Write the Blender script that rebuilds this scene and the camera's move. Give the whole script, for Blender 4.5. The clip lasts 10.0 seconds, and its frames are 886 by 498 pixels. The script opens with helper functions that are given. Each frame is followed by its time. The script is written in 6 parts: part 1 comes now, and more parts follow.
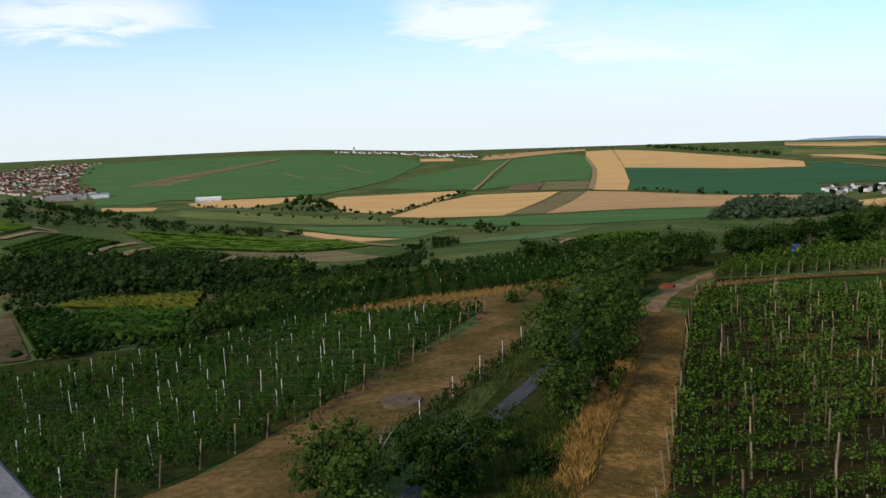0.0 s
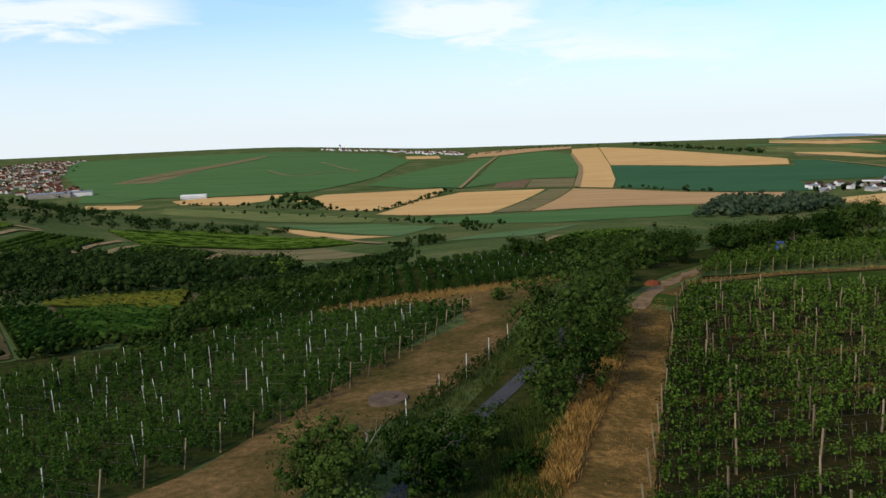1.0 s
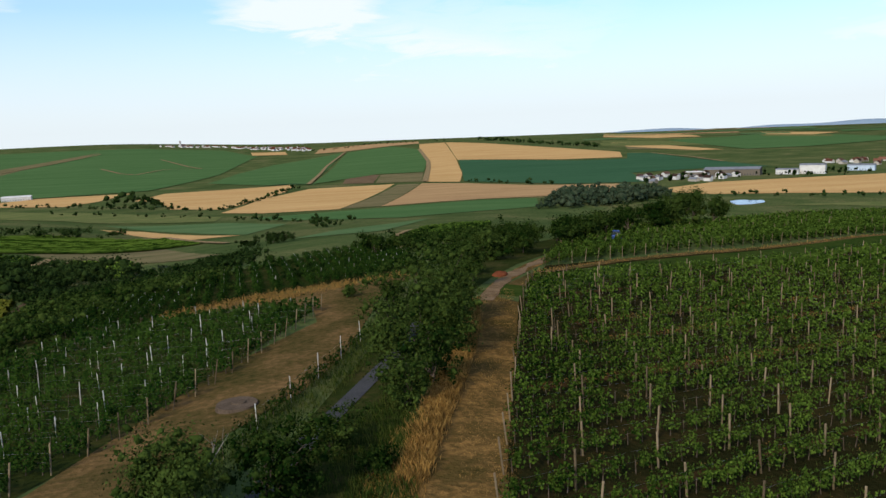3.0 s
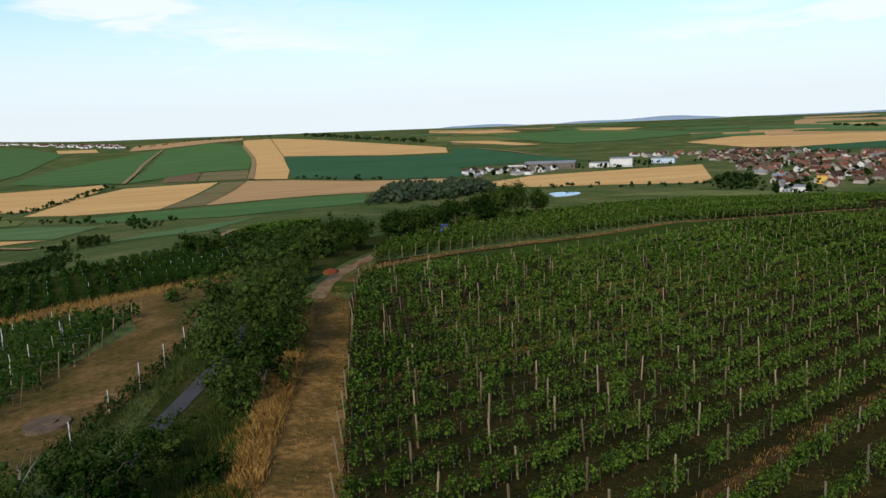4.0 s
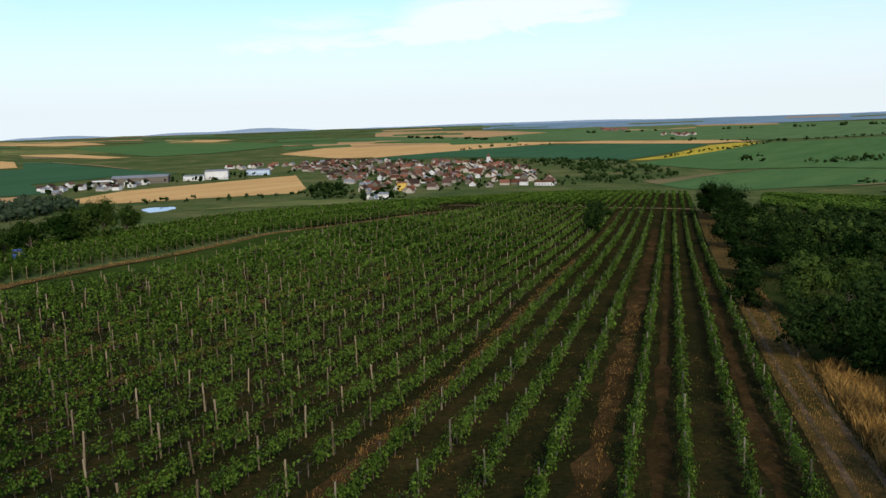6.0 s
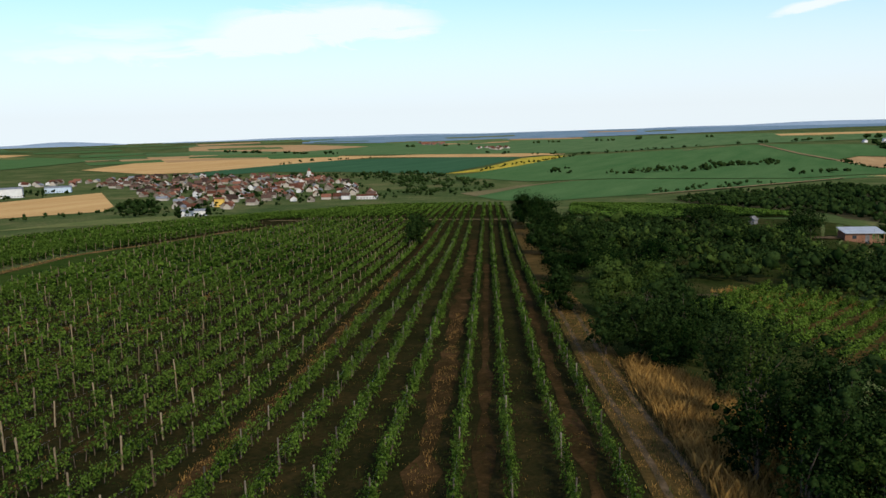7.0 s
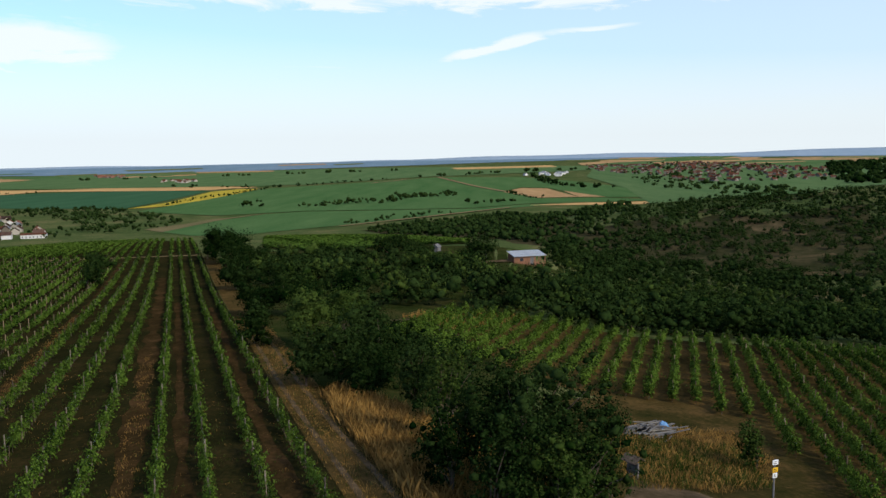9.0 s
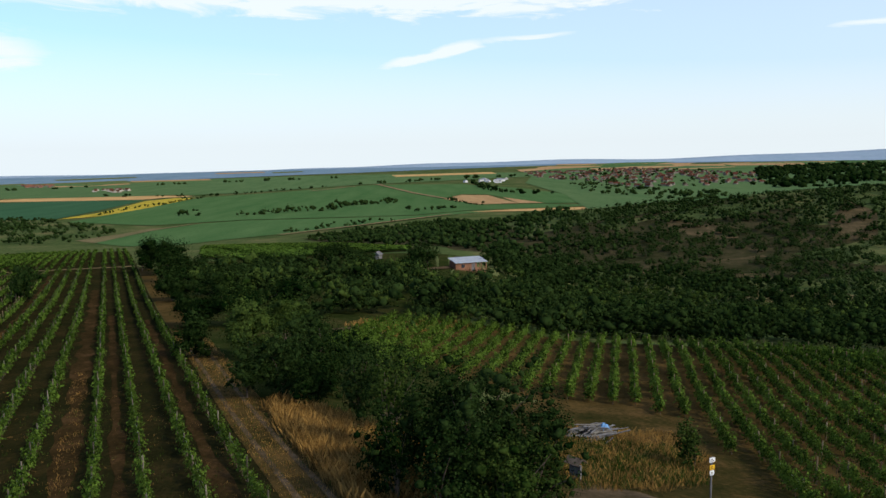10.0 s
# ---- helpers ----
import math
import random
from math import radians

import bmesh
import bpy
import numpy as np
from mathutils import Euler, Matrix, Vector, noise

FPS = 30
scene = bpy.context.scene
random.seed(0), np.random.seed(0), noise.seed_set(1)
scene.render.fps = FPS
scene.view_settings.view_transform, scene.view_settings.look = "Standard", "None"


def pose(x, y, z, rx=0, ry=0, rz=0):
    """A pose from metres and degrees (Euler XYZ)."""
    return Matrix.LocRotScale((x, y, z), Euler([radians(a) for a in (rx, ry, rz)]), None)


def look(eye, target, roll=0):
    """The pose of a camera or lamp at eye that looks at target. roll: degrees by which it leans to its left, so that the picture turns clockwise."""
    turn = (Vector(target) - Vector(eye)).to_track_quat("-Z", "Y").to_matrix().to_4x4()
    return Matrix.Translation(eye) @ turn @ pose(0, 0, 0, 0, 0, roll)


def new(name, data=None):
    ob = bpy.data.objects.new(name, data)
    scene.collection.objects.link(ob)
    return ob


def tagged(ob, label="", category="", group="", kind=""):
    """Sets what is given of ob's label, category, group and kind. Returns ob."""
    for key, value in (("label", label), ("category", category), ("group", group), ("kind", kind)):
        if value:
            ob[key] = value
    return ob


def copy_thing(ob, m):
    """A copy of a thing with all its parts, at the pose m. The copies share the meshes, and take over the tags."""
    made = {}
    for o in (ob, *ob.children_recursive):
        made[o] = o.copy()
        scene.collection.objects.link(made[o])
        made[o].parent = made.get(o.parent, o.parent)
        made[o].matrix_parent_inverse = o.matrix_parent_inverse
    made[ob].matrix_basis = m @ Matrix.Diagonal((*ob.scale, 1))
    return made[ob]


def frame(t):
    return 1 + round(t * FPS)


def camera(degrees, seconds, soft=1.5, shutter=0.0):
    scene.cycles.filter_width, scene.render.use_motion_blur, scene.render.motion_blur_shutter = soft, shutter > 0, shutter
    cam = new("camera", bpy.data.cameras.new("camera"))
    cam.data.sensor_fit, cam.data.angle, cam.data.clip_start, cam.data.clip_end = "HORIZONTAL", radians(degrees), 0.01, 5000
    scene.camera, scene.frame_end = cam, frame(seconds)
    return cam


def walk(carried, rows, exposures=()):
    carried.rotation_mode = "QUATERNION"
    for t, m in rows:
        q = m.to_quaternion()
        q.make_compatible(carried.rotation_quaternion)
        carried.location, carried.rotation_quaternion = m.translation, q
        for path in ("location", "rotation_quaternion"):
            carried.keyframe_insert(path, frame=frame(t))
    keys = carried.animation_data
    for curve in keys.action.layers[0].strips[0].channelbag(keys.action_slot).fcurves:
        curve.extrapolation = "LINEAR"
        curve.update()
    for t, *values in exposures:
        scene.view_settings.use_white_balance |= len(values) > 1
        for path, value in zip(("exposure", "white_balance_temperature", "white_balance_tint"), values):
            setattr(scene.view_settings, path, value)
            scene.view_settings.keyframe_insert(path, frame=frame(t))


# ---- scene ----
cam = camera(58.15, 10.0)


def stance(x, y, z, yaw, pitch, roll):
    """The camera held at a place, turned to the left by yaw, tilted up by pitch and leant to its left by roll."""
    return pose(x, y, z, 0, 0, yaw) @ pose(0, 0, 0, 90 + pitch) @ pose(0, 0, 0, 0, 0, roll)


PATH = [
    (0, stance(0.00, -0.00, 15.00, -0.00, -7.73, -2.57)),
    (0.5, stance(0.00, 0.04, 14.99, -0.25, -7.83, -2.64)),
    (1, stance(0.02, 0.09, 14.99, -0.97, -7.95, -2.54)),
    (1.5, stance(0.08, 0.25, 14.98, -2.24, -8.06, -2.51)),
    (2, stance(0.13, 0.43, 14.94, -4.34, -8.18, -2.55)),
    (3.5, stance(0.25, 0.54, 14.97, -17.26, -9.19, -2.73)),
    (4, stance(0.33, 0.65, 14.95, -23.97, -9.60, -2.63)),
    (4.5, stance(0.41, 0.72, 14.92, -31.06, -9.85, -2.39)),
    (5, stance(0.38, 0.64, 14.95, -38.25, -9.98, -2.17)),
    (5.5, stance(0.36, 0.51, 14.97, -45.40, -9.98, -2.00)),
    (6, stance(0.41, 0.31, 15.02, -52.45, -9.84, -1.81)),
    (7.5, stance(0.01, 0.10, 15.05, -71.10, -8.80, -1.34)),
    (8, stance(0.04, 0.16, 15.06, -76.73, -8.36, -1.11)),
    (8.5, stance(0.01, 0.16, 15.03, -82.39, -7.88, -0.91)),
    (9, stance(0.06, 0.16, 15.02, -87.22, -7.30, -0.78)),
    (9.5, stance(0.08, 0.19, 14.99, -90.26, -6.96, -0.78)),
    (10, stance(0.01, 0.20, 15.03, -91.48, -6.85, -1.01)),
]
walk(cam, PATH)

# ---- sky, sun ----
SUN_BEARING, SUN_HEIGHT = 222.0, 34.0
world = bpy.data.worlds.new("sky")
scene.world = world
world.use_nodes = True
wn, wl = world.node_tree.nodes, world.node_tree.links
wn.clear()


def wnode(kind, **values):
    n = wn.new(kind)
    for key, value in values.items():
        n.inputs[key].default_value = value
    return n


def wmath(op, a, b=None, c=None):
    n = wn.new("ShaderNodeMath")
    n.operation = op
    for i, v in enumerate((a, b, c)):
        if v is None:
            continue
        if isinstance(v, (int, float)):
            n.inputs[i].default_value = v
        else:
            wl.new(v, n.inputs[i])
    return n.outputs[0]


w_dir = wn.new("ShaderNodeTexCoord").outputs["Generated"]
w_sep = wn.new("ShaderNodeSeparateXYZ")
wl.new(w_dir, w_sep.inputs[0])
w_up = wmath("MAXIMUM", w_sep.outputs[2], 0.012)
w_vec = wn.new("ShaderNodeCombineXYZ")
wl.new(w_sep.outputs[0], w_vec.inputs[0])
wl.new(w_sep.outputs[1], w_vec.inputs[1])
wl.new(w_up, w_vec.inputs[2])
sky = wn.new("ShaderNodeTexSky")
sky.sky_type = "NISHITA"
sky.sun_disc = False
sky.sun_elevation, sky.sun_rotation = radians(SUN_HEIGHT), radians(SUN_BEARING)
sky.air_density, sky.dust_density, sky.ozone_density = 1.0, 1.6, 2.0
wl.new(w_vec.outputs[0], sky.inputs[0])
# thin high clouds, drawn out along the horizon, thicker towards the north
w_tall = wn.new("ShaderNodeCombineXYZ")
wl.new(w_sep.outputs[0], w_tall.inputs[0])
wl.new(w_sep.outputs[1], w_tall.inputs[1])
wl.new(wmath("MULTIPLY_ADD", w_sep.outputs[2], 5.0, wmath("MULTIPLY", w_sep.outputs[0], 0.55)), w_tall.inputs[2])
w_noise = wnode("ShaderNodeTexNoise", Scale=2.3, Detail=8.0, Roughness=0.52, Distortion=0.9)
wl.new(w_tall.outputs[0], w_noise.inputs["Vector"])
w_cover = wmath("MULTIPLY_ADD", w_sep.outputs[1], 0.045, w_noise.outputs[0])
w_ramp = wn.new("ShaderNodeMapRange")
w_ramp.interpolation_type = "SMOOTHSTEP"
w_ramp.inputs["From Min"].default_value, w_ramp.inputs["From Max"].default_value = 0.47, 0.60
wl.new(w_cover, w_ramp.inputs["Value"])
w_haze = wn.new("ShaderNodeMapRange")
w_haze.interpolation_type = "SMOOTHSTEP"
w_haze.inputs["From Min"].default_value, w_haze.inputs["From Max"].default_value = 0.24, 0.0
w_haze.inputs["To Min"].default_value, w_haze.inputs["To Max"].default_value = 0.0, 0.84
wl.new(w_sep.outputs[2], w_haze.inputs["Value"])
w_bright = wmath("MULTIPLY_ADD", wmath("MAXIMUM", wmath("SUBTRACT", wmath("MULTIPLY", w_sep.outputs[0], 0.6), wmath("MULTIPLY", w_sep.outputs[1], 0.8)), 0.0), 0.35, 0.22)
# streaks of cirrus: bearing, height, half length, half thickness, slope (degrees), weight
CIRRUS = (
    (14.0, 5.8, 17.0, 2.8, -0.08, 0.62), (36.0, 4.8, 14.0, 2.0, 0.0, 0.5),
    (-22.6, 8.8, 6.5, 1.1, 0.02, 1.0), (3.3, 8.2, 5.5, 1.3, -0.05, 1.1), (13.0, 5.6, 9.5, 1.3, -0.17, 0.8),
    (43.2, 4.8, 8.0, 0.8, 0.05, 0.8), (41.0, 3.6, 8.0, 0.9, -0.02, 0.55),
    (57.5, 6.5, 7.0, 0.95, 0.04, 1.35), (52.5, 5.3, 5.0, 0.60, 0.02, 1.25), (44.0, 6.2, 8.0, 0.7, 0.05, 0.6), 
    (90.8, 6.8, 3.4, 0.32, 0.24, 1.25), (97.5, 7.9, 4.0, 0.22, 0.06, 0.75), (78.0, 5.6, 3.6, 0.13, 0.0, 0.6), (85.3, 10.5, 22.0, 0.75, 0.0, 1.2),
    (119.5, 7.6, 2.8, 0.26, 0.02, 0.85), (63.6, 6.3, 2.2, 0.36, -0.05, 0.8))
w_az = wmath("MULTIPLY", wmath("ARCTAN2", w_sep.outputs[0], w_sep.outputs[1]), 57.2958)
w_el = wmath("MULTIPLY", wmath("ARCSINE", w_sep.outputs[2]), 57.2958)
w_flat = wn.new("ShaderNodeCombineXYZ")
wl.new(wmath("MULTIPLY", w_az, 0.20), w_flat.inputs[0])
wl.new(w_el, w_flat.inputs[1])
w_wisp = wnode("ShaderNodeTexNoise", Scale=0.9, Detail=7.0, Roughness=0.62, Distortion=0.7)
wl.new(w_flat.outputs[0], w_wisp.inputs["Vector"])
w_torn = wmath("SUBTRACT", w_wisp.outputs[0], 0.5)
w_streaks = None
for c_az, c_el, c_long, c_thick, c_slope, c_weight in CIRRUS:
    d_az = wmath("SUBTRACT", w_az, c_az)
    d_el = wmath("MULTIPLY_ADD", d_az, -c_slope, wmath("SUBTRACT", w_el, c_el))
    d_el = wmath("DIVIDE", wmath("MULTIPLY_ADD", w_torn, 4.0 * c_thick, d_el), c_thick * 1.45)
    d_az = wmath("DIVIDE", d_az, c_long * 1.15)
    fall = wmath("POWER", 2.71828, wmath("MULTIPLY_ADD", d_el, wmath("MULTIPLY", d_el, -1.0), wmath("MULTIPLY", wmath("POWER", wmath("ABSOLUTE", d_az), 3.0), -1.0)))
    fall = wmath("MULTIPLY", wmath("MULTIPLY", fall, c_weight), wmath("MULTIPLY_ADD", w_torn, 1.8, 1.1))
    w_streaks = fall if w_streaks is None else wmath("MAXIMUM", w_streaks, fall)
w_clouds = wmath("MINIMUM", wmath("MAXIMUM", wmath("MULTIPLY", w_ramp.outputs[0], 0.28), w_streaks), 0.95)
w_veil = wmath("MAXIMUM", wmath("MAXIMUM", w_clouds, w_haze.outputs[0]), w_bright)
w_mix = wn.new("ShaderNodeMix")
w_mix.data_type = "RGBA"
wl.new(w_veil, w_mix.inputs[0])
w_gain = wn.new("ShaderNodeMix")
w_gain.data_type, w_gain.blend_type = "RGBA", "MULTIPLY"
w_gain.inputs[0].default_value = 1.0
wl.new(sky.outputs[0], w_gain.inputs[6])
w_gain.inputs[7].default_value = (0.92, 1.38, 1.98, 1)
wl.new(w_gain.outputs[2], w_mix.inputs[6])
w_mix.inputs[7].default_value = (7.1, 7.65, 7.95, 1)
w_bg = wnode("ShaderNodeBackground", Strength=0.13)
wl.new(w_mix.outputs[2], w_bg.inputs["Color"])
w_out = wn.new("ShaderNodeOutputWorld")
wl.new(w_bg.outputs[0], w_out.inputs["Surface"])

sun = new("sun", bpy.data.lights.new("sun", "SUN"))
sun.data.energy, sun.data.angle, sun.data.color = 4.5, radians(5.0), (1.0, 0.87, 0.66)
a, e = radians(SUN_BEARING), radians(SUN_HEIGHT)
sun.matrix_world = look((math.sin(a) * math.cos(e) * 100, math.cos(a) * math.cos(e) * 100, math.sin(e) * 100), (0, 0, 0))
scene.view_settings.exposure = 0.0

# ---- materials ----
MATS = {}
ALBEDO = 0.74  # all surfaces share one scale of lightness


def mat(name, low, high, size=3.0, fine=0.3, rough=0.9, bump=0.3, coat=0.0, island=0.0, through_light=0.0, mid=None, stretch=None, per_thing=0.0, metal=0.0):
    """A surface whose colour wanders between low and high at two scales (metres), with fine relief.
    island: how far each loose piece differs; per_thing: how far each object differs."""
    if name in MATS:
        return MATS[name]
    low, high, mid = ([c * ALBEDO for c in v] if v else v for v in (low, high, mid))
    m = bpy.data.materials.new(name)
    m.use_nodes = True
    n, l = m.node_tree.nodes, m.node_tree.links
    n.clear()
    co = n.new("ShaderNodeTexCoord").outputs["Object"]
    if stretch:
        mp = n.new("ShaderNodeMapping")
        mp.inputs["Rotation"].default_value = (0, 0, radians(stretch[0]))
        mp.inputs["Scale"].default_value = (stretch[1], stretch[2], 1)
        l.new(co, mp.inputs[0])
        co = mp.outputs[0]
    big, small = n.new("ShaderNodeTexNoise"), n.new("ShaderNodeTexNoise")
    for node, s, d in ((big, size, 4), (small, fine, 5)):
        node.inputs["Scale"].default_value, node.inputs["Detail"].default_value = 1.0 / s, d
        node.inputs["Roughness"].default_value = 0.6
        l.new(co, node.inputs["Vector"])
    add = n.new("ShaderNodeMath")
    add.operation = "MULTIPLY_ADD"
    l.new(small.outputs[0], add.inputs[0])
    add.inputs[1].default_value = 0.55
    half = n.new("ShaderNodeMath")
    half.operation = "MULTIPLY_ADD"
    l.new(big.outputs[0], half.inputs[0])
    half.inputs[1].default_value, half.inputs[2].default_value = 0.75, -0.15
    l.new(half.outputs[0], add.inputs[2])
    fac = add.outputs[0]
    for amount, source in ((island, "island"), (per_thing, "thing")):
        if amount:
            src = n.new("ShaderNodeNewGeometry").outputs["Random Per Island"] if source == "island" else n.new("ShaderNodeObjectInfo").outputs["Random"]
            ma = n.new("ShaderNodeMath")
            ma.operation = "MULTIPLY_ADD"
            l.new(src, ma.inputs[0])
            ma.inputs[1].default_value = amount
            sub = n.new("ShaderNodeMath")
            sub.operation = "SUBTRACT"
            l.new(fac, sub.inputs[0])
            sub.inputs[1].default_value = amount / 2
            l.new(sub.outputs[0], ma.inputs[2])
            fac = ma.outputs[0]
    ramp = n.new("ShaderNodeValToRGB")
    ramp.color_ramp.elements[0].position, ramp.color_ramp.elements[1].position = 0.28, 0.72
    ramp.color_ramp.elements[0].color, ramp.color_ramp.elements[1].color = (*low, 1), (*high, 1)
    if mid:
        el = ramp.color_ramp.elements.new(0.5)
        el.color = (*mid, 1)
    l.new(fac, ramp.inputs[0])
    b = n.new("ShaderNodeBsdfPrincipled")
    l.new(ramp.outputs[0], b.inputs["Base Color"])
    b.inputs["Roughness"].default_value = rough
    b.inputs["Metallic"].default_value = metal
    b.inputs["Specular IOR Level"].default_value = coat
    if bump:
        bp = n.new("ShaderNodeBump")
        bp.inputs["Strength"].default_value, bp.inputs["Distance"].default_value = min(1.0, bump), fine * 0.5
        l.new(small.outputs[0], bp.inputs["Height"])
        l.new(bp.outputs[0], b.inputs["Normal"])
    out = n.new("ShaderNodeOutputMaterial")
    shader = b.outputs[0]
    if through_light:
        tr, mx = n.new("ShaderNodeBsdfTranslucent"), n.new("ShaderNodeMixShader")
        l.new(ramp.outputs[0], tr.inputs["Color"])
        mx.inputs[0].default_value = through_light
        l.new(shader, mx.inputs[1])
        l.new(tr.outputs[0], mx.inputs[2])
        shader = mx.outputs[0]
    l.new(shader, out.inputs["Surface"])
    MATS[name] = m
    return m


M_GROUND = mat("rough_grassland", (0.034, 0.060, 0.018), (0.160, 0.135, 0.060), size=60, fine=2.5, mid=(0.068, 0.092, 0.030))
M_WHEAT = mat("ripe_wheat", (0.42, 0.245, 0.095), (0.58, 0.37, 0.155), size=45, fine=3, stretch=(30, 0.35, 1.6))
M_STUBBLE = mat("stubble", (0.3, 0.18, 0.085), (0.45, 0.285, 0.135), size=40, fine=3, stretch=(-25, 0.3, 1.8))
M_CROP = mat("leafy_crop", (0.046, 0.106, 0.034), (0.088, 0.152, 0.054), size=50, fine=3, stretch=(15, 0.3, 1.6))
M_DARKCROP = mat("maize", (0.031, 0.084, 0.040), (0.049, 0.110, 0.054), size=60, fine=3, stretch=(8, 0.3, 1.6))
M_FRESH = mat("fresh_green_crop", (0.060, 0.116, 0.044), (0.108, 0.162, 0.064), size=40, fine=3, stretch=(-10, 0.3, 1.6))
M_MEADOW = mat("meadow", (0.075, 0.105, 0.032), (0.165, 0.165, 0.060), size=25, fine=2)
M_FALLOW = mat("fallow_land", (0.085, 0.085, 0.036), (0.21, 0.165, 0.082), size=30, fine=2.5, stretch=(20, 0.4, 1.5))
M_EARTH = mat("dry_earth", (0.085, 0.058, 0.032), (0.2, 0.135, 0.078), size=6, fine=0.6)
M_SUNFLOWER = mat("sunflowers_in_bloom", (0.22, 0.19, 0.03), (0.55, 0.40, 0.05), size=30, fine=3)
M_SUNVINE = mat("yellowing_vines", (0.030, 0.048, 0.008), (0.095, 0.088, 0.013), size=8, fine=1)
M_TRACK = mat("dusty_track", (0.15, 0.105, 0.052), (0.32, 0.23, 0.12), size=4, fine=0.5)
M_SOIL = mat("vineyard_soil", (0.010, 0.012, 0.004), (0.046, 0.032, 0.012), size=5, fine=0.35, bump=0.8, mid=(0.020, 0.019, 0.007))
M_DRYGRASS = mat("dry_grass_mat", (0.044, 0.038, 0.011), (0.30, 0.165, 0.052), size=3.6, fine=0.4, bump=0.8, mid=(0.112, 0.069, 0.023))
M_ASPHALT = mat("worn_asphalt", (0.038, 0.039, 0.041), (0.075, 0.076, 0.079), size=2.5, fine=0.15)
M_VINE = mat("vine_leaf", (0.006, 0.022, 0.003), (0.112, 0.182, 0.026), size=9, fine=0.6, rough=0.55, bump=0, island=0.40, through_light=0.22)
# deeper green copy of the vine leaf, weaker light on the rows included in its colour
M_VINE_DIM = mat("dim_deep_green_vine_leaf", (0.004, 0.018, 0.003), (0.036, 0.070, 0.012), size=9, fine=0.6, rough=0.55, bump=0, island=0.34, through_light=0.18)
M_LEAF = mat("bush_leaf", (0.006, 0.018, 0.003), (0.056, 0.086, 0.018), size=6, fine=0.6, rough=0.6, bump=0, island=0.30, through_light=0.15, per_thing=0.35)
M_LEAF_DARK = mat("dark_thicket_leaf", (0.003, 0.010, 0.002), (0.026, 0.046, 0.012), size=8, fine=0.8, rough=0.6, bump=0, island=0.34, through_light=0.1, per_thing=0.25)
M_LEAF_GREY = mat("willow_leaf", (0.018, 0.034, 0.018), (0.056, 0.076, 0.043), size=8, fine=0.8, rough=0.6, bump=0, island=0.4, through_light=0.15)
M_STRAW = mat("straw", (0.12, 0.070, 0.020), (0.42, 0.245, 0.072), size=3, fine=0.3, bump=0, island=0.4, through_light=0.25)
M_BARK = mat("bark", (0.045, 0.034, 0.025), (0.14, 0.11, 0.085), size=0.4, fine=0.05, bump=0.6)
M_DEADWOOD = mat("bleached_wood", (0.11, 0.1, 0.085), (0.26, 0.24, 0.21), size=0.5, fine=0.05, bump=0.4)
M_POSTWOOD = mat("weathered_post", (0.10, 0.076, 0.046), (0.26, 0.20, 0.125), size=0.6, fine=0.06, bump=0.4, per_thing=0.5)
M_POSTDARK = mat("grey_post", (0.07, 0.06, 0.045), (0.20, 0.17, 0.125), size=0.6, fine=0.06, bump=0.4, per_thing=0.5)
M_POSTWHITE = mat("pale_concrete_post", (0.36, 0.35, 0.33), (0.62, 0.61, 0.58), size=0.6, fine=0.06, bump=0.2, per_thing=0.4)
M_WIRE = mat("galvanised_wire", (0.25, 0.25, 0.25), (0.40, 0.40, 0.40), size=1, fine=0.1, bump=0, rough=0.45, metal=0.8)
M_PATHEARTH = mat("rutted_earth", (0.034, 0.030, 0.014), (0.15, 0.105, 0.062), size=2.2, fine=0.4, mid=(0.085, 0.060, 0.034))
M_DRYSOIL = mat("warm_weedy_soil", (0.034, 0.027, 0.009), (0.135, 0.080, 0.027), size=5, fine=0.4, bump=0.6, mid=(0.070, 0.047, 0.016))
M_WORNTRACK = mat("worn_grass_track", (0.026, 0.032, 0.009), (0.205, 0.118, 0.050), size=5.5, fine=0.5, bump=0.6, mid=(0.098, 0.066, 0.024))
M_WEEDFLOOR = mat("weedy_dry_floor", (0.016, 0.020, 0.006), (0.120, 0.070, 0.026), size=4, fine=0.4, bump=0.7, mid=(0.046, 0.036, 0.012))
M_DRYTRACK = mat("trodden_tan_track", (0.085, 0.056, 0.028), (0.25, 0.165, 0.095), size=2.5, fine=0.3, bump=0.5)
M_REDEARTH = mat("reddish_weedy_earth", (0.018, 0.014, 0.006), (0.085, 0.047, 0.020), size=3.5, fine=0.35, bump=0.7, mid=(0.040, 0.025, 0.010))
M_TURF = mat("dark_turf", (0.012, 0.034, 0.006), (0.050, 0.066, 0.014), size=3, fine=0.3, bump=0.5)
M_HILLVINE = mat("scrubby_weedy_floor", (0.012, 0.022, 0.005), (0.060, 0.050, 0.018), size=9, fine=0.8, bump=0.5, mid=(0.026, 0.034, 0.009))

M_SCRUBFLOOR = mat("dry_scrub_floor", (0.016, 0.022, 0.008), (0.075, 0.058, 0.030), size=22, fine=2.5, bump=0.5, mid=(0.040, 0.038, 0.017))
M_DRYBANK = mat("dry_tan_bank", (0.045, 0.040, 0.018), (0.15, 0.105, 0.056), size=9, fine=1.2, bump=0.5, mid=(0.075, 0.058, 0.029))

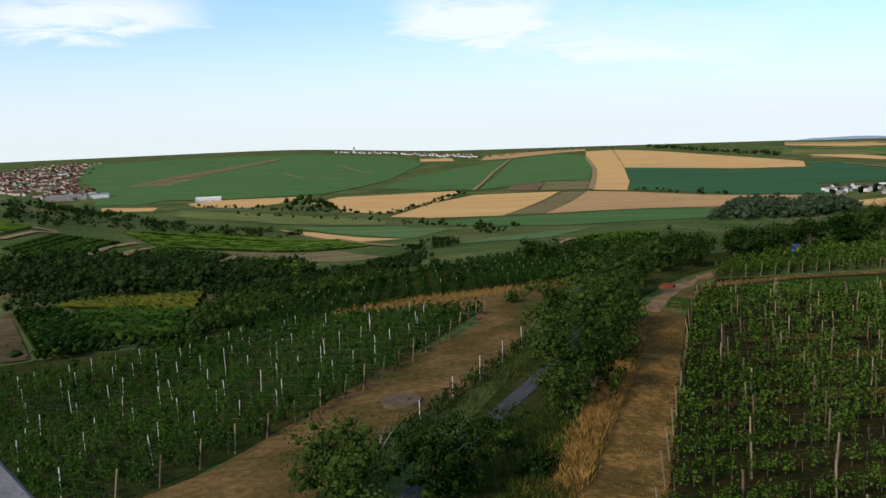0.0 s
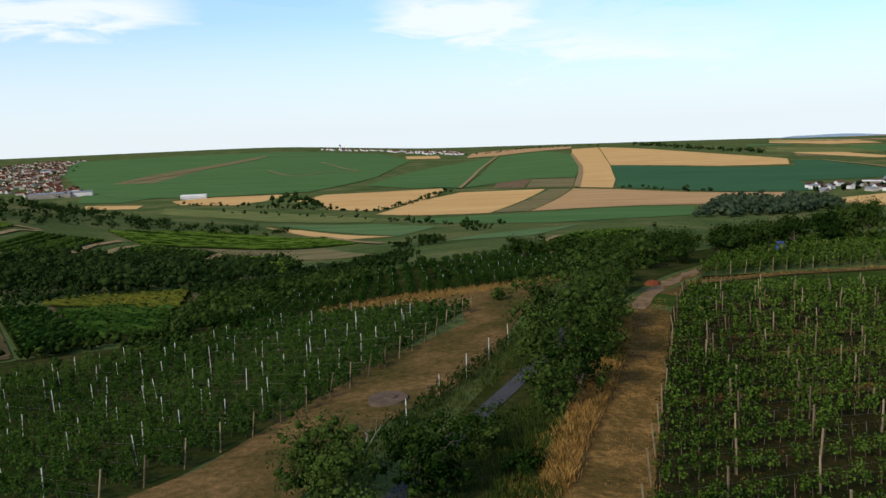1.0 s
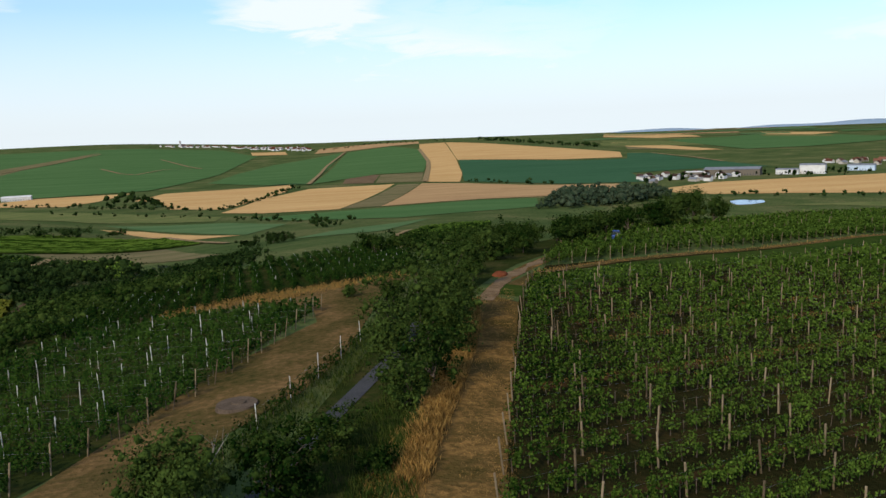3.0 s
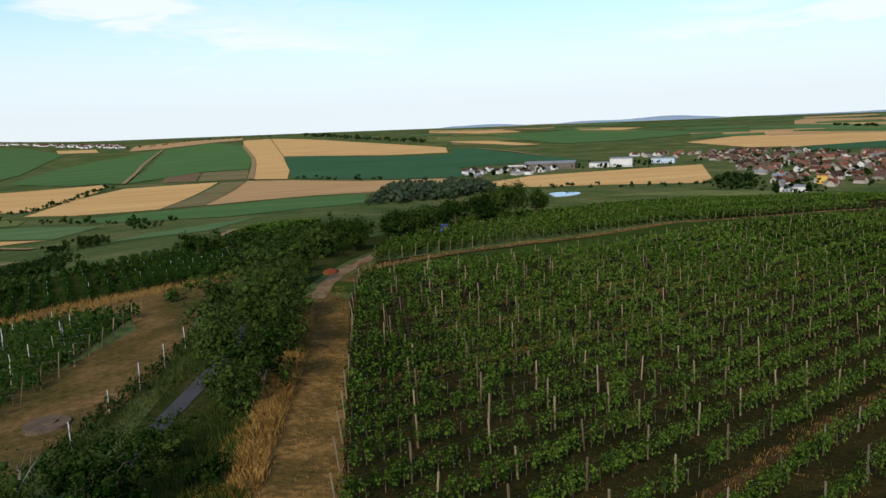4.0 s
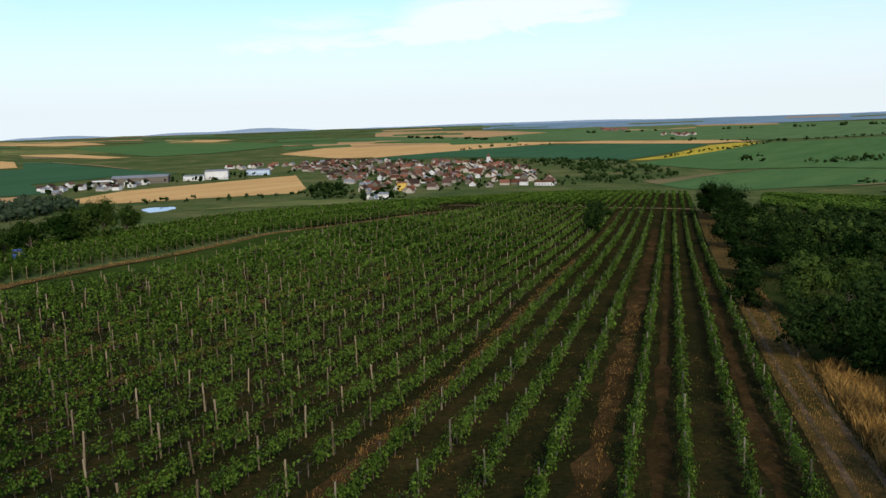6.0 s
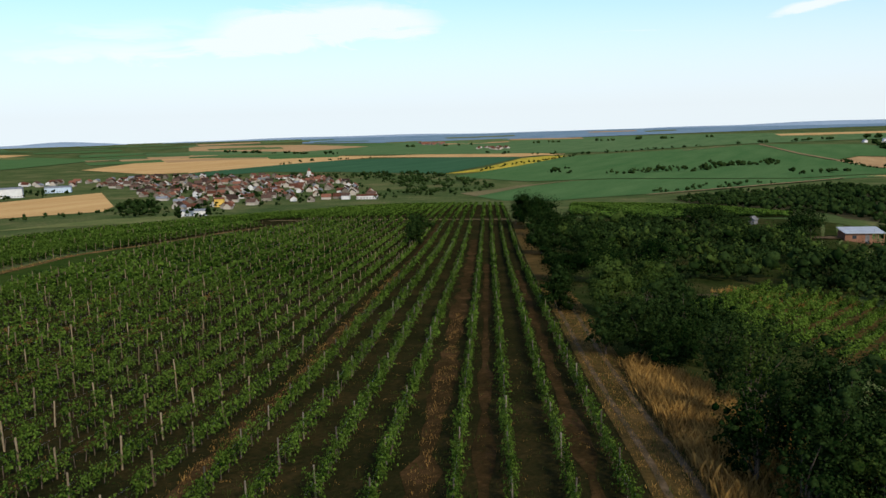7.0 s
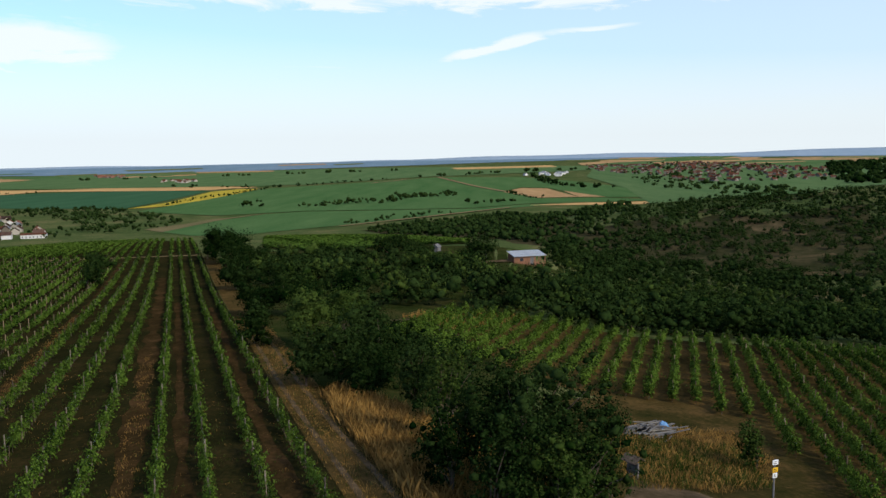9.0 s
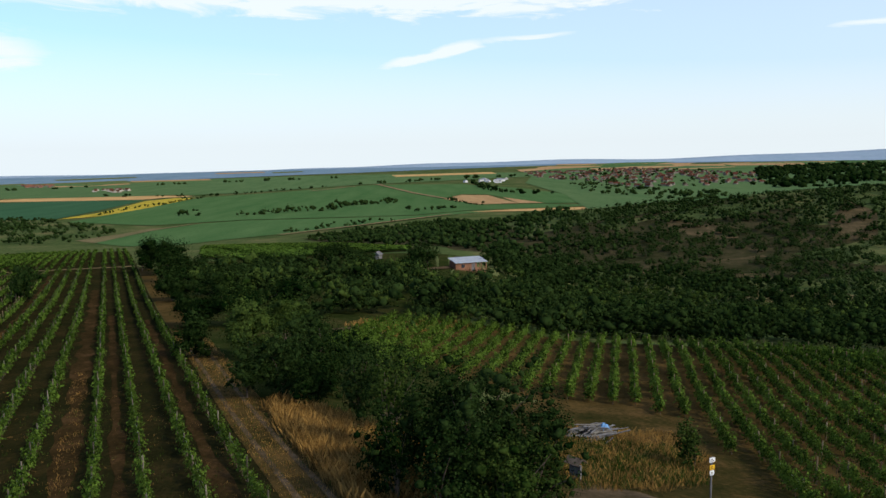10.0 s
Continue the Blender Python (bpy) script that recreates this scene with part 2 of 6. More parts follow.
# ---- landform: heights (m) along bearings from the lookout hill, at these distances ----
REACH = (40, 90, 120, 160, 200, 260, 330, 400, 600, 900, 1500, 2500, 3900, 4900)
PROFILE = {}
PROFILE[-30] = (-1.0, -5.0, -8.4, -13.0, -16.7, -21.0, -20.4, -20.0, -6.0, -50.0, -60.0, -30.0, 12.0, -10.0)
PROFILE[-20] = (-1.0, -5.5, -9.2, -14.0, -18.6, -24.0, -27.3, -30.0, -31.0, -57.0, -58.0, -30.0, 12.0, -10.0)
PROFILE[-10] = (-0.8, -4.5, -8.4, -13.0, -19.0, -26.0, -32.6, -38.0, -47.0, -57.0, -60.0, -32.0, 12.0, -10.0)
PROFILE[0] = (-0.5, -2.5, -5.8, -10.0, -15.1, -21.0, -28.7, -35.0, -49.0, -58.0, -62.0, -48.0, -32.0, -50.0)
PROFILE[13] = (-0.5, -2.0, -4.5, -8.0, -12.1, -17.0, -26.4, -34.0, -50.0, -59.0, -55.0, -26.0, -50.0, -62.0)
PROFILE[25] = (-1.3, -3.6, -4.9, -7.0, -12.1, -18.0, -30.2, -40.0, -58.0, -62.0, -62.0, -42.0, -62.0, -72.0)
PROFILE[40] = (-2.2, -6.0, -7.2, -8.4, -10.3, -14.5, -25, -42, -60.0, -64.0, -66.0, -66.0, -70.0, -76.0)
PROFILE[50] = (-2.3, -6.4, -7.9, -9.6, -11.8, -15.3, -20.3, -33, -60.7, -65.4, -67.4, -67.4, -70.7, -75.6)
PROFILE[60] = (-2.4, -6.6, -8.9, -11.6, -13.8, -16.4, -20.5, -25.5, -61.4, -66.9, -68.9, -68.9, -71.4, -75.3)
PROFILE[68] = (-2.4, -6.8, -9.6, -12.8, -15.2, -17.1, -21.5, -26, -62.0, -68.0, -70.0, -70.0, -72.0, -75.0)
PROFILE[76] = (-2.5, -7.1, -10, -13.2, -15.5, -17.6, -22, -27.4, -56.3, -66.9, -70.0, -67.7, -64.0, -69.9)
PROFILE[84] = (-2.7, -7.9, -10.2, -12.8, -15, -17.5, -22, -29, -51.0, -65.5, -69.5, -65.5, -58.0, -66.0)
PROFILE[90] = (-2.8, -9.2, -11.2, -13, -13.6, -15.5, -24, -34, -48.0, -64.0, -68.0, -64.0, -58.0, -66.0)
PROFILE[95] = (-2.9, -10.5, -12.2, -14.0, -14.9, -16.0, -28.2, -38.0, -40.0, -62.0, -67.0, -63.0, -57.0, -64.0)
PROFILE[100] = (-3.4, -12.0, -13.8, -21.0, -28.4, -37.0, -38.7, -40.0, -27.0, -60.0, -66.0, -62.0, -53.0, -58.0)
PROFILE[120] = (-4.0, -12.5, -14.5, -22.0, -28.4, -36.0, -33.8, -32.0, -6.0, -40.0, -60.0, -50.0, -50.0, -60.0)
PROFILE[180] = (-3.0, -8.0, -12.0, -18.0, -23.5, -30.0, -35.5, -40.0, -45.0, -55.0, -60.0, -50.0, -30.0, -40.0)
PROFILE[330] = PROFILE[-30]


def _height_table():
    bearings = sorted(PROFILE)
    az = np.arange(-30, 331, 1.0)
    lr = np.linspace(math.log(8), math.log(5000), 180)
    rows = np.array([np.interp(lr, np.log((8,) + REACH), (0.0,) + PROFILE[b]) for b in bearings])
    tab = np.array([np.interp(az, bearings, rows[:, k]) for k in range(len(lr))]).T
    for n in range(2):
        pad = np.pad(tab, ((2, 2), (0, 0)), mode="wrap")
        tab = sum(pad[i:i + len(az)] for i in range(5)) / 5
        pad = np.pad(tab, ((0, 0), (2, 2)), mode="edge")
        tab = sum(pad[:, i:i + len(lr)] for i in range(5)) / 5
    return lr, tab


LOG_R, HEIGHTS = _height_table()


def heights(x, y):
    """The ground's height at plan coordinates (arrays or numbers)."""
    x, y = np.asarray(x, float), np.asarray(y, float)
    r = np.clip(np.hypot(x, y), 8.01, 4990)
    a = (np.degrees(np.arctan2(x, y)) + 30) % 360
    k = (np.log(r) - LOG_R[0]) / (LOG_R[1] - LOG_R[0])
    k = np.clip(k, 0, len(LOG_R) - 1.001)
    i, j = np.floor(a).astype(int), np.floor(k).astype(int)
    u, v = a - i, k - j
    i1 = np.minimum(i + 1, HEIGHTS.shape[0] - 1)
    i = np.minimum(i, HEIGHTS.shape[0] - 1)
    return (HEIGHTS[i, j] * (1 - u) * (1 - v) + HEIGHTS[i1, j] * u * (1 - v)
            + HEIGHTS[i, j + 1] * (1 - u) * v + HEIGHTS[i1, j + 1] * u * v)


def ground_z(x, y):
    return float(heights(x, y))


# ---- mesh helpers ----
def mesh_of(name, verts, faces, material, smooth=False):
    me = bpy.data.meshes.new(name)
    verts, faces = np.asarray(verts, np.float32), np.asarray(faces, np.int32)
    me.vertices.add(len(verts))
    me.vertices.foreach_set("co", verts.ravel())
    k = faces.shape[1]
    me.loops.add(faces.size)
    me.loops.foreach_set("vertex_index", faces.ravel())
    me.polygons.add(len(faces))
    me.polygons.foreach_set("loop_start", np.arange(0, faces.size, k, dtype=np.int32))
    me.polygons.foreach_set("use_smooth", np.full(len(faces), smooth))
    me.update(calc_edges=True)
    me.materials.append(material)
    return me


def part(name, bm, material, parent=None, label="", smooth=False):
    """Links a bmesh as one mesh object under a thing or a part."""
    me = bpy.data.meshes.new(name)
    bm.to_mesh(me)
    bm.free()
    me.materials.append(material)
    if smooth:
        for p in me.polygons:
            p.use_smooth = True
    ob = new(name, me)
    ob.parent = parent
    if label:
        ob["label"] = label
    return ob


def thing(name, label, category, group="", kind=""):
    return tagged(new(name), label, category, group, kind)


# ---- the ground: one sheet to the horizon ----
def build_ground():
    az = np.radians(np.arange(0, 360, 1.0))
    rad = np.concatenate([[0.01, 5.0, 10.0], np.exp(np.linspace(math.log(14), math.log(4950), 210))])
    A, R = np.meshgrid(az, rad, indexing="ij")
    X, Y = R * np.sin(A), R * np.cos(A)
    Z = heights(X, Y)
    verts = np.stack([X, Y, Z], -1).reshape(-1, 3)
    na, nr = len(az), len(rad)
    i, j = np.meshgrid(np.arange(na), np.arange(nr - 1), indexing="ij")
    i2 = (i + 1) % na
    faces = np.stack([i * nr + j, i * nr + j + 1, i2 * nr + j + 1, i2 * nr + j], -1).reshape(-1, 4)
    ob = new("ground", mesh_of("ground", verts, faces, M_GROUND, True))
    tagged(ob, "rolling green and dry grassland falling from a hilltop", "ground", kind="structure")


build_ground()

from mathutils.geometry import delaunay_2d_cdt

FIELD_KINDS = {
    "wheat": (M_WHEAT, "wheat_field", "ripe golden wheat field on the far slope", 0.8),
    "stubble": (M_STUBBLE, "stubble_field", "harvested tan stubble field", 0.3),
    "crop": (M_CROP, "crop_field", "dense dark green crop field", 1.0),
    "darkcrop": (M_DARKCROP, "maize_field", "deep green maize field below the wheat", 1.2),
    "freshgreen": (M_FRESH, "green_field", "fresh mid-green crop field", 0.8),
    "meadow": (M_MEADOW, "meadow", "yellowish green meadow", 0.3),
    "fallow": (M_FALLOW, "fallow_field", "olive brown fallow field", 0.25),
    "earth": (M_EARTH, "bare_field", "bare brown earth patch", 0.2),
    "sunflower": (M_SUNFLOWER, "sunflower_field", "bright yellow sunflower field in bloom", 1.0),
    "hillvine": (M_HILLVINE, "vineyard_floor", "grassy floor of a hillside vineyard", 0.2),
    "scrub": (M_SCRUBFLOOR, "scrub_floor", "dark scrubby hillside floor under bushes", 0.2),
    "drybank": (M_DRYBANK, "dry_bank", "bare dry tan bank among dark scrub", 0.2),
    "sunvine": (M_SUNVINE, "yellowing_vineyard", "yellowing vineyard strip on the valley side", 0.8),
}


def drape(name, corners, material, lift, step=None):
    """A sheet with the given plan outline, laid on the ground."""
    pts = [Vector(c) for c in corners]
    n = len(pts)
    xs, ys = [p.x for p in pts], [p.y for p in pts]
    size = max(max(xs) - min(xs), max(ys) - min(ys))
    step = step or max(size / 22, 2.0)
    outline = []
    for k in range(n):
        a, b = pts[k], pts[(k + 1) % n]
        m = max(1, int((b - a).length / step))
        outline += [a.lerp(b, i / m) for i in range(m)]
    no = len(outline)
    inner = []
    gx = np.arange(min(xs) + step / 2, max(xs), step)
    gy = np.arange(min(ys) + step / 2, max(ys), step)
    ox, oy = np.array([p.x for p in outline]), np.array([p.y for p in outline])
    for x in gx:
        for y in gy:
            inside = False
            j = n - 1
            for i in range(n):
                if (pts[i].y > y) != (pts[j].y > y) and x < (pts[j].x - pts[i].x) * (y - pts[i].y) / (pts[j].y - pts[i].y) + pts[i].x:
                    inside = not inside
                j = i
            if inside and np.min((ox - x) ** 2 + (oy - y) ** 2) > (step * 0.4) ** 2:
                inner.append(Vector((x, y)))
    edges = [(i, (i + 1) % no) for i in range(no)]
    v, _, f, *_ = delaunay_2d_cdt(outline + inner, edges, [], 1, 1e-4)
    vx, vy = np.array([p.x for p in v]), np.array([p.y for p in v])
    verts = np.stack([vx, vy, heights(vx, vy) + lift], -1)
    faces = [tuple(q) for q in f if len(q) == 3]
    return new(name, mesh_of(name, verts, faces, material, True))


LAID = [0]


def field(kind, corners):
    material, name, label, stand = FIELD_KINDS[kind]
    LAID[0] += 1
    far = sum(math.hypot(*c) for c in corners) / len(corners)
    ob = drape(name, corners, material, 0.04 if kind == "scrub" else 0.06 + 0.0004 * far + 0.006 * (LAID[0] % 12))
    return tagged(ob, label, "field", kind="structure")

# ---- fields that lie on the land ----
field("crop", [(-480, 1250), (-640, 1500), (-900, 2000), (-1180, 2700), (-900, 2950), (-480, 3050), (-160, 2900), (-40, 2350), (-100, 1600), (-180, 1230), (-330, 1190)])
field("wheat", [(-358, 1126), (-318, 1183), (-197, 1186), (-215, 1047), (-240, 994), (-323, 1047)])
field("wheat", [(-168, 1020), (-146, 1143), (-65, 1158), (30, 1184), (15, 1042), (-23, 897), (-51, 791), (-104, 842), (-135, 1000)])
field("wheat", [(-48, 737), (-14, 932), (45, 1065), (156, 1048), (54, 698), (-11, 700)])
field("fallow", [(158, 1034), (186, 1025), (91, 705), (56, 701)])
field("stubble", [(190, 1031), (233, 993), (303, 909), (400, 871), (394, 792), (256, 750), (200, 743), (92, 705)])
field("crop", [(-106, 1356), (-66, 1608), (3, 1845), (194, 2197), (48, 1168), (-17, 1209)])
field("crop", [(201, 2178), (340, 2314), (367, 2016), (300, 1557), (237, 1269), (167, 1299), (54, 1163)])
field("earth", [(121, 1318), (167, 1280), (133, 1090), (94, 1125)])
field("fallow", [(169, 1277), (235, 1256), (195, 1062), (136, 1087)])
field("wheat", [(423, 2306), (496, 2296), (359, 1555), (278, 1169), (237, 1012), (199, 1048), (276, 1413), (369, 2011)])
field("wheat", [(498, 2291), (567, 2098), (628, 1880), (706, 1606), (712, 1563), (649, 1415), (527, 1427), (357, 1538)])
field("stubble", [(155, 2638), (307, 2839), (511, 2804), (432, 2360), (347, 2364), (204, 2258), (117, 2278)])
field("wheat", [(-65, 2664), (43, 2614), (45, 2368), (-55, 2429)])
field("darkcrop", [(359, 1535), (542, 1381), (639, 1373), (714, 1532), (750, 1495), (719, 1183), (698, 1023), (611, 1053), (487, 1034), (436, 879), (340, 907), (244, 1018)])
field("wheat", [(-118, 575), (-88, 556), (-46, 486), (-20, 450), (-22, 450), (-49, 450)])
field("crop", [(-22, 646), (87, 683), (197, 730), (246, 730), (217, 639), (84, 540), (8, 593)])
field("freshgreen", [(6, 350), (28, 411), (73, 470), (98, 512), (44, 348), (29, 349), (11, 350)])
field("freshgreen", [(-125, 622), (-35, 604), (7, 549), (-17, 450), (-52, 513)])
field("meadow", [(-325, 994), (-184, 861), (-44, 679), (-46, 630), (-142, 664), (-300, 897)])
field("fallow", [(-110, 380), (-52, 393), (-20, 290), (-30, 290), (-85, 350)])
field("fallow", [(-635, 1623), (-638, 1894), (-602, 2265), (-546, 2803), (-531, 2456), (-560, 1998), (-547, 1617)])
field("fallow", [(-363, 1151), (-287, 1270), (-186, 1468), (-116, 1668), (-145, 1479), (-212, 1252), (-310, 1217)])
field("crop", [(-547, 1617), (-439, 1788), (-260, 1684), (-186, 1468), (-302, 1335), (-404, 1430)])
field("crop", [(-446, 2127), (-296, 2376), (-156, 1882), (-235, 1676), (-343, 1747)])
field("crop", [(-619, 1460), (-485, 1528), (-414, 1302), (-434, 1134), (-514, 1178)])
field("wheat", [(-468, 1099), (-378, 1066), (-363, 1002), (-431, 1012)])
field("wheat", [(396, 777), (490, 826), (587, 822), (735, 811), (598, 645), (553, 611), (471, 662), (409, 692), (391, 728)])
field("wheat", [(1144, 1311), (1590, 1510), (1714, 1117), (1724, 918), (1372, 980), (1127, 993), (1058, 1048)])
field("wheat", [(1583, 3661), (1526, 2827), (1241, 2155), (1072, 2113), (994, 2302)])
field("wheat", [(870, 2017), (895, 1912), (915, 1502), (862, 1508), (808, 1729)])
field("fallow", [(862, 1874), (921, 1736), (882, 1547), (763, 1634)])
field("wheat", [(965, 1537), (1251, 1874), (1336, 1779), (1141, 1688), (1020, 1538)])
field("wheat", [(1761, 2647), (1820, 2303), (1587, 2127), (1519, 2252)])
field("crop", [(1022, 1955), (1293, 2094), (1701, 2484), (1591, 1850), (1449, 1639), (1112, 1492), (954, 1482)])
field("meadow", [(385, 577), (498, 550), (543, 499), (576, 427), (496, 476), (431, 551)])
field("freshgreen", [(2810, 2537), (2676, 1672), (2959, 1202), (3057, 455), (3035, -169), (2681, -649), (2441, -293), (2161, 170), (1843, 409), (1799, 675), (1762, 1103), (1927, 1743)])
field("stubble", [(2647, 2391), (2662, 1829), (2385, 1366), (1975, 1358), (2101, 1899)])
field("crop", [(2010, 1817), (1973, 1594), (1823, 1124), (1654, 1036), (1632, 1477)])
field("stubble", [(1975, 1358), (2078, 1085), (2249, 951), (2057, 771), (1845, 781), (1789, 1072)])
field("meadow", [(2354, 882), (2408, 606), (2177, 509), (2112, 725)])
field("crop", [(2073, 712), (2139, 500), (2062, 367), (1789, 504), (1874, 644)])
field("wheat", [(1776, 928), (1934, 787), (1843, 634), (1763, 497), (1720, 525)])
field("wheat", [(1605, 1453), (1632, 1094), (1771, 866), (1747, 533), (1661, 571), (1650, 989), (1494, 1016), (1307, 1009), (1088, 989)])
field("darkcrop", [(1076, 978), (1290, 996), (1472, 988), (1597, 889), (1660, 757), (1638, 563), (1304, 532), (1137, 520), (1159, 727), (1143, 862), (1030, 896)])
field("wheat", [(2295, 526), (2413, 411), (2539, 199), (2656, 27), (2555, 26), (2358, 185), (2261, 337)])
field("wheat", [(2929, 109), (3038, -267), (2835, -268), (2738, 84)])
field("stubble", [(3250, -389), (3767, -752), (3513, -723), (2956, -372)])
field("stubble", [(3170, -672), (3246, -914), (2824, -796), (2845, -621)])
field("crop", [(1079, 476), (1541, 470), (1687, 463), (1848, 329), (2090, 164), (2136, 109), (1670, 17), (1417, -52), (1227, -85), (1196, -182), (1089, -266), (1102, -63), (1044, 10), (1052, 234), (995, 335)])
field("crop", [(2132, 101), (2051, -101), (1781, -214), (1520, -269), (1178, -252), (1207, -192), (1545, -127), (1580, -79), (1457, -39), (1692, 17)])
field("sunflower", [(1138, 516), (1273, 509), (1593, 548), (1695, 517), (1689, 476), (1541, 470), (1363, 469), (1188, 476)])
field("fallow", [(1316, 215), (1348, 68), (1235, 46), (1195, 178)])
field("fallow", [(819, 355), (932, 322), (1018, 280), (923, 311), (784, 321)])
field("crop", [(784, 321), (915, 309), (1008, 277), (1042, 232), (1034, 10), (1090, -62), (1076, -263), (1080, -131), (1028, -45), (932, 41), (821, 123), (724, 216), (733, 271)])
field("stubble", [(1438, -39), (1559, -78), (1527, -126), (1238, -150), (1241, -86)])
field("stubble", [(1443, -147), (1224, -190), (1238, -151)])
field("wheat", [(1067, -61), (1092, -132), (1060, -301), (995, -283), (1047, -127)])
field("freshgreen", [(3286, -477), (3603, -1037), (3323, -1434), (2675, -1575), (1490, -879), (1364, -640), (525, -220), (556, -160), (1471, -266), (2009, -263)])
field("crop", [(3955, -828), (4687, -1248), (4614, -1493), (3576, -1055), (3339, -794)])
field("stubble", [(3573, -519), (4042, -788), (3960, -970), (3387, -757), (3182, -485)])
field("stubble", [(3147, -771), (3897, -1150), (3841, -1326), (3149, -1042), (2919, -799)])
field("stubble", [(3539, -1323), (3709, -1681), (3554, -1868), (2944, -1527), (3043, -1204)])
field("crop", [(1289, -353), (1353, -488), (552, -231), (531, -211), (582, -181)])
field("fallow", [(266, -101), (278, -113), (277, -131), (264, -144), (244, -146), (234, -140), (252, -119)])
field("hillvine", [(400, 108), (404, 60), (398, 14), (330, 5), (262, 5), (262, 28), (250, 53), (269, 75), (330, 92)])
field("hillvine", [(-182, 326), (-191, 391), (-158, 389), (-144, 311), (-157, 304)])
field("hillvine", [(-127, 306), (-136, 376), (-97, 362), (-91, 297), (-107, 297)])
field("hillvine", [(-228, 412), (-208, 406), (-205, 368)])
field("hillvine", [(-81, 341), (-53, 315), (-41, 232), (-70, 272)])
field("hillvine", [(-174, 433), (-129, 498), (-62, 473), (-36, 407), (-52, 397), (-134, 378)])
field("hillvine", [(-79, 158), (-73, 175), (-53, 175), (-41, 130), (-57, 141)])
field("hillvine", [(-66, 139), (-56, 140), (-40, 124), (-30, 89), (-37, 87)])
field("hillvine", [(-84, 152), (-74, 150), (-38, 88), (-38, 82), (-42, 80)])
field("drybank", [(-83, 146), (-85, 153), (-43, 80), (-43, 79), (-45, 78)])
field("drybank", [(-89, 163), (-80, 161), (-75, 153), (-84, 152)])
field("scrub", [(709, 108), (907, -31), (554, -162), (498, -247), (1417, -920), (276, -182), (295, -148), (308, -119), (334, -94), (368, -54), (482, 18)])
field("drybank", [(474, -147), (450, -160), (432, -170), (402, -162), (405, -150), (441, -138)])
field("drybank", [(401, -78), (380, -100), (350, -106), (321, -102), (330, -92), (367, -82)])
field("drybank", [(378, -140), (360, -156), (330, -150), (303, -134), (309, -121), (340, -128)])
field("drybank", [(460, -248), (420, -244), (363, -212), (370, -200), (410, -212)])
field("meadow", [(612, -112), (628, -180), (610, -250), (570, -312), (540, -340), (520, -326), (556, -285), (590, -230), (600, -170), (592, -112)])



# ---- patchwork of strips on the far plain and hills ----
FAR_RNG = np.random.default_rng(21)


def patchwork(b0, b1, near, far, kinds, chance, wide=5.0):
    r = near
    while r < far:
        depth = r * FAR_RNG.uniform(0.02, 0.09)
        b = b0 + FAR_RNG.uniform(0, 2)
        while b < b1:
            w = FAR_RNG.uniform(0.4, 1.0) * wide
            if FAR_RNG.random() < chance and b + w < b1:
                tilt = FAR_RNG.uniform(-0.05, 0.06) * r
                corners = [(rr * math.sin(radians(a)), rr * math.cos(radians(a))) for rr, a in
                           ((r, b), (r + tilt, b + w), (r + depth + tilt, b + w - 0.2), (r + depth, b - 0.2))]
                field(kinds[FAR_RNG.integers(0, len(kinds))], corners)
            b += w + 0.15
        r += depth * 1.12


patchwork(50, 94, 2500, 3250, ("stubble", "meadow", "crop", "freshgreen", "meadow"), 0.45, 6.0)
patchwork(22, 58, 1950, 4400, ("stubble", "freshgreen", "meadow", "freshgreen", "crop"), 0.62, 7.0)
patchwork(98, 128, 2700, 4300, ("stubble", "freshgreen", "meadow", "freshgreen", "crop"), 0.5, 6.0)

# ridges that close the view; the blue of distance haze is painted into their colour
M_RIDGE = mat("haze_tinted_far_ridge", (0.22, 0.30, 0.37), (0.29, 0.36, 0.43), size=300, fine=40, bump=0)


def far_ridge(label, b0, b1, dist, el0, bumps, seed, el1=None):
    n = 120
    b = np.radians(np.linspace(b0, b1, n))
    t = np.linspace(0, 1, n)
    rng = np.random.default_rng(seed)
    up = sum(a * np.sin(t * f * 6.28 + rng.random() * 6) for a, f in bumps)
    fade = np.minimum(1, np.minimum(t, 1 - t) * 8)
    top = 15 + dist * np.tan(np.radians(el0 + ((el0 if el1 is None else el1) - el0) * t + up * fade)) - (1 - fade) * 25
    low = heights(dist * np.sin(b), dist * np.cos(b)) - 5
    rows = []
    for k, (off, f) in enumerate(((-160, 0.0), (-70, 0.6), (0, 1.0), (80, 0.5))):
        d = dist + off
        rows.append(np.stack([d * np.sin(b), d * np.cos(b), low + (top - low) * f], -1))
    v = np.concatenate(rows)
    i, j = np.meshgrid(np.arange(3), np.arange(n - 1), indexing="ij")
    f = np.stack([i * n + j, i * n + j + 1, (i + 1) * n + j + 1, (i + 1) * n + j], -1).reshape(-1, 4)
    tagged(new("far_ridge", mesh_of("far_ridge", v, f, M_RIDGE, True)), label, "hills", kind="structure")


# forest on the far plain, with aerial haze mixed into its base colour
M_FARWOOD = mat("haze_tinted_far_forest", (0.10, 0.17, 0.22), (0.21, 0.28, 0.33), size=110, fine=20, bump=0)
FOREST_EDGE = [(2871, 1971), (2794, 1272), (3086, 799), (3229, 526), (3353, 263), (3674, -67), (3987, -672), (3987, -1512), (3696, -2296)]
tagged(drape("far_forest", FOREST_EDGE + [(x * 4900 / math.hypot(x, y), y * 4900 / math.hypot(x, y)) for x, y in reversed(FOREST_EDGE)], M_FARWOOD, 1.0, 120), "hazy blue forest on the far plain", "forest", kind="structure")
patchwork(56, 100, 3500, 4500, ("freshgreen", "stubble", "meadow"), 0.16, 5.0)
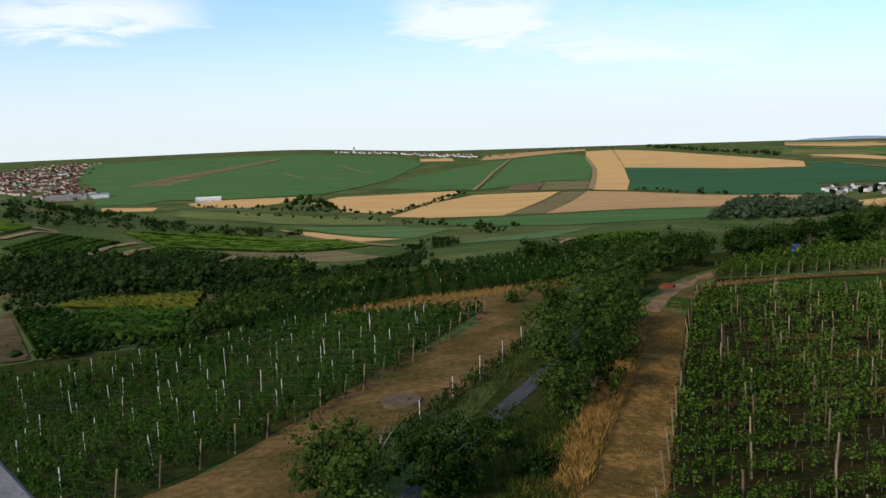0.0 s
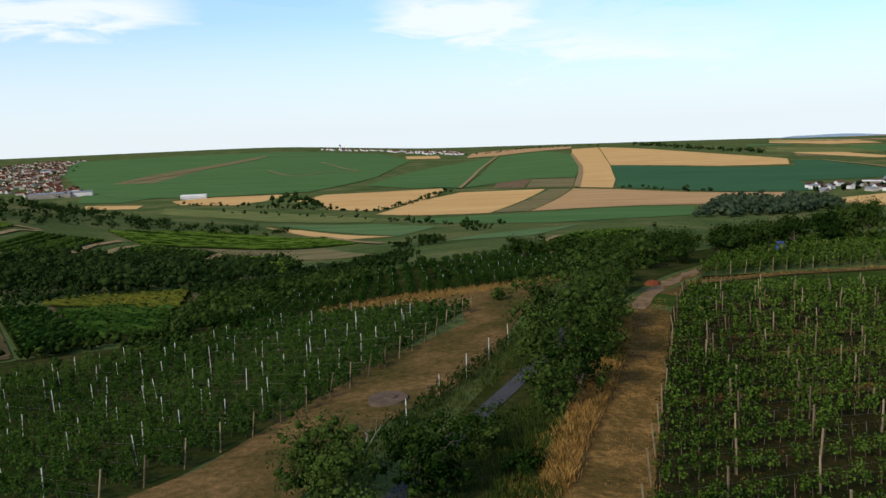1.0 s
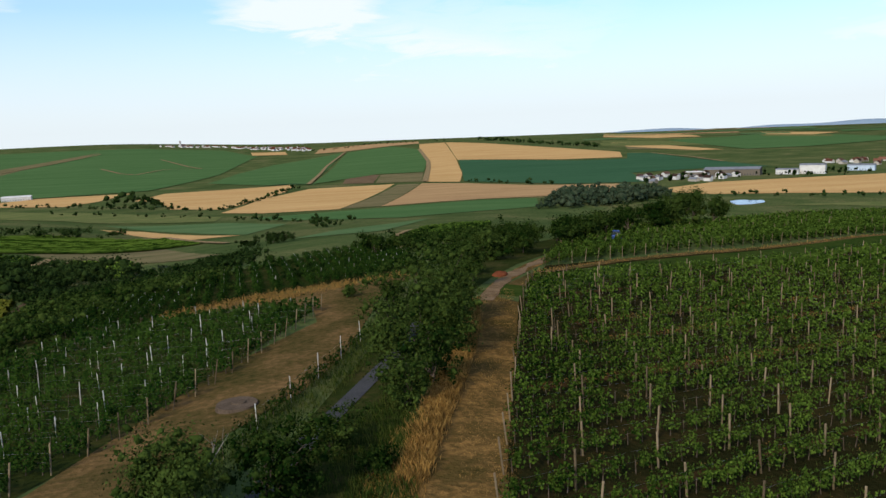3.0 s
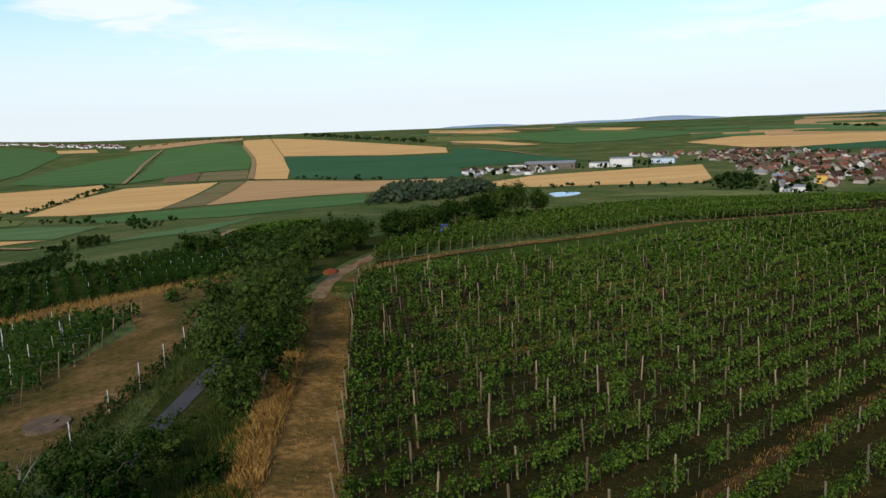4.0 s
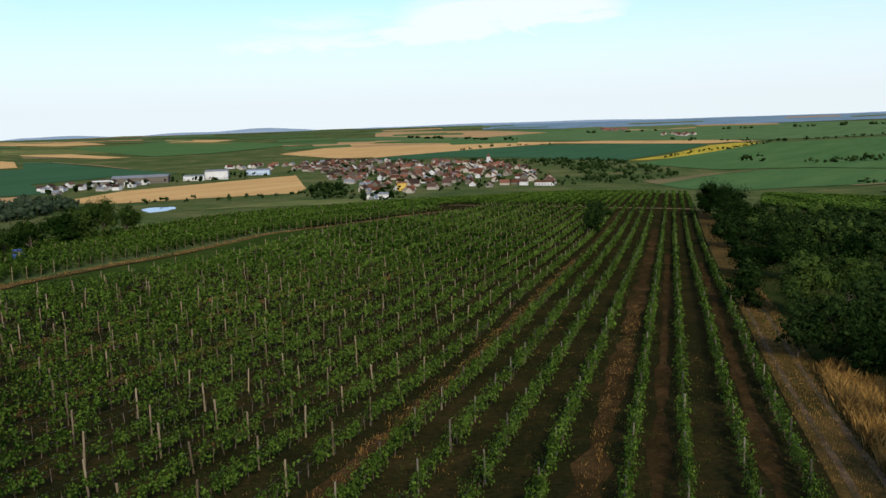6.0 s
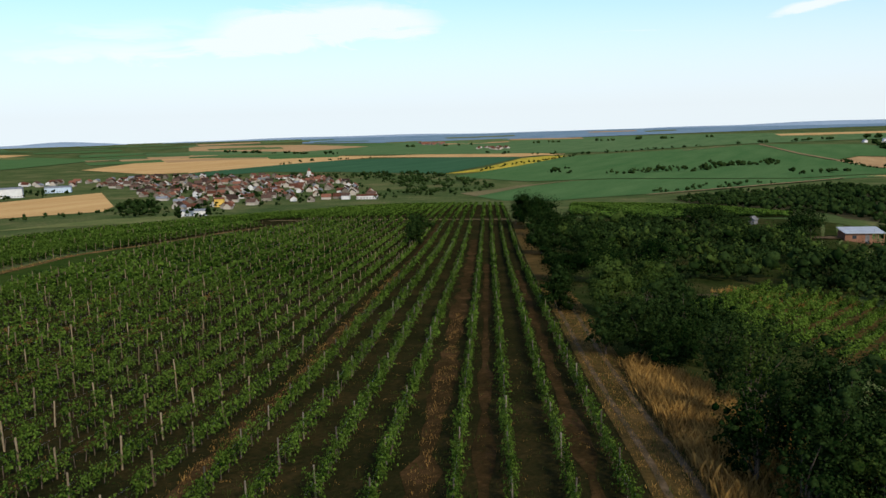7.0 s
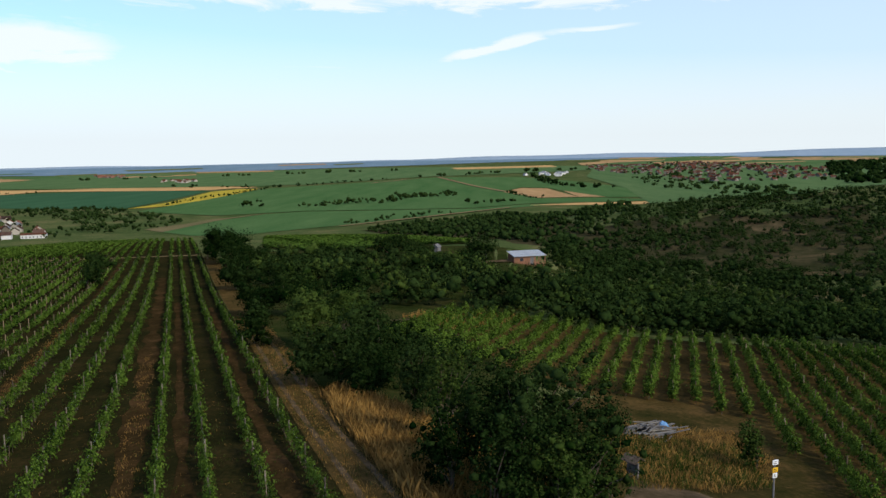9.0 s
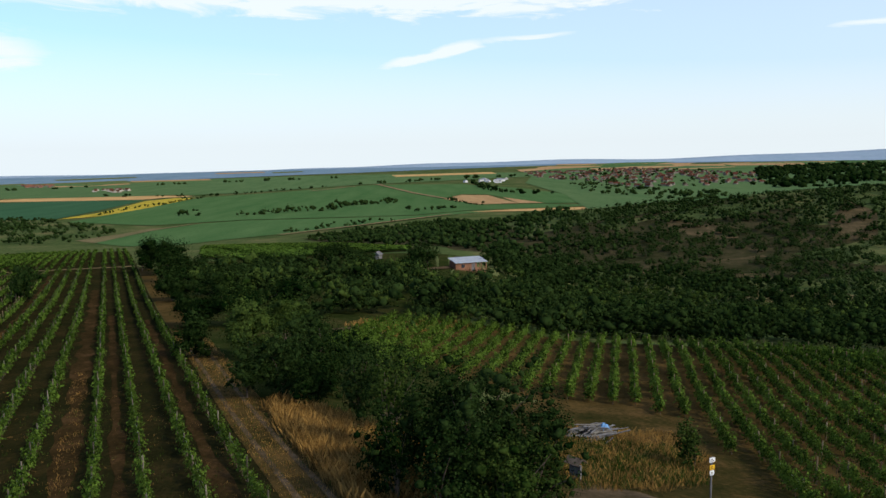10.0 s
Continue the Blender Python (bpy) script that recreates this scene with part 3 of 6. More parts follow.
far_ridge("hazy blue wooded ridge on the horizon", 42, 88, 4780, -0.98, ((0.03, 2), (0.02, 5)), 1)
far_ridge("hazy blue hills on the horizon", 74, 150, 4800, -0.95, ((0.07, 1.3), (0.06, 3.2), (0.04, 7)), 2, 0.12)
far_ridge("faint mountains on the horizon, tinted blue with haze", 22, 46, 4820, -0.92, ((0.08, 1.6), (0.05, 4)), 3)

# ---- paths, tracks and bare soil ----
def ribbon(name, label, points, width, material, lift, category="track", step=1.5):
    """A strip of one width along a plan line, laid on the ground."""
    left, right = [], []
    pts = [Vector(p) for p in points]
    for i, p in enumerate(pts):
        d = (pts[min(i + 1, len(pts) - 1)] - pts[max(i - 1, 0)]).normalized()
        w = width if isinstance(width, (int, float)) else width[i]
        side = Vector((d.y, -d.x)) * w / 2
        left.append(tuple(p - side))
        right.append(tuple(p + side))
    return tagged(drape(name, left + right[::-1], material, lift, step), label, category, kind="structure")


def torn_strip(name, label, line, width, material, lift, seed):
    """A strip whose edges wander, along a plan line."""
    rng = np.random.default_rng(seed)
    pts = [Vector(p) for p in line]
    dense, widths = [], []
    for a, b in zip(pts, pts[1:]):
        n = max(1, int((b - a).length / 2.5))
        for i in range(n):
            dense.append(tuple(a.lerp(b, i / n)))
            widths.append(width * (0.25 + 0.85 * rng.random()))
    return ribbon(name, label, dense, widths, material, lift, "grass", 2.5)


def patch(name, label, corners, material, lift, category="ground", step=2.5):
    return tagged(drape(name, corners, material, lift, step), label, category, kind="structure")


def across(bearing, pairs):
    a = radians(bearing)
    return [(s * math.sin(a) + q * math.cos(a), s * math.cos(a) - q * math.sin(a)) for q, s in pairs]


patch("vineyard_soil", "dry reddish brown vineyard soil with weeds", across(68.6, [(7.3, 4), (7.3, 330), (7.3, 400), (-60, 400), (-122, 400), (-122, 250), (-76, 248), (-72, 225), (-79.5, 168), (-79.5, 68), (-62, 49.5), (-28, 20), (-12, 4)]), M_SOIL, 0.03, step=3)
patch("vineyard_soil", "bare dry soil between the eastern vine rows", across(104.3, [(-40, 112), (-38, 120), (-3, 127), (76, 142), (76, 38), (12, 40), (7, 56), (-3, 76), (-22, 84)]), M_DRYSOIL, 0.03, step=3)
patch("scrub_floor", "dark weedy floor under the thicket", [(38, 2), (52, 9.8), (66, 14.6), (139.1, 41.7), (250.8, 84.0), (264.7, 23.5), (215, -40), (140, -12), (109.9, 6.1), (96.1, 0.0), (80, -4), (66, -4), (50, -6)], M_HILLVINE, 0.04, step=4)
patch("vineyard_floor", "dark weedy floor of the white-posted vineyard", [(-17, 24), (-14.4, 35), (-9.4, 46), (-3, 62), (2.6, 76), (-2, 84), (-19.7, 88.8), (-42, 78), (-66, 60), (-60, 30), (-34, 14)], M_HILLVINE, 0.035, step=3)
patch("vineyard_floor", "weedy floor of the lower slope vineyard", [(-32, 88), (-21.5, 87), (-5, 90), (11, 95), (19, 103), (25, 187), (15, 181), (4, 173), (-9, 159), (-20, 145), (-28, 128), (-33, 110)], M_HILLVINE, 0.035, step=4)
patch("scrub_floor", "dark weedy floor under the bushes by the path", [(-4, 28), (0, 40), (4, 52), (9, 66), (14, 80), (18, 95), (30, 115), (44, 135), (60, 150), (64, 142), (50, 128), (39, 112.5), (31, 101), (24, 88), (19.5, 79), (16.8, 72), (14, 63), (11.5, 55.5), (8.2, 47), (6.8, 43), (5, 38), (3.5, 33), (1, 28)], M_HILLVINE, 0.04, step=2.5)
patch("path", "dry orange grass path trodden along the vineyard", [(-2, 18), (2, 28), (4.4, 32.7), (5.9, 37.7), (7.7, 42.8), (9.1, 47.1), (12.4, 55.5), (14.9, 62.7), (17.7, 71.9), (20.7, 79), (25, 88.2), (32.3, 101.2), (40, 112.6), (51, 128), (58, 138), (62, 135), (54, 122), (44, 110), (38.7, 106.8), (31.9, 96.5), (26.6, 87.3), (23, 81.1), (20.8, 75.5), (22.4, 72.7), (16.4, 54.4), (14.1, 47.5), (11.4, 39.2), (9.2, 32.5), (6, 18)], M_DRYGRASS, 0.05, "path", 1.5)
torn_strip("path", "pale worn wheel track where the paths meet", [(19.4, 73.5), (21.8, 79.5), (25.8, 87.7), (32, 98.8), (39.4, 109.7), (48, 121)], 2.1, M_DRYTRACK, 0.08, 90)["category"] = "path"
patch("dirt_track", "worn dry dirt track beside the western vineyard", [(-18, 24), (-14.6, 35.8), (-12.2, 38.8), (-10.2, 45), (-7.8, 52), (-5.8, 57), (-1.8, 63.5), (3, 71), (3, 77), (-1, 84), (-14, 91), (-13, 94), (2, 90), (9, 92), (16, 98), (18, 95), (11.5, 86), (8.5, 74), (4.2, 57.3), (0.8, 49), (-3.2, 43.2), (-6.2, 34.4), (-9, 24)], M_WORNTRACK, 0.045, "track", 1.5)
ribbon("road", "narrow grey asphalt lane under the bushes", [(-4.4, 27), (-2.0, 33), (0.2, 38.2), (3.3, 45.4), (6.9, 53.8), (10.0, 61.5), (13.0, 71)], 1.15, M_ASPHALT, 0.08, "road", 1.0)
ribbon("turf_strip", "dark green turf strip along the vineyard head", [(22.5, 76), (27, 81), (35, 89), (47, 96.5), (64, 104.5), (80.3, 110.4), (110.1, 125.0), (130.9, 128.4), (169.4, 137.6)], 7.0, M_TURF, 0.05, "grass", 2)
ribbon("headland", "dry grass strip between two vineyard blocks", [(25, 82), (32, 93), (45, 101.5), (62, 109.6), (78, 115), (107.9, 128.0), (128.1, 130.1), (166.4, 139.7), (191.6, 143.2)], 2.0, M_WORNTRACK, 0.06, "track", 2)
ribbon("cross_track", "pale track across the ends of the rows", across(68.6, [(8, 258), (-10, 258), (-40, 257), (-72, 256)]), 1.8, M_TRACK, 0.07, "track", 2)
ribbon("field_edge", "dry grass edge beside the last vine row", across(68.6, [(9.2, 4), (9.2, 40), (9.2, 70), (9.3, 130), (9.3, 250)]), 3.8, M_DRYSOIL, 0.045, "grass", 2)
for q in (8.0, 9.7):
    ribbon("rut", "bare rut of the field-edge track", across(68.6, [(q, 4), (q + 0.1, 40), (q - 0.05, 70), (q + 0.1, 110)]), 0.4, M_PATHEARTH, 0.065, "track", 2)
patch("rough_grass", "patch of tall dry straw-coloured grass", [(29, -1), (36, 4.2), (48.5, 8.4), (64, 14), (67, 13), (62, 8), (54, 2), (46, -2), (34, -6)], M_WEEDFLOOR, 0.05)
patch("rough_grass", "dry brown weeds round the log pile", [(38, -7), (46, -5), (58, -5), (72, -5), (78, -12), (76, -22), (66, -24), (56, -27), (46, -28), (36, -24), (28, -15)], M_WEEDFLOOR, 0.05)
patch("gravel_drive", "pale gravel drive bending past the bushes", [(46.8, -9.0), (44.8, -12.2), (41, -14.5), (33, -12), (24, -8), (25, -4), (34, -5.5), (42, -7.6)], M_PATHEARTH, 0.08, "track", 1.5)
# weeds and straw left standing between some rows
for n, (q, s0, s1, w) in enumerate(((-15.1, 14, 240, 1.3), (-37.0, 30, 150, 1.5), (-3.6, 12, 200, 2.3), (-23.3, 20, 140, 1.0), (-50.35, 46, 140, 1.5), (-45.0, 42, 120, 1.3), (-61.2, 52, 110, 1.2), (4.8, 10, 140, 1.4), (-0.5, 10, 150, 1.3))):
    torn_strip("grass_strip", "strip of dry weeds and bare earth between vine rows", across(68.6, [(q, s0), (q, s0 + (s1 - s0) * 0.5), (q, s1)]), w, M_REDEARTH, 0.05 + 0.003 * (n % 3), 60 + n)

# ---- distant tracks ----
ribbon("farm_track", "pale farm track between the crop fields", [(196, 2192), (107, 1644), (48, 1154)], 6, M_TRACK, 1.58, "track", 42)
ribbon("farm_track", "pale farm track beside the wheat strip", [(368, 2012), (302, 1557), (265, 1367), (198, 1050)], 8, M_TRACK, 1.47, "track", 38)
ribbon("farm_track", "earth track through the hillside vineyards", [(-198, 356), (-200, 390), (-191, 397)], 4, M_TRACK, 0.59, "track", 11)
ribbon("farm_track", "earth track through the hillside vineyards", [(-142, 310), (-152, 359), (-151, 390)], 4, M_TRACK, 0.56, "track", 10)
ribbon("farm_track", "earth track through the hillside vineyards", [(-130, 308), (-138, 356), (-136, 376)], 4, M_TRACK, 0.55, "track", 9)
ribbon("farm_track", "earth track through the hillside vineyards", [(-90, 297), (-90, 329), (-92, 354)], 4, M_TRACK, 0.52, "track", 8)
ribbon("farm_track", "earth track through the hillside vineyards", [(-71, 264), (-74, 300), (-82, 348)], 4, M_TRACK, 0.50, "track", 8)
ribbon("farm_track", "earth track through the hillside vineyards", [(-76, 154), (-52, 114), (-39, 92)], 3.5, M_PATHEARTH, 0.36, "track", 3)
ribbon("farm_track", "earth track through the hillside vineyards", [(-45, 143), (-42, 144), (-48, 173)], 5, M_PATHEARTH, 0.38, "track", 4)
ribbon("farm_track", "earth track through the hillside vineyards", [(-173, 433), (-134, 491), (-63, 484), (-23, 382)], 4, M_TRACK, 0.62, "track", 12)
ribbon("farm_track", "pale track over the far hill", [(-614, 1643), (-585, 1850), (-550, 2184), (-522, 2682)], 7, M_TRACK, 1.99, "track", 54)
ribbon("farm_track", "pale track over the far hill", [(-374, 1908), (-304, 1732), (-272, 1689)], 6, M_TRACK, 1.69, "track", 45)
ribbon("farm_track", "pale track over the far hill", [(-266, 1686), (-228, 1815), (-151, 1812)], 6, M_TRACK, 1.68, "track", 45)
ribbon("farm_track", "pale track over the far hill", [(-292, 2272), (-184, 1887), (-151, 1812)], 6, M_TRACK, 1.85, "track", 50)
ribbon("farm_track", "pale lane to the far fields", [(750, 1495), (746, 1326), (719, 1183)], 7, M_TRACK, 1.47, "track", 38)
ribbon("farm_track", "pale road over the green hill", [(1856, 257), (2006, 192), (2138, 116), (1670, 17), (1437, -43)], 9, M_TRACK, 1.7, "track", 43)
ribbon("farm_track", "pale road along the valley woods", [(782, 140), (811, 121), (932, 41), (1031, -38)], 7, M_TRACK, 1.2, "track", 22)
ribbon("farm_track", "track beside the wooden shed", [(193.8, 17.9), (191.9, 7.3), (198.3, -1.0), (204, -8)], 3, M_PATHEARTH, 0.40, "track", 5)
ribbon("farm_track", "dry grass bank along the vineyard top", [(109.9, 12.6), (113.4, 8.2), (116.3, 0.0)], 2.5, M_PATHEARTH, 0.34, "track", 3)
ribbon("farm_track", "track along the curved vineyard", [(32, 220), (41, 256), (77, 388)], 2.5, M_TRACK, 0.48, "track", 7)
ribbon("farm_track", "earth track above the hillside fields", [(-220, 396), (-207, 404), (-194, 400)], 3, M_TRACK, 0.61, "track", 11)


# ---- foliage helpers ----
def cards(pos, nrm, size, rng, slim=0.34):
    """Leaf blades: two triangles each, folded along the rib. Returns vertices and triangles."""
    n = len(pos)
    nrm = nrm / (np.linalg.norm(nrm, axis=1, keepdims=True) + 1e-9)
    t = rng.normal(size=(n, 3))
    t -= (t * nrm).sum(1, keepdims=True) * nrm
    t /= np.linalg.norm(t, axis=1, keepdims=True) + 1e-9
    b = np.cross(nrm, t)
    s = np.asarray(size, float).reshape(-1, 1) * np.ones((n, 1))
    v = np.stack([pos - t * s * 0.5, pos - b * s * slim + nrm * s * 0.12, pos + t * s * 0.5, pos + b * s * slim + nrm * s * 0.12], 1).reshape(-1, 3)
    k = np.arange(n)[:, None] * 4
    f = np.concatenate([k + [0, 1, 2], k + [0, 2, 3]], 1).reshape(-1, 3)
    return v, f


def _ball(level):
    bm = bmesh.new()
    bmesh.ops.create_icosphere(bm, subdivisions=level, radius=1.0)
    v = np.array([tuple(q.co) for q in bm.verts])
    f = np.array([[q.index for q in face.verts] for face in bm.faces])
    bm.free()
    return v, f


BALLS = {1: _ball(1), 2: _ball(2)}


def lumps(centres, radii, rng, level=1, rough=0.22, flat=0.85):
    """Uneven rounded masses of leaf, one at each centre. Returns vertices and triangles."""
    bv, bf = BALLS[level]
    n, k = len(centres), len(bv)
    swell = 1 + rough * rng.normal(size=(n, k, 1)).clip(-1.6, 1.6)
    v = centres[:, None, :] + bv[None] * swell * (np.asarray(radii)[:, None, None] * np.array([1, 1, flat]))
    f = bf[None] + (np.arange(n) * k)[:, None, None]
    return v.reshape(-1, 3), f.reshape(-1, 3)


def both(a, b):
    return np.concatenate([a[0], b[0]]), np.concatenate([a[1], b[1] + len(a[0])])


def hedge_core(a, half, tall, x, y, z, ux, uy):
    """A low ridge of leaf through stations along a row; half and tall are its size at each."""
    prof = ((-0.55, 0.30), (-1.0, 0.62), (-0.45, 0.97), (0.45, 0.97), (1.0, 0.62), (0.55, 0.30))
    ring = np.stack([np.stack([x - uy * half * o, y + ux * half * o, z + tall * h], -1) for o, h in prof], 1)
    n, k = len(a), len(prof)
    i, j = np.meshgrid(np.arange(n - 1), np.arange(k - 1), indexing="ij")
    p = i * k + j
    f = np.concatenate([np.stack([p, p + 1, p + k + 1], -1).reshape(-1, 3), np.stack([p, p + k + 1, p + k], -1).reshape(-1, 3)])
    return ring.reshape(-1, 3), f


def tube(points, radii, sides=6):
    """A tapering round limb through the points."""
    pts = [Vector(p) for p in points]
    verts, faces = [], []
    for i, (p, r) in enumerate(zip(pts, radii)):
        d = (pts[min(i + 1, len(pts) - 1)] - pts[max(i - 1, 0)]).normalized()
        x = d.orthogonal().normalized()
        y = d.cross(x)
        verts += [p + (x * math.cos(a) + y * math.sin(a)) * r for a in (2 * math.pi * k / sides for k in range(sides))]
    for i in range(len(pts) - 1):
        for k in range(sides):
            a, b = i * sides + k, i * sides + (k + 1) % sides
            faces.append((a, b, b + sides, a + sides))
    return [tuple(v) for v in verts], faces


def join_quads(pieces):
    verts, faces = [], []
    for v, f in pieces:
        k = len(verts)
        verts += v
        faces += [tuple(i + k for i in q) for q in f]
    return verts, faces


# ---- vineyards ----
def post_mesh(name, height, width, material):
    bm = bmesh.new()
    bmesh.ops.create_cube(bm, size=1, matrix=Matrix.Translation((0, 0, height / 2 - 0.15)) @ Matrix.Diagonal((width, width, height + 0.3, 1)))
    bmesh.ops.bevel(bm, geom=bm.edges[:], offset=width * 0.18, segments=1, affect="EDGES")
    me = bpy.data.meshes.new(name)
    bm.to_mesh(me)
    bm.free()
    me.materials.append(material)
    return me


POST_WOOD = post_mesh("post", 1.78, 0.09, M_POSTWOOD)
POST_DARK = post_mesh("post", 1.65, 0.075, M_POSTDARK)
POST_WHITE = post_mesh("post", 1.6, 0.05, M_POSTWHITE)
POST_LOW = post_mesh("post", 1.3, 0.036, M_POSTWHITE)
END_POST = post_mesh("end_post", 1.75, 0.07, M_POSTWOOD)
ROWS_MADE = [0]


def vine_row(start, end, post=POST_WOOD, gap=5.0, tall=1.4, wide=0.42, weak=0.0, label="", posts=True, lush=1.0, end_post=True, spread=0.36, material=None):
    """One trellised row from plan point start to end: foliage, wires, trunks and each post."""
    ROWS_MADE[0] += 1
    rng = np.random.default_rng(ROWS_MADE[0] * 7 + 3)
    sx, sy = start
    ex, ey = end
    length = math.hypot(ex - sx, ey - sy)
    if length < 3:
        return None
    ux, uy = (ex - sx) / length, (ey - sy) / length
    row = thing("vine_row", label or "trellised row of green grapevines with weathered posts", "vine row", "rows of the vineyard")
    row.location = (sx, sy, ground_z(sx, sy))
    base = np.array([sx, sy, row.location.z])
    # every vine, about one a metre, has its own vigour and a fan of upright shoots; some are missing
    plants = int(length) + 2
    hashed = np.sin(np.arange(plants) * 12.9898 + ROWS_MADE[0] * 78.233) * 43758.5453
    vigour = hashed - np.floor(hashed)
    fan = 7
    shoot_a = np.arange(plants)[:, None] + 0.5 + np.clip(rng.normal(size=(plants, fan)) * spread, -0.8, 0.8)
    shoot_off = rng.normal(size=(plants, fan)) * wide * 0.30
    shoot_lean = rng.normal(size=(plants, fan)) * wide * 0.42
    shoot_top = 0.4 + (tall - 0.4) * (0.62 + 0.38 * vigour)[:, None] * (0.62 + 0.62 * rng.random((plants, fan)))
    pos, nrm, siz = [], [], []
    s = 0.0
    while s < length:
        step = min(6.0, length - s)
        mx, my = sx + ux * (s + step / 2), sy + uy * (s + step / 2)
        d = math.hypot(mx, my)
        # finer leaves where the lookout is near
        dens, leaf = (190, 0.14) if d < 46 else (112, 0.18) if d < 75 else (60, 0.27) if d < 125 else (18, 0.46) if d < 200 else (6, 0.7)
        n = int(dens * step * lush)
        a = s + rng.random(n) * step
        plant = np.floor(a).astype(int)
        vig = vigour[plant]
        slow = 0.5 + 0.5 * np.sin(a * 0.31 + ROWS_MADE[0] * 1.3) * np.sin(a * 0.083 + ROWS_MADE[0])
        keep = (rng.random(n) < 0.30 + 0.6 * vig + 0.28 * slow - weak) & (vig > 0.08 + weak * 0.7)
        plant = plant[keep]
        n = len(plant)
        if n:
            pick = rng.integers(0, fan, n)
            u = rng.random(n) ** 0.72
            h = 0.36 + (shoot_top[plant, pick] - 0.36) * u
            loose = 0.07 + 0.10 * (1 - u)
            a = np.clip(shoot_a[plant, pick] + rng.normal(size=n) * loose, 0, length)
            off = shoot_off[plant, pick] * (1.3 - 0.5 * u) + shoot_lean[plant, pick] * u * u + rng.normal(size=n) * loose * wide * 1.6
            x, y = sx + ux * a - uy * off, sy + uy * a + ux * off
            pos.append(np.stack([x, y, heights(x, y) + h], -1))
            side = np.sign(off + rng.normal(size=n) * 0.05)
            nrm.append(np.stack([-uy * side, ux * side, np.full(n, 0.55 if d < 60 else 0.9)], -1) + rng.normal(size=(n, 3)) * 0.42)
            siz.append(leaf * (0.75 + 0.6 * rng.random(n)) * (1.12 - 0.35 * u))
        s += step
    leaves = cards(np.concatenate(pos) - base, np.concatenate(nrm), np.concatenate(siz), rng, 0.44)
    # far off, where single leaves merge, the mass of leaf inside
    v, f = leaves
    reach = [q for q in np.arange(0, length, 1.5) if math.hypot(sx + ux * q, sy + uy * q) > 115]
    if len(reach) > 4:
        a = np.array(reach)
        vig = vigour[np.floor(a).astype(int)]
        size = np.where(vig < 0.08 + weak * 0.7, 0.10, (0.30 + 0.6 * vig) * (0.7 + 0.4 * rng.random(len(a))))
        size[:3] *= (0.1, 0.4, 0.7)
        size[-1] = 0.12
        x, y = sx + ux * a + rng.normal(size=len(a)) * 0.08, sy + uy * a + rng.normal(size=len(a)) * 0.08
        core = hedge_core(a, wide * 0.50 * size, tall * 0.95 * (0.30 + 0.60 * size), x, y, heights(x, y), ux, uy)
        v, f = both(leaves, (core[0] - base, core[1]))
    ob = new("foliage", mesh_of("foliage", v, f, material or M_VINE, True))
    ob.parent = row
    ob["kind"] = "stuff"
    near = math.hypot(sx + ux * length / 2, sy + uy * length / 2) < 120 or math.hypot(sx, sy) < 90
    # woody stems under the leaves
    if near:
        at = np.arange(0.5, min(length, 90), 1.05)
        pieces = []
        for q in at:
            x, y = sx + ux * q, sy + uy * q
            z = ground_z(x, y) - base[2]
            w = rng.normal(size=2) * 0.06
            pieces.append(tube([(x - sx, y - sy, z - 0.05), (x - sx + w[0], y - sy + w[1], z + 0.75)], (0.03, 0.02), 3))
        st = new("woody_stem", mesh_of("woody_stem", *join_quads(pieces), M_BARK))
        st.parent = row
        st["kind"] = "stuff"
        # two wires that follow the slope
        pieces = []
        at = np.arange(0, length + 0.1, max(6.0, length / 14))
        for h in (0.7, 1.2):
            pts = [(ux * q, uy * q, ground_z(sx + ux * q, sy + uy * q) - base[2] + h) for q in at]
            if len(pts) > 1:
                pieces.append(tube(pts, [0.002] * len(pts), 3))
        if pieces:
            wi = new("wire", mesh_of("wire", *join_quads(pieces), M_WIRE))
            wi.parent = row
    if posts:
        shift = rng.random() * gap * 0.5
        spots = [0.0] if end_post else []
        q = gap * 0.6 + shift
        while q < length - 0.5:
            spots.append(q)
            q += gap
        for i, q in enumerate(spots):
            x, y = sx + ux * q, sy + uy * q
            first = end_post and i == 0
            p = new("end_post" if first else "post", END_POST if first else post)
            lean = rng.normal(size=2) * 2.2
            ry, rx = lean[0] - (6 * ux if first else 0), lean[1] + (6 * uy if first else 0)
            m = pose(x - sx, y - sy, ground_z(x, y) - base[2], rx, ry, rng.random() * 90)
            p.matrix_basis = m @ Matrix.Diagonal((1, 1, 0.9 + 0.22 * rng.random(), 1))
            p.parent = row
    return row


def along(bearing, q, s):
    """The plan point s metres along a bearing, q metres to the right of the line through the hilltop."""
    a = radians(bearing)
    return (s * math.sin(a) + q * math.cos(a), s * math.cos(a) - q * math.sin(a))


# main vineyard: from the grass path eastwards to the cross track; the rows' offsets from the line through the lookout
ROW_Q = [6.1, 3.5, 0.8, -1.8, -5.5, -8.2, -10.85, -13.5] + [-16.6 - 2.7 * k for k in range(20)]
for k, q in enumerate(ROW_Q):
    first = 7.0 if q > -12 else 20.5 + (-27.2 - q) * 0.853 if q > -62 else 50.2 + (-62 - q)
    last = 254 if q > -58 else float(np.interp(q, (-69, -62, -58), (160, 202, 230)))
    if k < 4:
        vine_row(along(68.6, q, first), along(68.6, q, last), post=POST_DARK, gap=6.4, weak=0.05, wide=0.46, tall=1.6, lush=1.2)
    elif k < 8:
        vine_row(along(68.6, q, first), along(68.6, q, last), post=POST_DARK, gap=5.4, weak=0.05, wide=0.54, tall=1.6, lush=1.25)
    else:
        vine_row(along(68.6, q, first), along(68.6, q, last), gap=5.2, weak=0.08, wide=0.62, tall=1.55, lush=1.15)
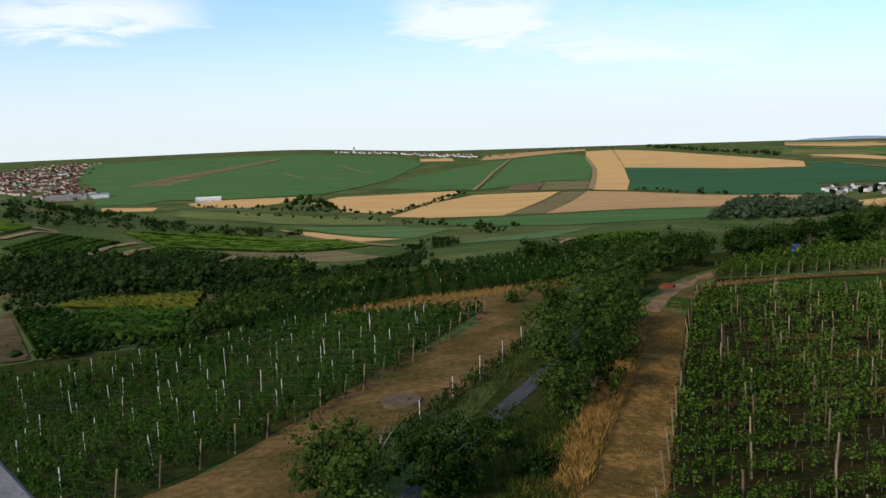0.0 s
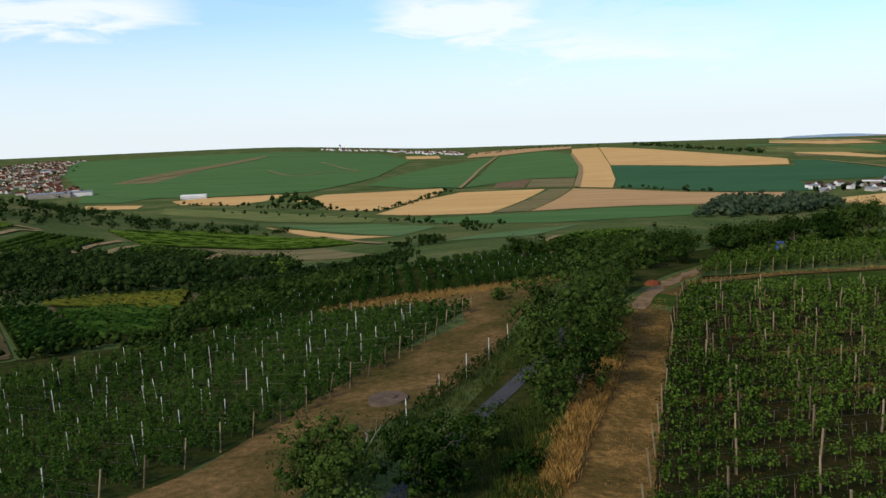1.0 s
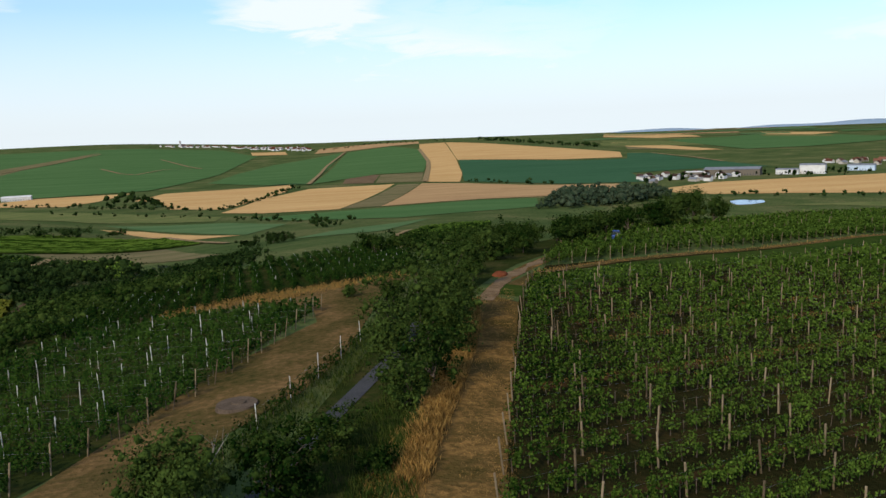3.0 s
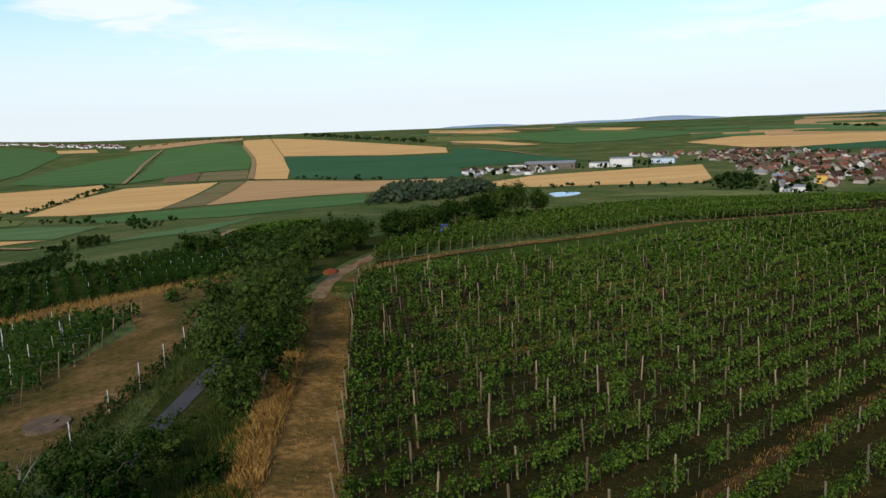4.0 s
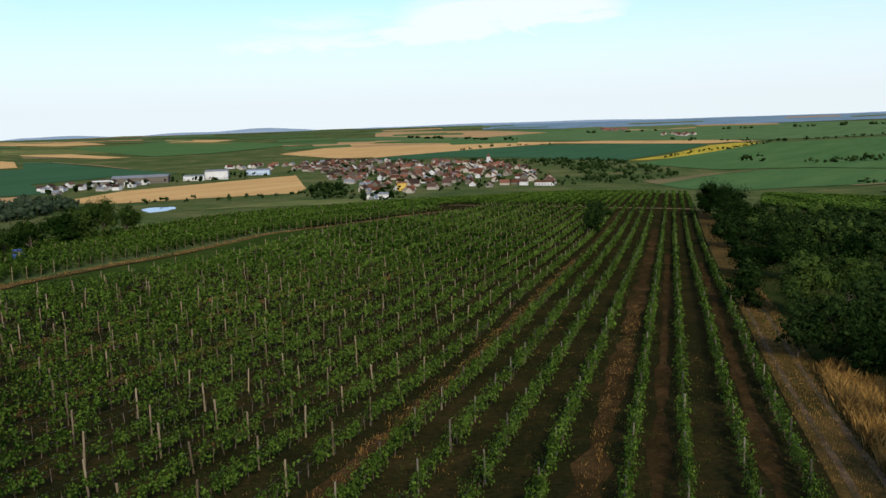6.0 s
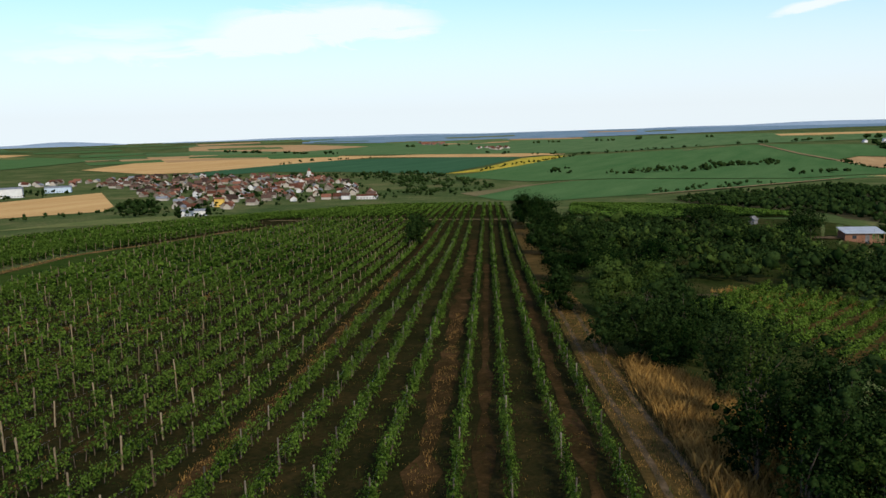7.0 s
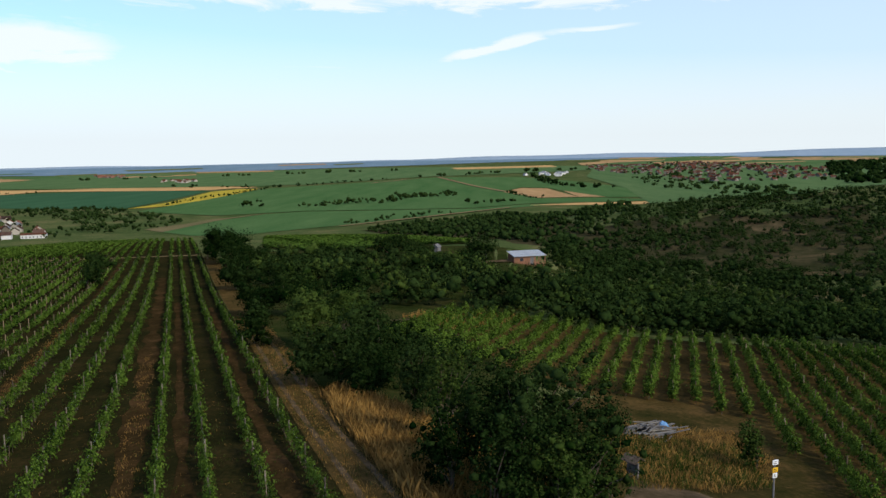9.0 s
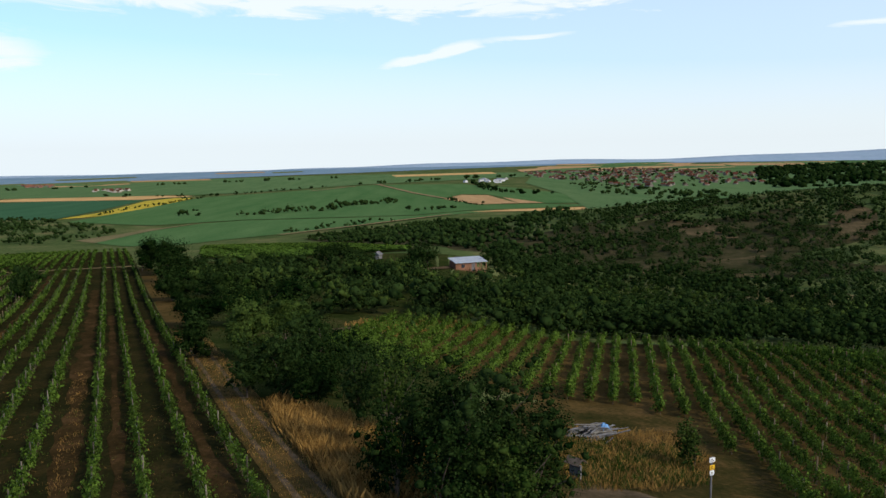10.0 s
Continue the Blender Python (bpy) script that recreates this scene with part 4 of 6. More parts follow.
# the same rows beyond the cross track, over the crest
for q in ROW_Q + [-70.6 - 2.7 * k for k in range(19)]:
    vine_row(along(68.6, q, 263 if q > -74 else 250), along(68.6, q, 400), posts=False, wide=0.7, tall=1.5, label="distant vine row beyond the cross track")
# northern block: rows run away from the curved track
TRACK_EDGE = ((33, 97), (46, 104), (62, 112), (78, 117.5), (107.7, 129.1), (126.9, 131.2), (165.2, 141.1), (191.6, 145.5))
for k in range(66):
    x = 34 + 2.4 * k
    y = float(np.interp(x, [p[0] for p in TRACK_EDGE], [p[1] for p in TRACK_EDGE])) + 0.8
    tip = along(27, 0, 88 - 0.4 * k)
    vine_row((x, y), (x + tip[0], y + tip[1]), gap=26, wide=0.85, tall=1.6, lush=1.6, label="vine row behind a pale end post beside the track")
# western vineyard with white posts
for k in range(19):
    f = k / 18
    x, y = -15.5 + 19.0 * f + 1.2 * math.sin(f * 3), 34.5 + 41.5 * f
    run = 52 - 26 * f - 6 * math.sin(f * 3)
    tip = along(297, 0, run)
    vine_row((x, y), (x + tip[0], y + tip[1]), post=POST_WHITE, gap=5.2, tall=1.6, wide=0.85, lush=1.35, spread=0.45, material=M_VINE_DIM, label="bushy vine row with white concrete posts")
# lower western vineyard on the slope, up to the straw strip behind the white-posted rows
LOW_NEAR = ((-27, 90), (-21.5, 88), (-14.2, 90.5), (-5.4, 91), (4.5, 92), (11.2, 96), (18, 103))
LOW_FAR = ((-31, 110), (-26, 128), (-19, 144), (-9.2, 158), (4, 172), (15, 180), (24, 186))
for k in range(30):
    f = k / 29
    u = [p / 6 for p in range(7)]
    a, b = (tuple(float(np.interp(f, u, [p[c] for p in side])) for c in (0, 1)) for side in (LOW_NEAR, LOW_FAR))
    vine_row(a, b, post=POST_LOW, gap=12, tall=1.3, wide=0.8, lush=1.1, end_post=False, spread=0.5, material=M_VINE_DIM, label="lower slope vine row with white posts")
# short row between the lane and the dirt track
vine_row((-3.4, 38.5), (6.2, 62.0), post=POST_WHITE, gap=5.0, tall=1.2, wide=0.7, weak=0.15, material=M_VINE_DIM, end_post=False, label="short straggling vine row beside the lane")
# eastern vineyard
for k in range(-15, 32):
    q = -1.1 + 2.3 * k
    first = 81.0 if k < 2 else 77.0 if k < 4 else 62.0 if k == 4 else 43.0 + 0.4 * (k - 5)
    last = 128 + 0.5 * k
    vine_row(along(104.3, q, first), along(104.3, q, last), gap=7.5, wide=0.64, tall=1.75, weak=-0.05, lush=2.0, spread=0.42, posts=k > -4, end_post=False)


# ---- vineyards too far off to part into rows by hand ----
def far_vines(label, corners, bearing, gap=2.6, tall=1.3, wide=0.55, material=None, seed=1, step=1.6, leafy=2.2):
    rng = np.random.default_rng(seed)
    a = radians(bearing)
    ux, uy = math.sin(a), math.cos(a)
    pts = [(x * ux + y * uy, x * uy - y * ux) for x, y in corners]
    v, f = np.zeros((0, 3)), np.zeros((0, 3), int)
    q = min(p[1] for p in pts) + gap / 2
    while q < max(p[1] for p in pts):
        cuts = []
        for i in range(len(pts)):
            (s0, q0), (s1, q1) = pts[i - 1], pts[i]
            if (q0 > q) != (q1 > q):
                cuts.append(s0 + (q - q0) / (q1 - q0) * (s1 - s0))
        cuts.sort()
        for s0, s1 in zip(cuts[::2], cuts[1::2]):
            if s1 - s0 < 4:
                continue
            s = np.arange(s0, s1, step)
            x, y = s * ux + q * uy, s * uy - q * ux
            size = 0.55 + 0.5 * rng.random(len(s))
            core = hedge_core(s, wide * size, tall * size, x, y, heights(x, y) + 0.1, ux, uy)
            n = int((s1 - s0) * leafy)
            r = s0 + rng.random(n) * (s1 - s0)
            off = rng.normal(size=n) * wide * 0.6
            x, y = r * ux + (q + off) * uy, r * uy - (q + off) * ux
            pos = np.stack([x, y, heights(x, y) + tall * (0.5 + 0.7 * rng.random(n))], -1)
            leaves = cards(pos, rng.normal(size=(n, 3)) * 0.4 + (0, 0, 1), 0.45 + 0.3 * rng.random(n), rng, 0.45)
            v, f = both((v, f), both(core, leaves))
        q += gap
    tagged(new("vineyard", mesh_of("vineyard", v, f, material or M_VINE_DIM, True)), label, "vineyard", kind="stuff")

# ---- hillside vineyards ----
far_vines("hillside vineyard in green rows", [(-182, 326), (-191, 391), (-158, 389), (-144, 311), (-157, 304)], -8, gap=2.6, material=M_VINE, seed=3, step=2.6, leafy=1.0)
far_vines("hillside vineyard in green rows", [(-127, 306), (-136, 376), (-97, 362), (-91, 297), (-107, 297)], -7, gap=2.6, material=M_VINE, seed=4, step=2.6, leafy=1.0)
far_vines("hillside vineyard in green rows", [(-228, 412), (-208, 406), (-205, 368)], 107, gap=2.6, material=M_VINE, seed=5, step=2.6, leafy=1.0)
far_vines("hillside vineyard in green rows", [(-81, 341), (-53, 315), (-41, 232), (-70, 272)], 133, gap=2.6, material=M_VINE, seed=6, step=2.6, leafy=1.0)
far_vines("long hillside vineyard on the far bank", [(-134, 378), (-52, 397), (-36, 407), (-62, 473), (-129, 498), (-174, 433)], 77, gap=3.4, material=M_VINE, seed=7, step=2.6, leafy=1.0)
far_vines("yellowing vineyard strip on the valley side", [(-79, 158), (-57, 141), (-41, 130), (-53, 175), (-73, 175)], 128, gap=2.6, material=M_SUNVINE, seed=8, step=1.6, leafy=2.2)
far_vines("valley vineyard in dark green rows", [(-66, 139), (-56, 140), (-40, 124), (-30, 89), (-37, 87)], 135, gap=2.6, material=M_VINE_DIM, seed=9, step=1.6, leafy=2.2)
far_vines("steep vineyard rows above the earth bank", [(-74, 150), (-38, 88), (-38, 82), (-42, 80), (-84, 152)], 180, gap=2.6, material=M_VINE_DIM, seed=10, step=1.6, leafy=2.2)
far_vines("curved vineyard rows on the crest", [(23, 153), (33, 154), (58, 213), (117, 428), (87, 395), (36, 222)], 23, gap=2.6, material=M_VINE, seed=11, step=2.6, leafy=1.0)


far_vines("light green vineyard on the plateau behind the thicket", [(400, 108), (404, 60), (398, 14), (330, 5), (262, 5), (262, 28), (250, 53), (269, 75), (330, 92)], 62, gap=2.6, wide=0.9, material=M_VINE, seed=12, step=3.0, leafy=2.5)


# ---- trees and bushes ----
TREES_MADE = [0]


def crown_mesh(rng, height, width, low, leaves, leaf, material, loose=1.0):
    """Leaves on many overlapping clumps with an uneven outline."""
    n = 130 if leaf < 0.2 else 45
    c = rng.normal(size=(n, 3))
    c /= np.linalg.norm(c, axis=1, keepdims=True)
    c *= (rng.random((n, 1)) ** 0.45) * (0.72 + 0.3 * np.sin(c[:, :1] * 3.1 + rng.random() * 6) * np.sin(c[:, 1:2] * 2.7 + rng.random() * 6) + 0.12 * rng.normal(size=(n, 1)))
    lean = rng.normal(size=2) * 0.10
    top, mid = height * (1 - low) / 2, height * (1 + low) / 2
    clumps = np.stack([c[:, 0] * width * 0.52 + lean[0] * width, c[:, 1] * width * 0.52 + lean[1] * width, mid + c[:, 2] * top * 1.0], -1)
    rad = min(width, height * 1.3) * (0.06 + 0.075 * rng.random(n)) * loose * (1.0 if leaf < 0.2 else 1.3)
    # bring the crown to its full height and spread
    reach = np.percentile(np.hypot(clumps[:, 0], clumps[:, 1]), 92)
    clumps[:, :2] *= (width / 2 - rad.mean()) / reach
    clumps[:, 2] = mid + (clumps[:, 2] - mid) * (top - rad.mean()) / np.percentile(clumps[:, 2] - mid, 97)
    clumps[:, 2] = np.maximum(clumps[:, 2], 0.3)
    pick = rng.choice(n, leaves, p=rad ** 2 / (rad ** 2).sum())
    d = rng.normal(size=(leaves, 3))
    d[:, 2] = d[:, 2] * 0.9 + 0.3
    d /= np.linalg.norm(d, axis=1, keepdims=True)
    pos = clumps[pick] + d * (rad[pick] * (0.5 + 0.95 * rng.random(leaves)))[:, None]
    spur = rng.random(leaves) < 0.08
    pos[spur] += d[spur] * (rad[pick][spur] * 0.6 * rng.random(spur.sum()))[:, None]
    pos[:, 2] = np.maximum(pos[:, 2], 0.12)
    away = pos - (lean[0] * width, lean[1] * width, mid * 0.7)
    away /= np.linalg.norm(away, axis=1, keepdims=True)
    leafy = cards(pos, d + away * 0.5 + rng.normal(size=d.shape) * 0.34, leaf * (0.65 + 0.7 * rng.random(leaves)), rng, 0.42)
    v, f = both(leafy, lumps(clumps, rad * (0.36 if leaf < 0.2 else 0.5), rng, 1, 0.4))
    return mesh_of("crown", v, f, material, True), clumps


def tree(name, label, category, height, width, low=0.12, leaves=5000, leaf=0.14, material=None, seed=1, dead=False, group=""):
    rng = np.random.default_rng(seed * 13 + 5)
    ob = thing(name, label, category, group)
    me, clumps = crown_mesh(rng, height, width, low, leaves, leaf, material or M_LEAF)
    crown = new("crown", me)
    crown.parent = ob
    pieces = []
    fork = height * max(0.18, low)
    pieces.append(tube([(0, 0, -0.3), (0.03, 0.02, fork * 0.5), (0.05, -0.03, fork), (0.02, 0.05, height * 0.62)], (0.05 + height * 0.018, height * 0.017, height * 0.014, height * 0.005)))
    for k in rng.choice(len(clumps), 9, replace=False):
        c = clumps[k]
        pieces.append(tube([(0.04, 0, fork * 0.85), (c[0] * 0.45, c[1] * 0.45, fork + (c[2] - fork) * 0.6), tuple(c)], (height * 0.010, height * 0.007, height * 0.002), 5))
    trunk = new("trunk", mesh_of("trunk", *join_quads(pieces), M_BARK, True))
    trunk.parent = ob
    if dead:
        twigs = []
        root = Vector((0.9, -1.2, height * 0.66))
        for k in range(3):
            a = Vector((rng.normal() * 0.5 + 1.0, rng.normal() * 0.3 - 1.3, height * (0.86 + 0.14 * rng.random())))
            m = root.lerp(a, 0.5) + Vector((0.1, 0.05, 0.15))
            twigs.append(tube([tuple(root), tuple(m), tuple(a)], (0.028, 0.018, 0.006), 5))
            e = a + Vector((rng.normal() * 0.4, rng.normal() * 0.3, 0.3))
            twigs.append(tube([tuple(m), tuple(e)], (0.012, 0.004), 4))
        dw = new("dead_branch", mesh_of("dead_branch", *join_quads(twigs), M_DEADWOOD))
        dw.parent = ob
        dw["label"] = "bleached bare dead branch"
    return ob


def put(ob, x, y, sink=0.1):
    ob.location = (x, y, ground_z(x, y) - sink)
    return ob


def bush_at(x, y, height, width, look_of="bush"):
    """A bush or tree of its own at a plan place."""
    TREES_MADE[0] += 1
    d = math.hypot(x, y)
    leaf = 0.12 if d < 45 else 0.15 if d < 75 else 0.22 if d < 130 else 0.34
    size = height * width
    leaves = int(min(9000, max(600, (1.4 if d < 75 else 1.9) * size * (1 + width / height) / (leaf * leaf))))
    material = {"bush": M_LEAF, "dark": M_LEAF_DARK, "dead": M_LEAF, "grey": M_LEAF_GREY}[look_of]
    words = {"bush": ("bush", "dense leafy green bush beside the track", "bush"), "dark": ("bush", "dark dense thicket bush on the slope", "bush"),
             "dead": ("tree", "rounded fruit tree with a bare dead branch", "tree"), "grey": ("tree", "grey-green willow tree in the valley", "tree")}[look_of]
    if height > 5.5 and look_of != "dead":
        words = ("tree", words[1].replace("bush", "tree"), "tree")
    return put(tree(words[0], words[1], words[2], height, width, low=0.06 if height < 5 else 0.1, leaves=leaves, leaf=leaf, material=material,
                    seed=TREES_MADE[0], dead=look_of == "dead"), x, y)


def inside(pts, x, y):
    hit, j = False, len(pts) - 1
    for i in range(len(pts)):
        if (pts[i][1] > y) != (pts[j][1] > y) and x < (pts[j][0] - pts[i][0]) * (y - pts[i][1]) / (pts[j][1] - pts[i][1]) + pts[i][0]:
            hit = not hit
        j = i
    return hit


def scatter(corners, count, rng, apart=0.0):
    xs, ys = [c[0] for c in corners], [c[1] for c in corners]
    out, tries = [], 0
    while len(out) < count and tries < count * 60:
        tries += 1
        x, y = rng.uniform(min(xs), max(xs)), rng.uniform(min(ys), max(ys))
        if inside(corners, x, y) and (not apart or all((x - a) ** 2 + (y - b) ** 2 > apart * apart for a, b in out)):
            out.append((x, y))
    return out


def woods(name, label, spots, height, width, material, per=110, leaf=0.9, seed=1, clear=None):
    """Many crowns too far off to count, in one mesh."""
    rng = np.random.default_rng(seed)
    pos, nrm, siz, mass, bulk = [], [], [], [], []
    few = max(12, int(per * (0.7 if leaf < 0.8 else 0.32)))
    for x, y in spots:
        if clear and any(math.dist((x, y), c) < c_r for c, c_r in clear):
            continue
        grown = rng.uniform(0.55, 1.45)
        h, w = height * grown, width * (0.4 + 0.6 * grown) * rng.uniform(0.85, 1.15)
        m = 7 if per > 160 else 4 if leaf < 0.8 else 3
        c = np.stack([rng.normal(size=m) * w * 0.27, rng.normal(size=m) * w * 0.27, h * (0.28 + 0.48 * rng.random(m))], -1)
        r = w * (0.11 + 0.13 * rng.random(m)) * (1 if m > 4 else 1.35)
        k = rng.integers(0, m, few)
        d = rng.normal(size=(few, 3))
        d[:, 2] += 0.5
        d /= np.linalg.norm(d, axis=1, keepdims=True)
        p = c[k] + d * (r[k] * (0.75 + 0.6 * rng.random(few)))[:, None]
        p[:, 2] = np.clip(p[:, 2], 0.1, None)
        here = np.array((x, y, ground_z(x, y)))
        pos.append(p + here)
        mass.append(c + here)
        bulk.append(r)
        nrm.append(d + rng.normal(size=d.shape) * 0.3)
        siz.append(leaf * (0.74 if leaf < 0.8 else 0.62) * (0.6 + 0.8 * rng.random(few)))
    leafy = cards(np.concatenate(pos), np.concatenate(nrm), np.concatenate(siz), rng, 0.45)
    v, f = both(leafy, lumps(np.concatenate(mass), np.concatenate(bulk) * (0.5 if leaf < 0.8 else 0.8), rng, 1, 0.36))
    return tagged(new(name, mesh_of(name, v, f, material, True)), label, "woods", kind="stuff")


def line_spots(points, gap, rng, spread=1.5):
    out = []
    for a, b in zip(points, points[1:]):
        n = max(1, int(math.dist(a, b) / gap))
        for i in range(n):
            f = (i + rng.random()) / n
            out.append((a[0] + (b[0] - a[0]) * f + rng.normal() * spread, a[1] + (b[1] - a[1]) * f + rng.normal() * spread))
    return out


# clearings kept round the shed, its track and the hut
CLEAR = [((204, -11), 13), ((192, -10), 11), ((181, -8), 9), ((170, -6), 7), ((212, -18), 10), ((269.5, 16.1), 9), ((243.4, 13.2), 8)]
TREE_RNG = np.random.default_rng(11)

# ---- single trees and bushes ----
bush_at(-4.0, 32.8, 4.5, 6.2, "dead")
bush_at(-1.0, 32.0, 4.2, 4.8, "bush")
bush_at(1.8, 38.0, 2.3, 4.0, "bush")
bush_at(3.3, 34.3, 1.4, 2.9, "bush")
bush_at(6.8, 43.5, 3.4, 4.0, "bush")
bush_at(8.8, 46.7, 4.5, 4.6, "bush")
bush_at(7.7, 50.4, 5.2, 4.6, "bush")
bush_at(9.7, 55.2, 6.2, 7.2, "bush")
bush_at(13.4, 65.6, 5.7, 6.0, "bush")
bush_at(64.2, 137.8, 6.0, 8.6, "bush")
bush_at(74.0, 146.4, 6.8, 8.6, "bush")
bush_at(83.7, 154.8, 8.4, 9.9, "bush")
bush_at(54.7, 140.3, 4.2, 7.9, "bush")
bush_at(65.6, 152.0, 4.2, 8.7, "bush")
bush_at(77.3, 163.2, 5.2, 9.5, "bush")
bush_at(89.7, 170.4, 6.7, 10.1, "bush")
bush_at(98.2, 174.9, 9.1, 9.8, "bush")
bush_at(100.3, 169.1, 7.3, 7.4, "bush")
bush_at(16.6, 139.0, 4.3, 7.9, "bush")
bush_at(21.4, 148.5, 3.0, 5.6, "bush")
bush_at(10.5, 139.6, 1.3, 6.3, "bush")
bush_at(6.9, 81.7, 1.5, 1.6, "bush")
bush_at(33.0, 125.7, 4.6, 7.8, "bush")
bush_at(40.4, 134.0, 4.7, 7.4, "bush")
bush_at(-0.6, 150.0, 1.3, 6.8, "bush")
bush_at(-7.0, 111.8, 1.3, 4.2, "bush")
bush_at(-11.0, 103.4, 1.3, 3.9, "bush")
bush_at(-1.9, 330.0, 4.8, 18.6, "dark")
bush_at(-11.1, 319.8, 2.8, 12.0, "dark")
bush_at(-32.6, 232.7, 2.3, 14.1, "grey")
bush_at(-36.7, 227.0, 1.9, 8.6, "grey")
bush_at(158.4, 81.3, 7.8, 8.8, "dark")
bush_at(217.1, 71.3, 10.7, 16.3, "dark")
bush_at(226.6, 80.0, 7.3, 10.9, "dark")
bush_at(193.8, 58.4, 7.4, 13.7, "dark")
bush_at(159.5, 50.7, 7.3, 11.3, "dark")
bush_at(168.1, 45.0, 5.8, 11.8, "dark")
bush_at(180.0, 41.3, 5.6, 12.5, "dark")
bush_at(115.5, 33.7, 6.3, 9.1, "dark")
bush_at(116.6, 28.6, 6.9, 9.9, "dark")
bush_at(128.9, 24.9, 6.3, 10.9, "dark")
bush_at(89.0, 25.3, 5.4, 6.3, "dark")
bush_at(87.9, 20.3, 7.0, 8.1, "bush")
bush_at(95.5, 17.1, 6.1, 8.8, "bush")
bush_at(67.3, 15.6, 5.2, 5.7, "dark")
bush_at(67.9, 12.7, 6.0, 6.2, "dark")
bush_at(71.4, 9.7, 5.4, 6.0, "dark")
bush_at(73.7, 6.9, 5.3, 6.7, "dark")
bush_at(64.3, 9.7, 4.8, 5.9, "dark")
bush_at(48.0, 2.7, 7.7, 3.6, "bush")
bush_at(38.5, -1.8, 7.6, 7.8, "dark")
bush_at(36.7, -4.8, 7.1, 5.6, "dark")
bush_at(38.0, 1.7, 5.4, 4.0, "dark")
bush_at(33.9, -3.2, 5.2, 5.1, "bush")
bush_at(34.6, -0.2, 5.8, 5.2, "dark")
bush_at(37.6, -6.0, 3.5, 2.6, "bush")
bush_at(53.8, -18.8, 3.5, 2.9, "bush")
bush_at(219.8, 25.6, 7.1, 11.6, "dark")
bush_at(220.4, 19.4, 6.1, 9.1, "dark")
bush_at(206.8, -1.0, 6.6, 10.9, "dark")
bush_at(215.3, 32.9, 3.9, 13.0, "dark")
bush_at(213.3, 38.8, 3.8, 11.4, "dark")
bush_at(216.5, 45.7, 4.7, 10.0, "dark")
bush_at(201.9, 13.5, 5.0, 9.1, "dark")
bush_at(194.3, 4.6, 4.1, 8.8, "dark")
bush_at(20.3, 82.5, 5.0, 4.6, "bush")
bush_at(20.0, 89.8, 4.4, 4.1, "bush")
bush_at(30.0, 107.9, 4.4, 6.9, "bush")
bush_at(29.2, 114.3, 3.8, 5.3, "bush")
bush_at(36.8, 116.3, 5.0, 7.8, "bush")
bush_at(45.7, 126.0, 5.2, 9.1, "bush")
bush_at(52.9, 131.8, 5.1, 9.1, "bush")
bush_at(59.7, 137.6, 5.1, 8.5, "bush")
bush_at(12.0, 53.7, 3.9, 2.9, "bush")
bush_at(5.5, 119.9, 1.3, 6.3, "dark")
bush_at(1.1, 112.0, 1.3, 5.1, "dark")
bush_at(-24.0, 89.9, 1.3, 5.6, "bush")
bush_at(-26.8, 83.8, 1.3, 5.3, "bush")
bush_at(-19.4, 93.0, 1.3, 4.3, "bush")
bush_at(-29.7, 78.6, 1.3, 5.1, "bush")
bush_at(-46.1, 163.6, 2.3, 8.9, "dark")
bush_at(-34.8, 145.9, 1.6, 6.8, "bush")
bush_at(59.9, 5.4, 6.2, 5.0, "dark")
bush_at(54.0, 2.5, 6.3, 4.9, "dark")
bush_at(69.5, 9.2, 6.0, 5.8, "dark")
bush_at(81.1, 13.0, 6.1, 6.8, "dark")
bush_at(42.1, 1.5, 5.4, 3.8, "dark")
bush_at(39.0, -2.1, 7.4, 6.7, "dark")
bush_at(8.2, 57.4, 6.2, 4.8, "bush")
bush_at(11.6, 60.9, 6.1, 6.1, "bush")
bush_at(14.3, 64.4, 4.4, 4.0, "bush")

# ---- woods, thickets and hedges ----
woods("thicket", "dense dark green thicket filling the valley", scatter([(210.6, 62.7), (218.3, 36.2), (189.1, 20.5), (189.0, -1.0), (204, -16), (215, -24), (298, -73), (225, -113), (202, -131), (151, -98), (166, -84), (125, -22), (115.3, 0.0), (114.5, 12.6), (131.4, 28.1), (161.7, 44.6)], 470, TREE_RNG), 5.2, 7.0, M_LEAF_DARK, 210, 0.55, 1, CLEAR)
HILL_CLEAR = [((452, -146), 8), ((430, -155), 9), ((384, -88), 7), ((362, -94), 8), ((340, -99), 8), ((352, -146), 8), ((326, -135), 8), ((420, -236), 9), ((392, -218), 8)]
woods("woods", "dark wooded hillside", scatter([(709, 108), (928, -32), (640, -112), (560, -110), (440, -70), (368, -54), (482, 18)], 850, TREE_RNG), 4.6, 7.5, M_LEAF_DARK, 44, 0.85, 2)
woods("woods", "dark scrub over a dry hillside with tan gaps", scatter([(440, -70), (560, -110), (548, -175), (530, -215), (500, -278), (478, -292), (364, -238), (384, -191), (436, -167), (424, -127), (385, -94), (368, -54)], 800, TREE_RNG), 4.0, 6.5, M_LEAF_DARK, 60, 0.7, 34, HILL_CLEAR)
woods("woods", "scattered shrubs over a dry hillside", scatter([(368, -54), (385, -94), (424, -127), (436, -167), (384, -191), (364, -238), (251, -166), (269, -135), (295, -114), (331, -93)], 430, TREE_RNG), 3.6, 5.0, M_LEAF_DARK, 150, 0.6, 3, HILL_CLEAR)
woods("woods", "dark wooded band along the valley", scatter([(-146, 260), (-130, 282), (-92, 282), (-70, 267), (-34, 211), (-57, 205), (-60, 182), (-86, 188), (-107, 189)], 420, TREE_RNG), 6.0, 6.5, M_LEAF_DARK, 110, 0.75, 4)
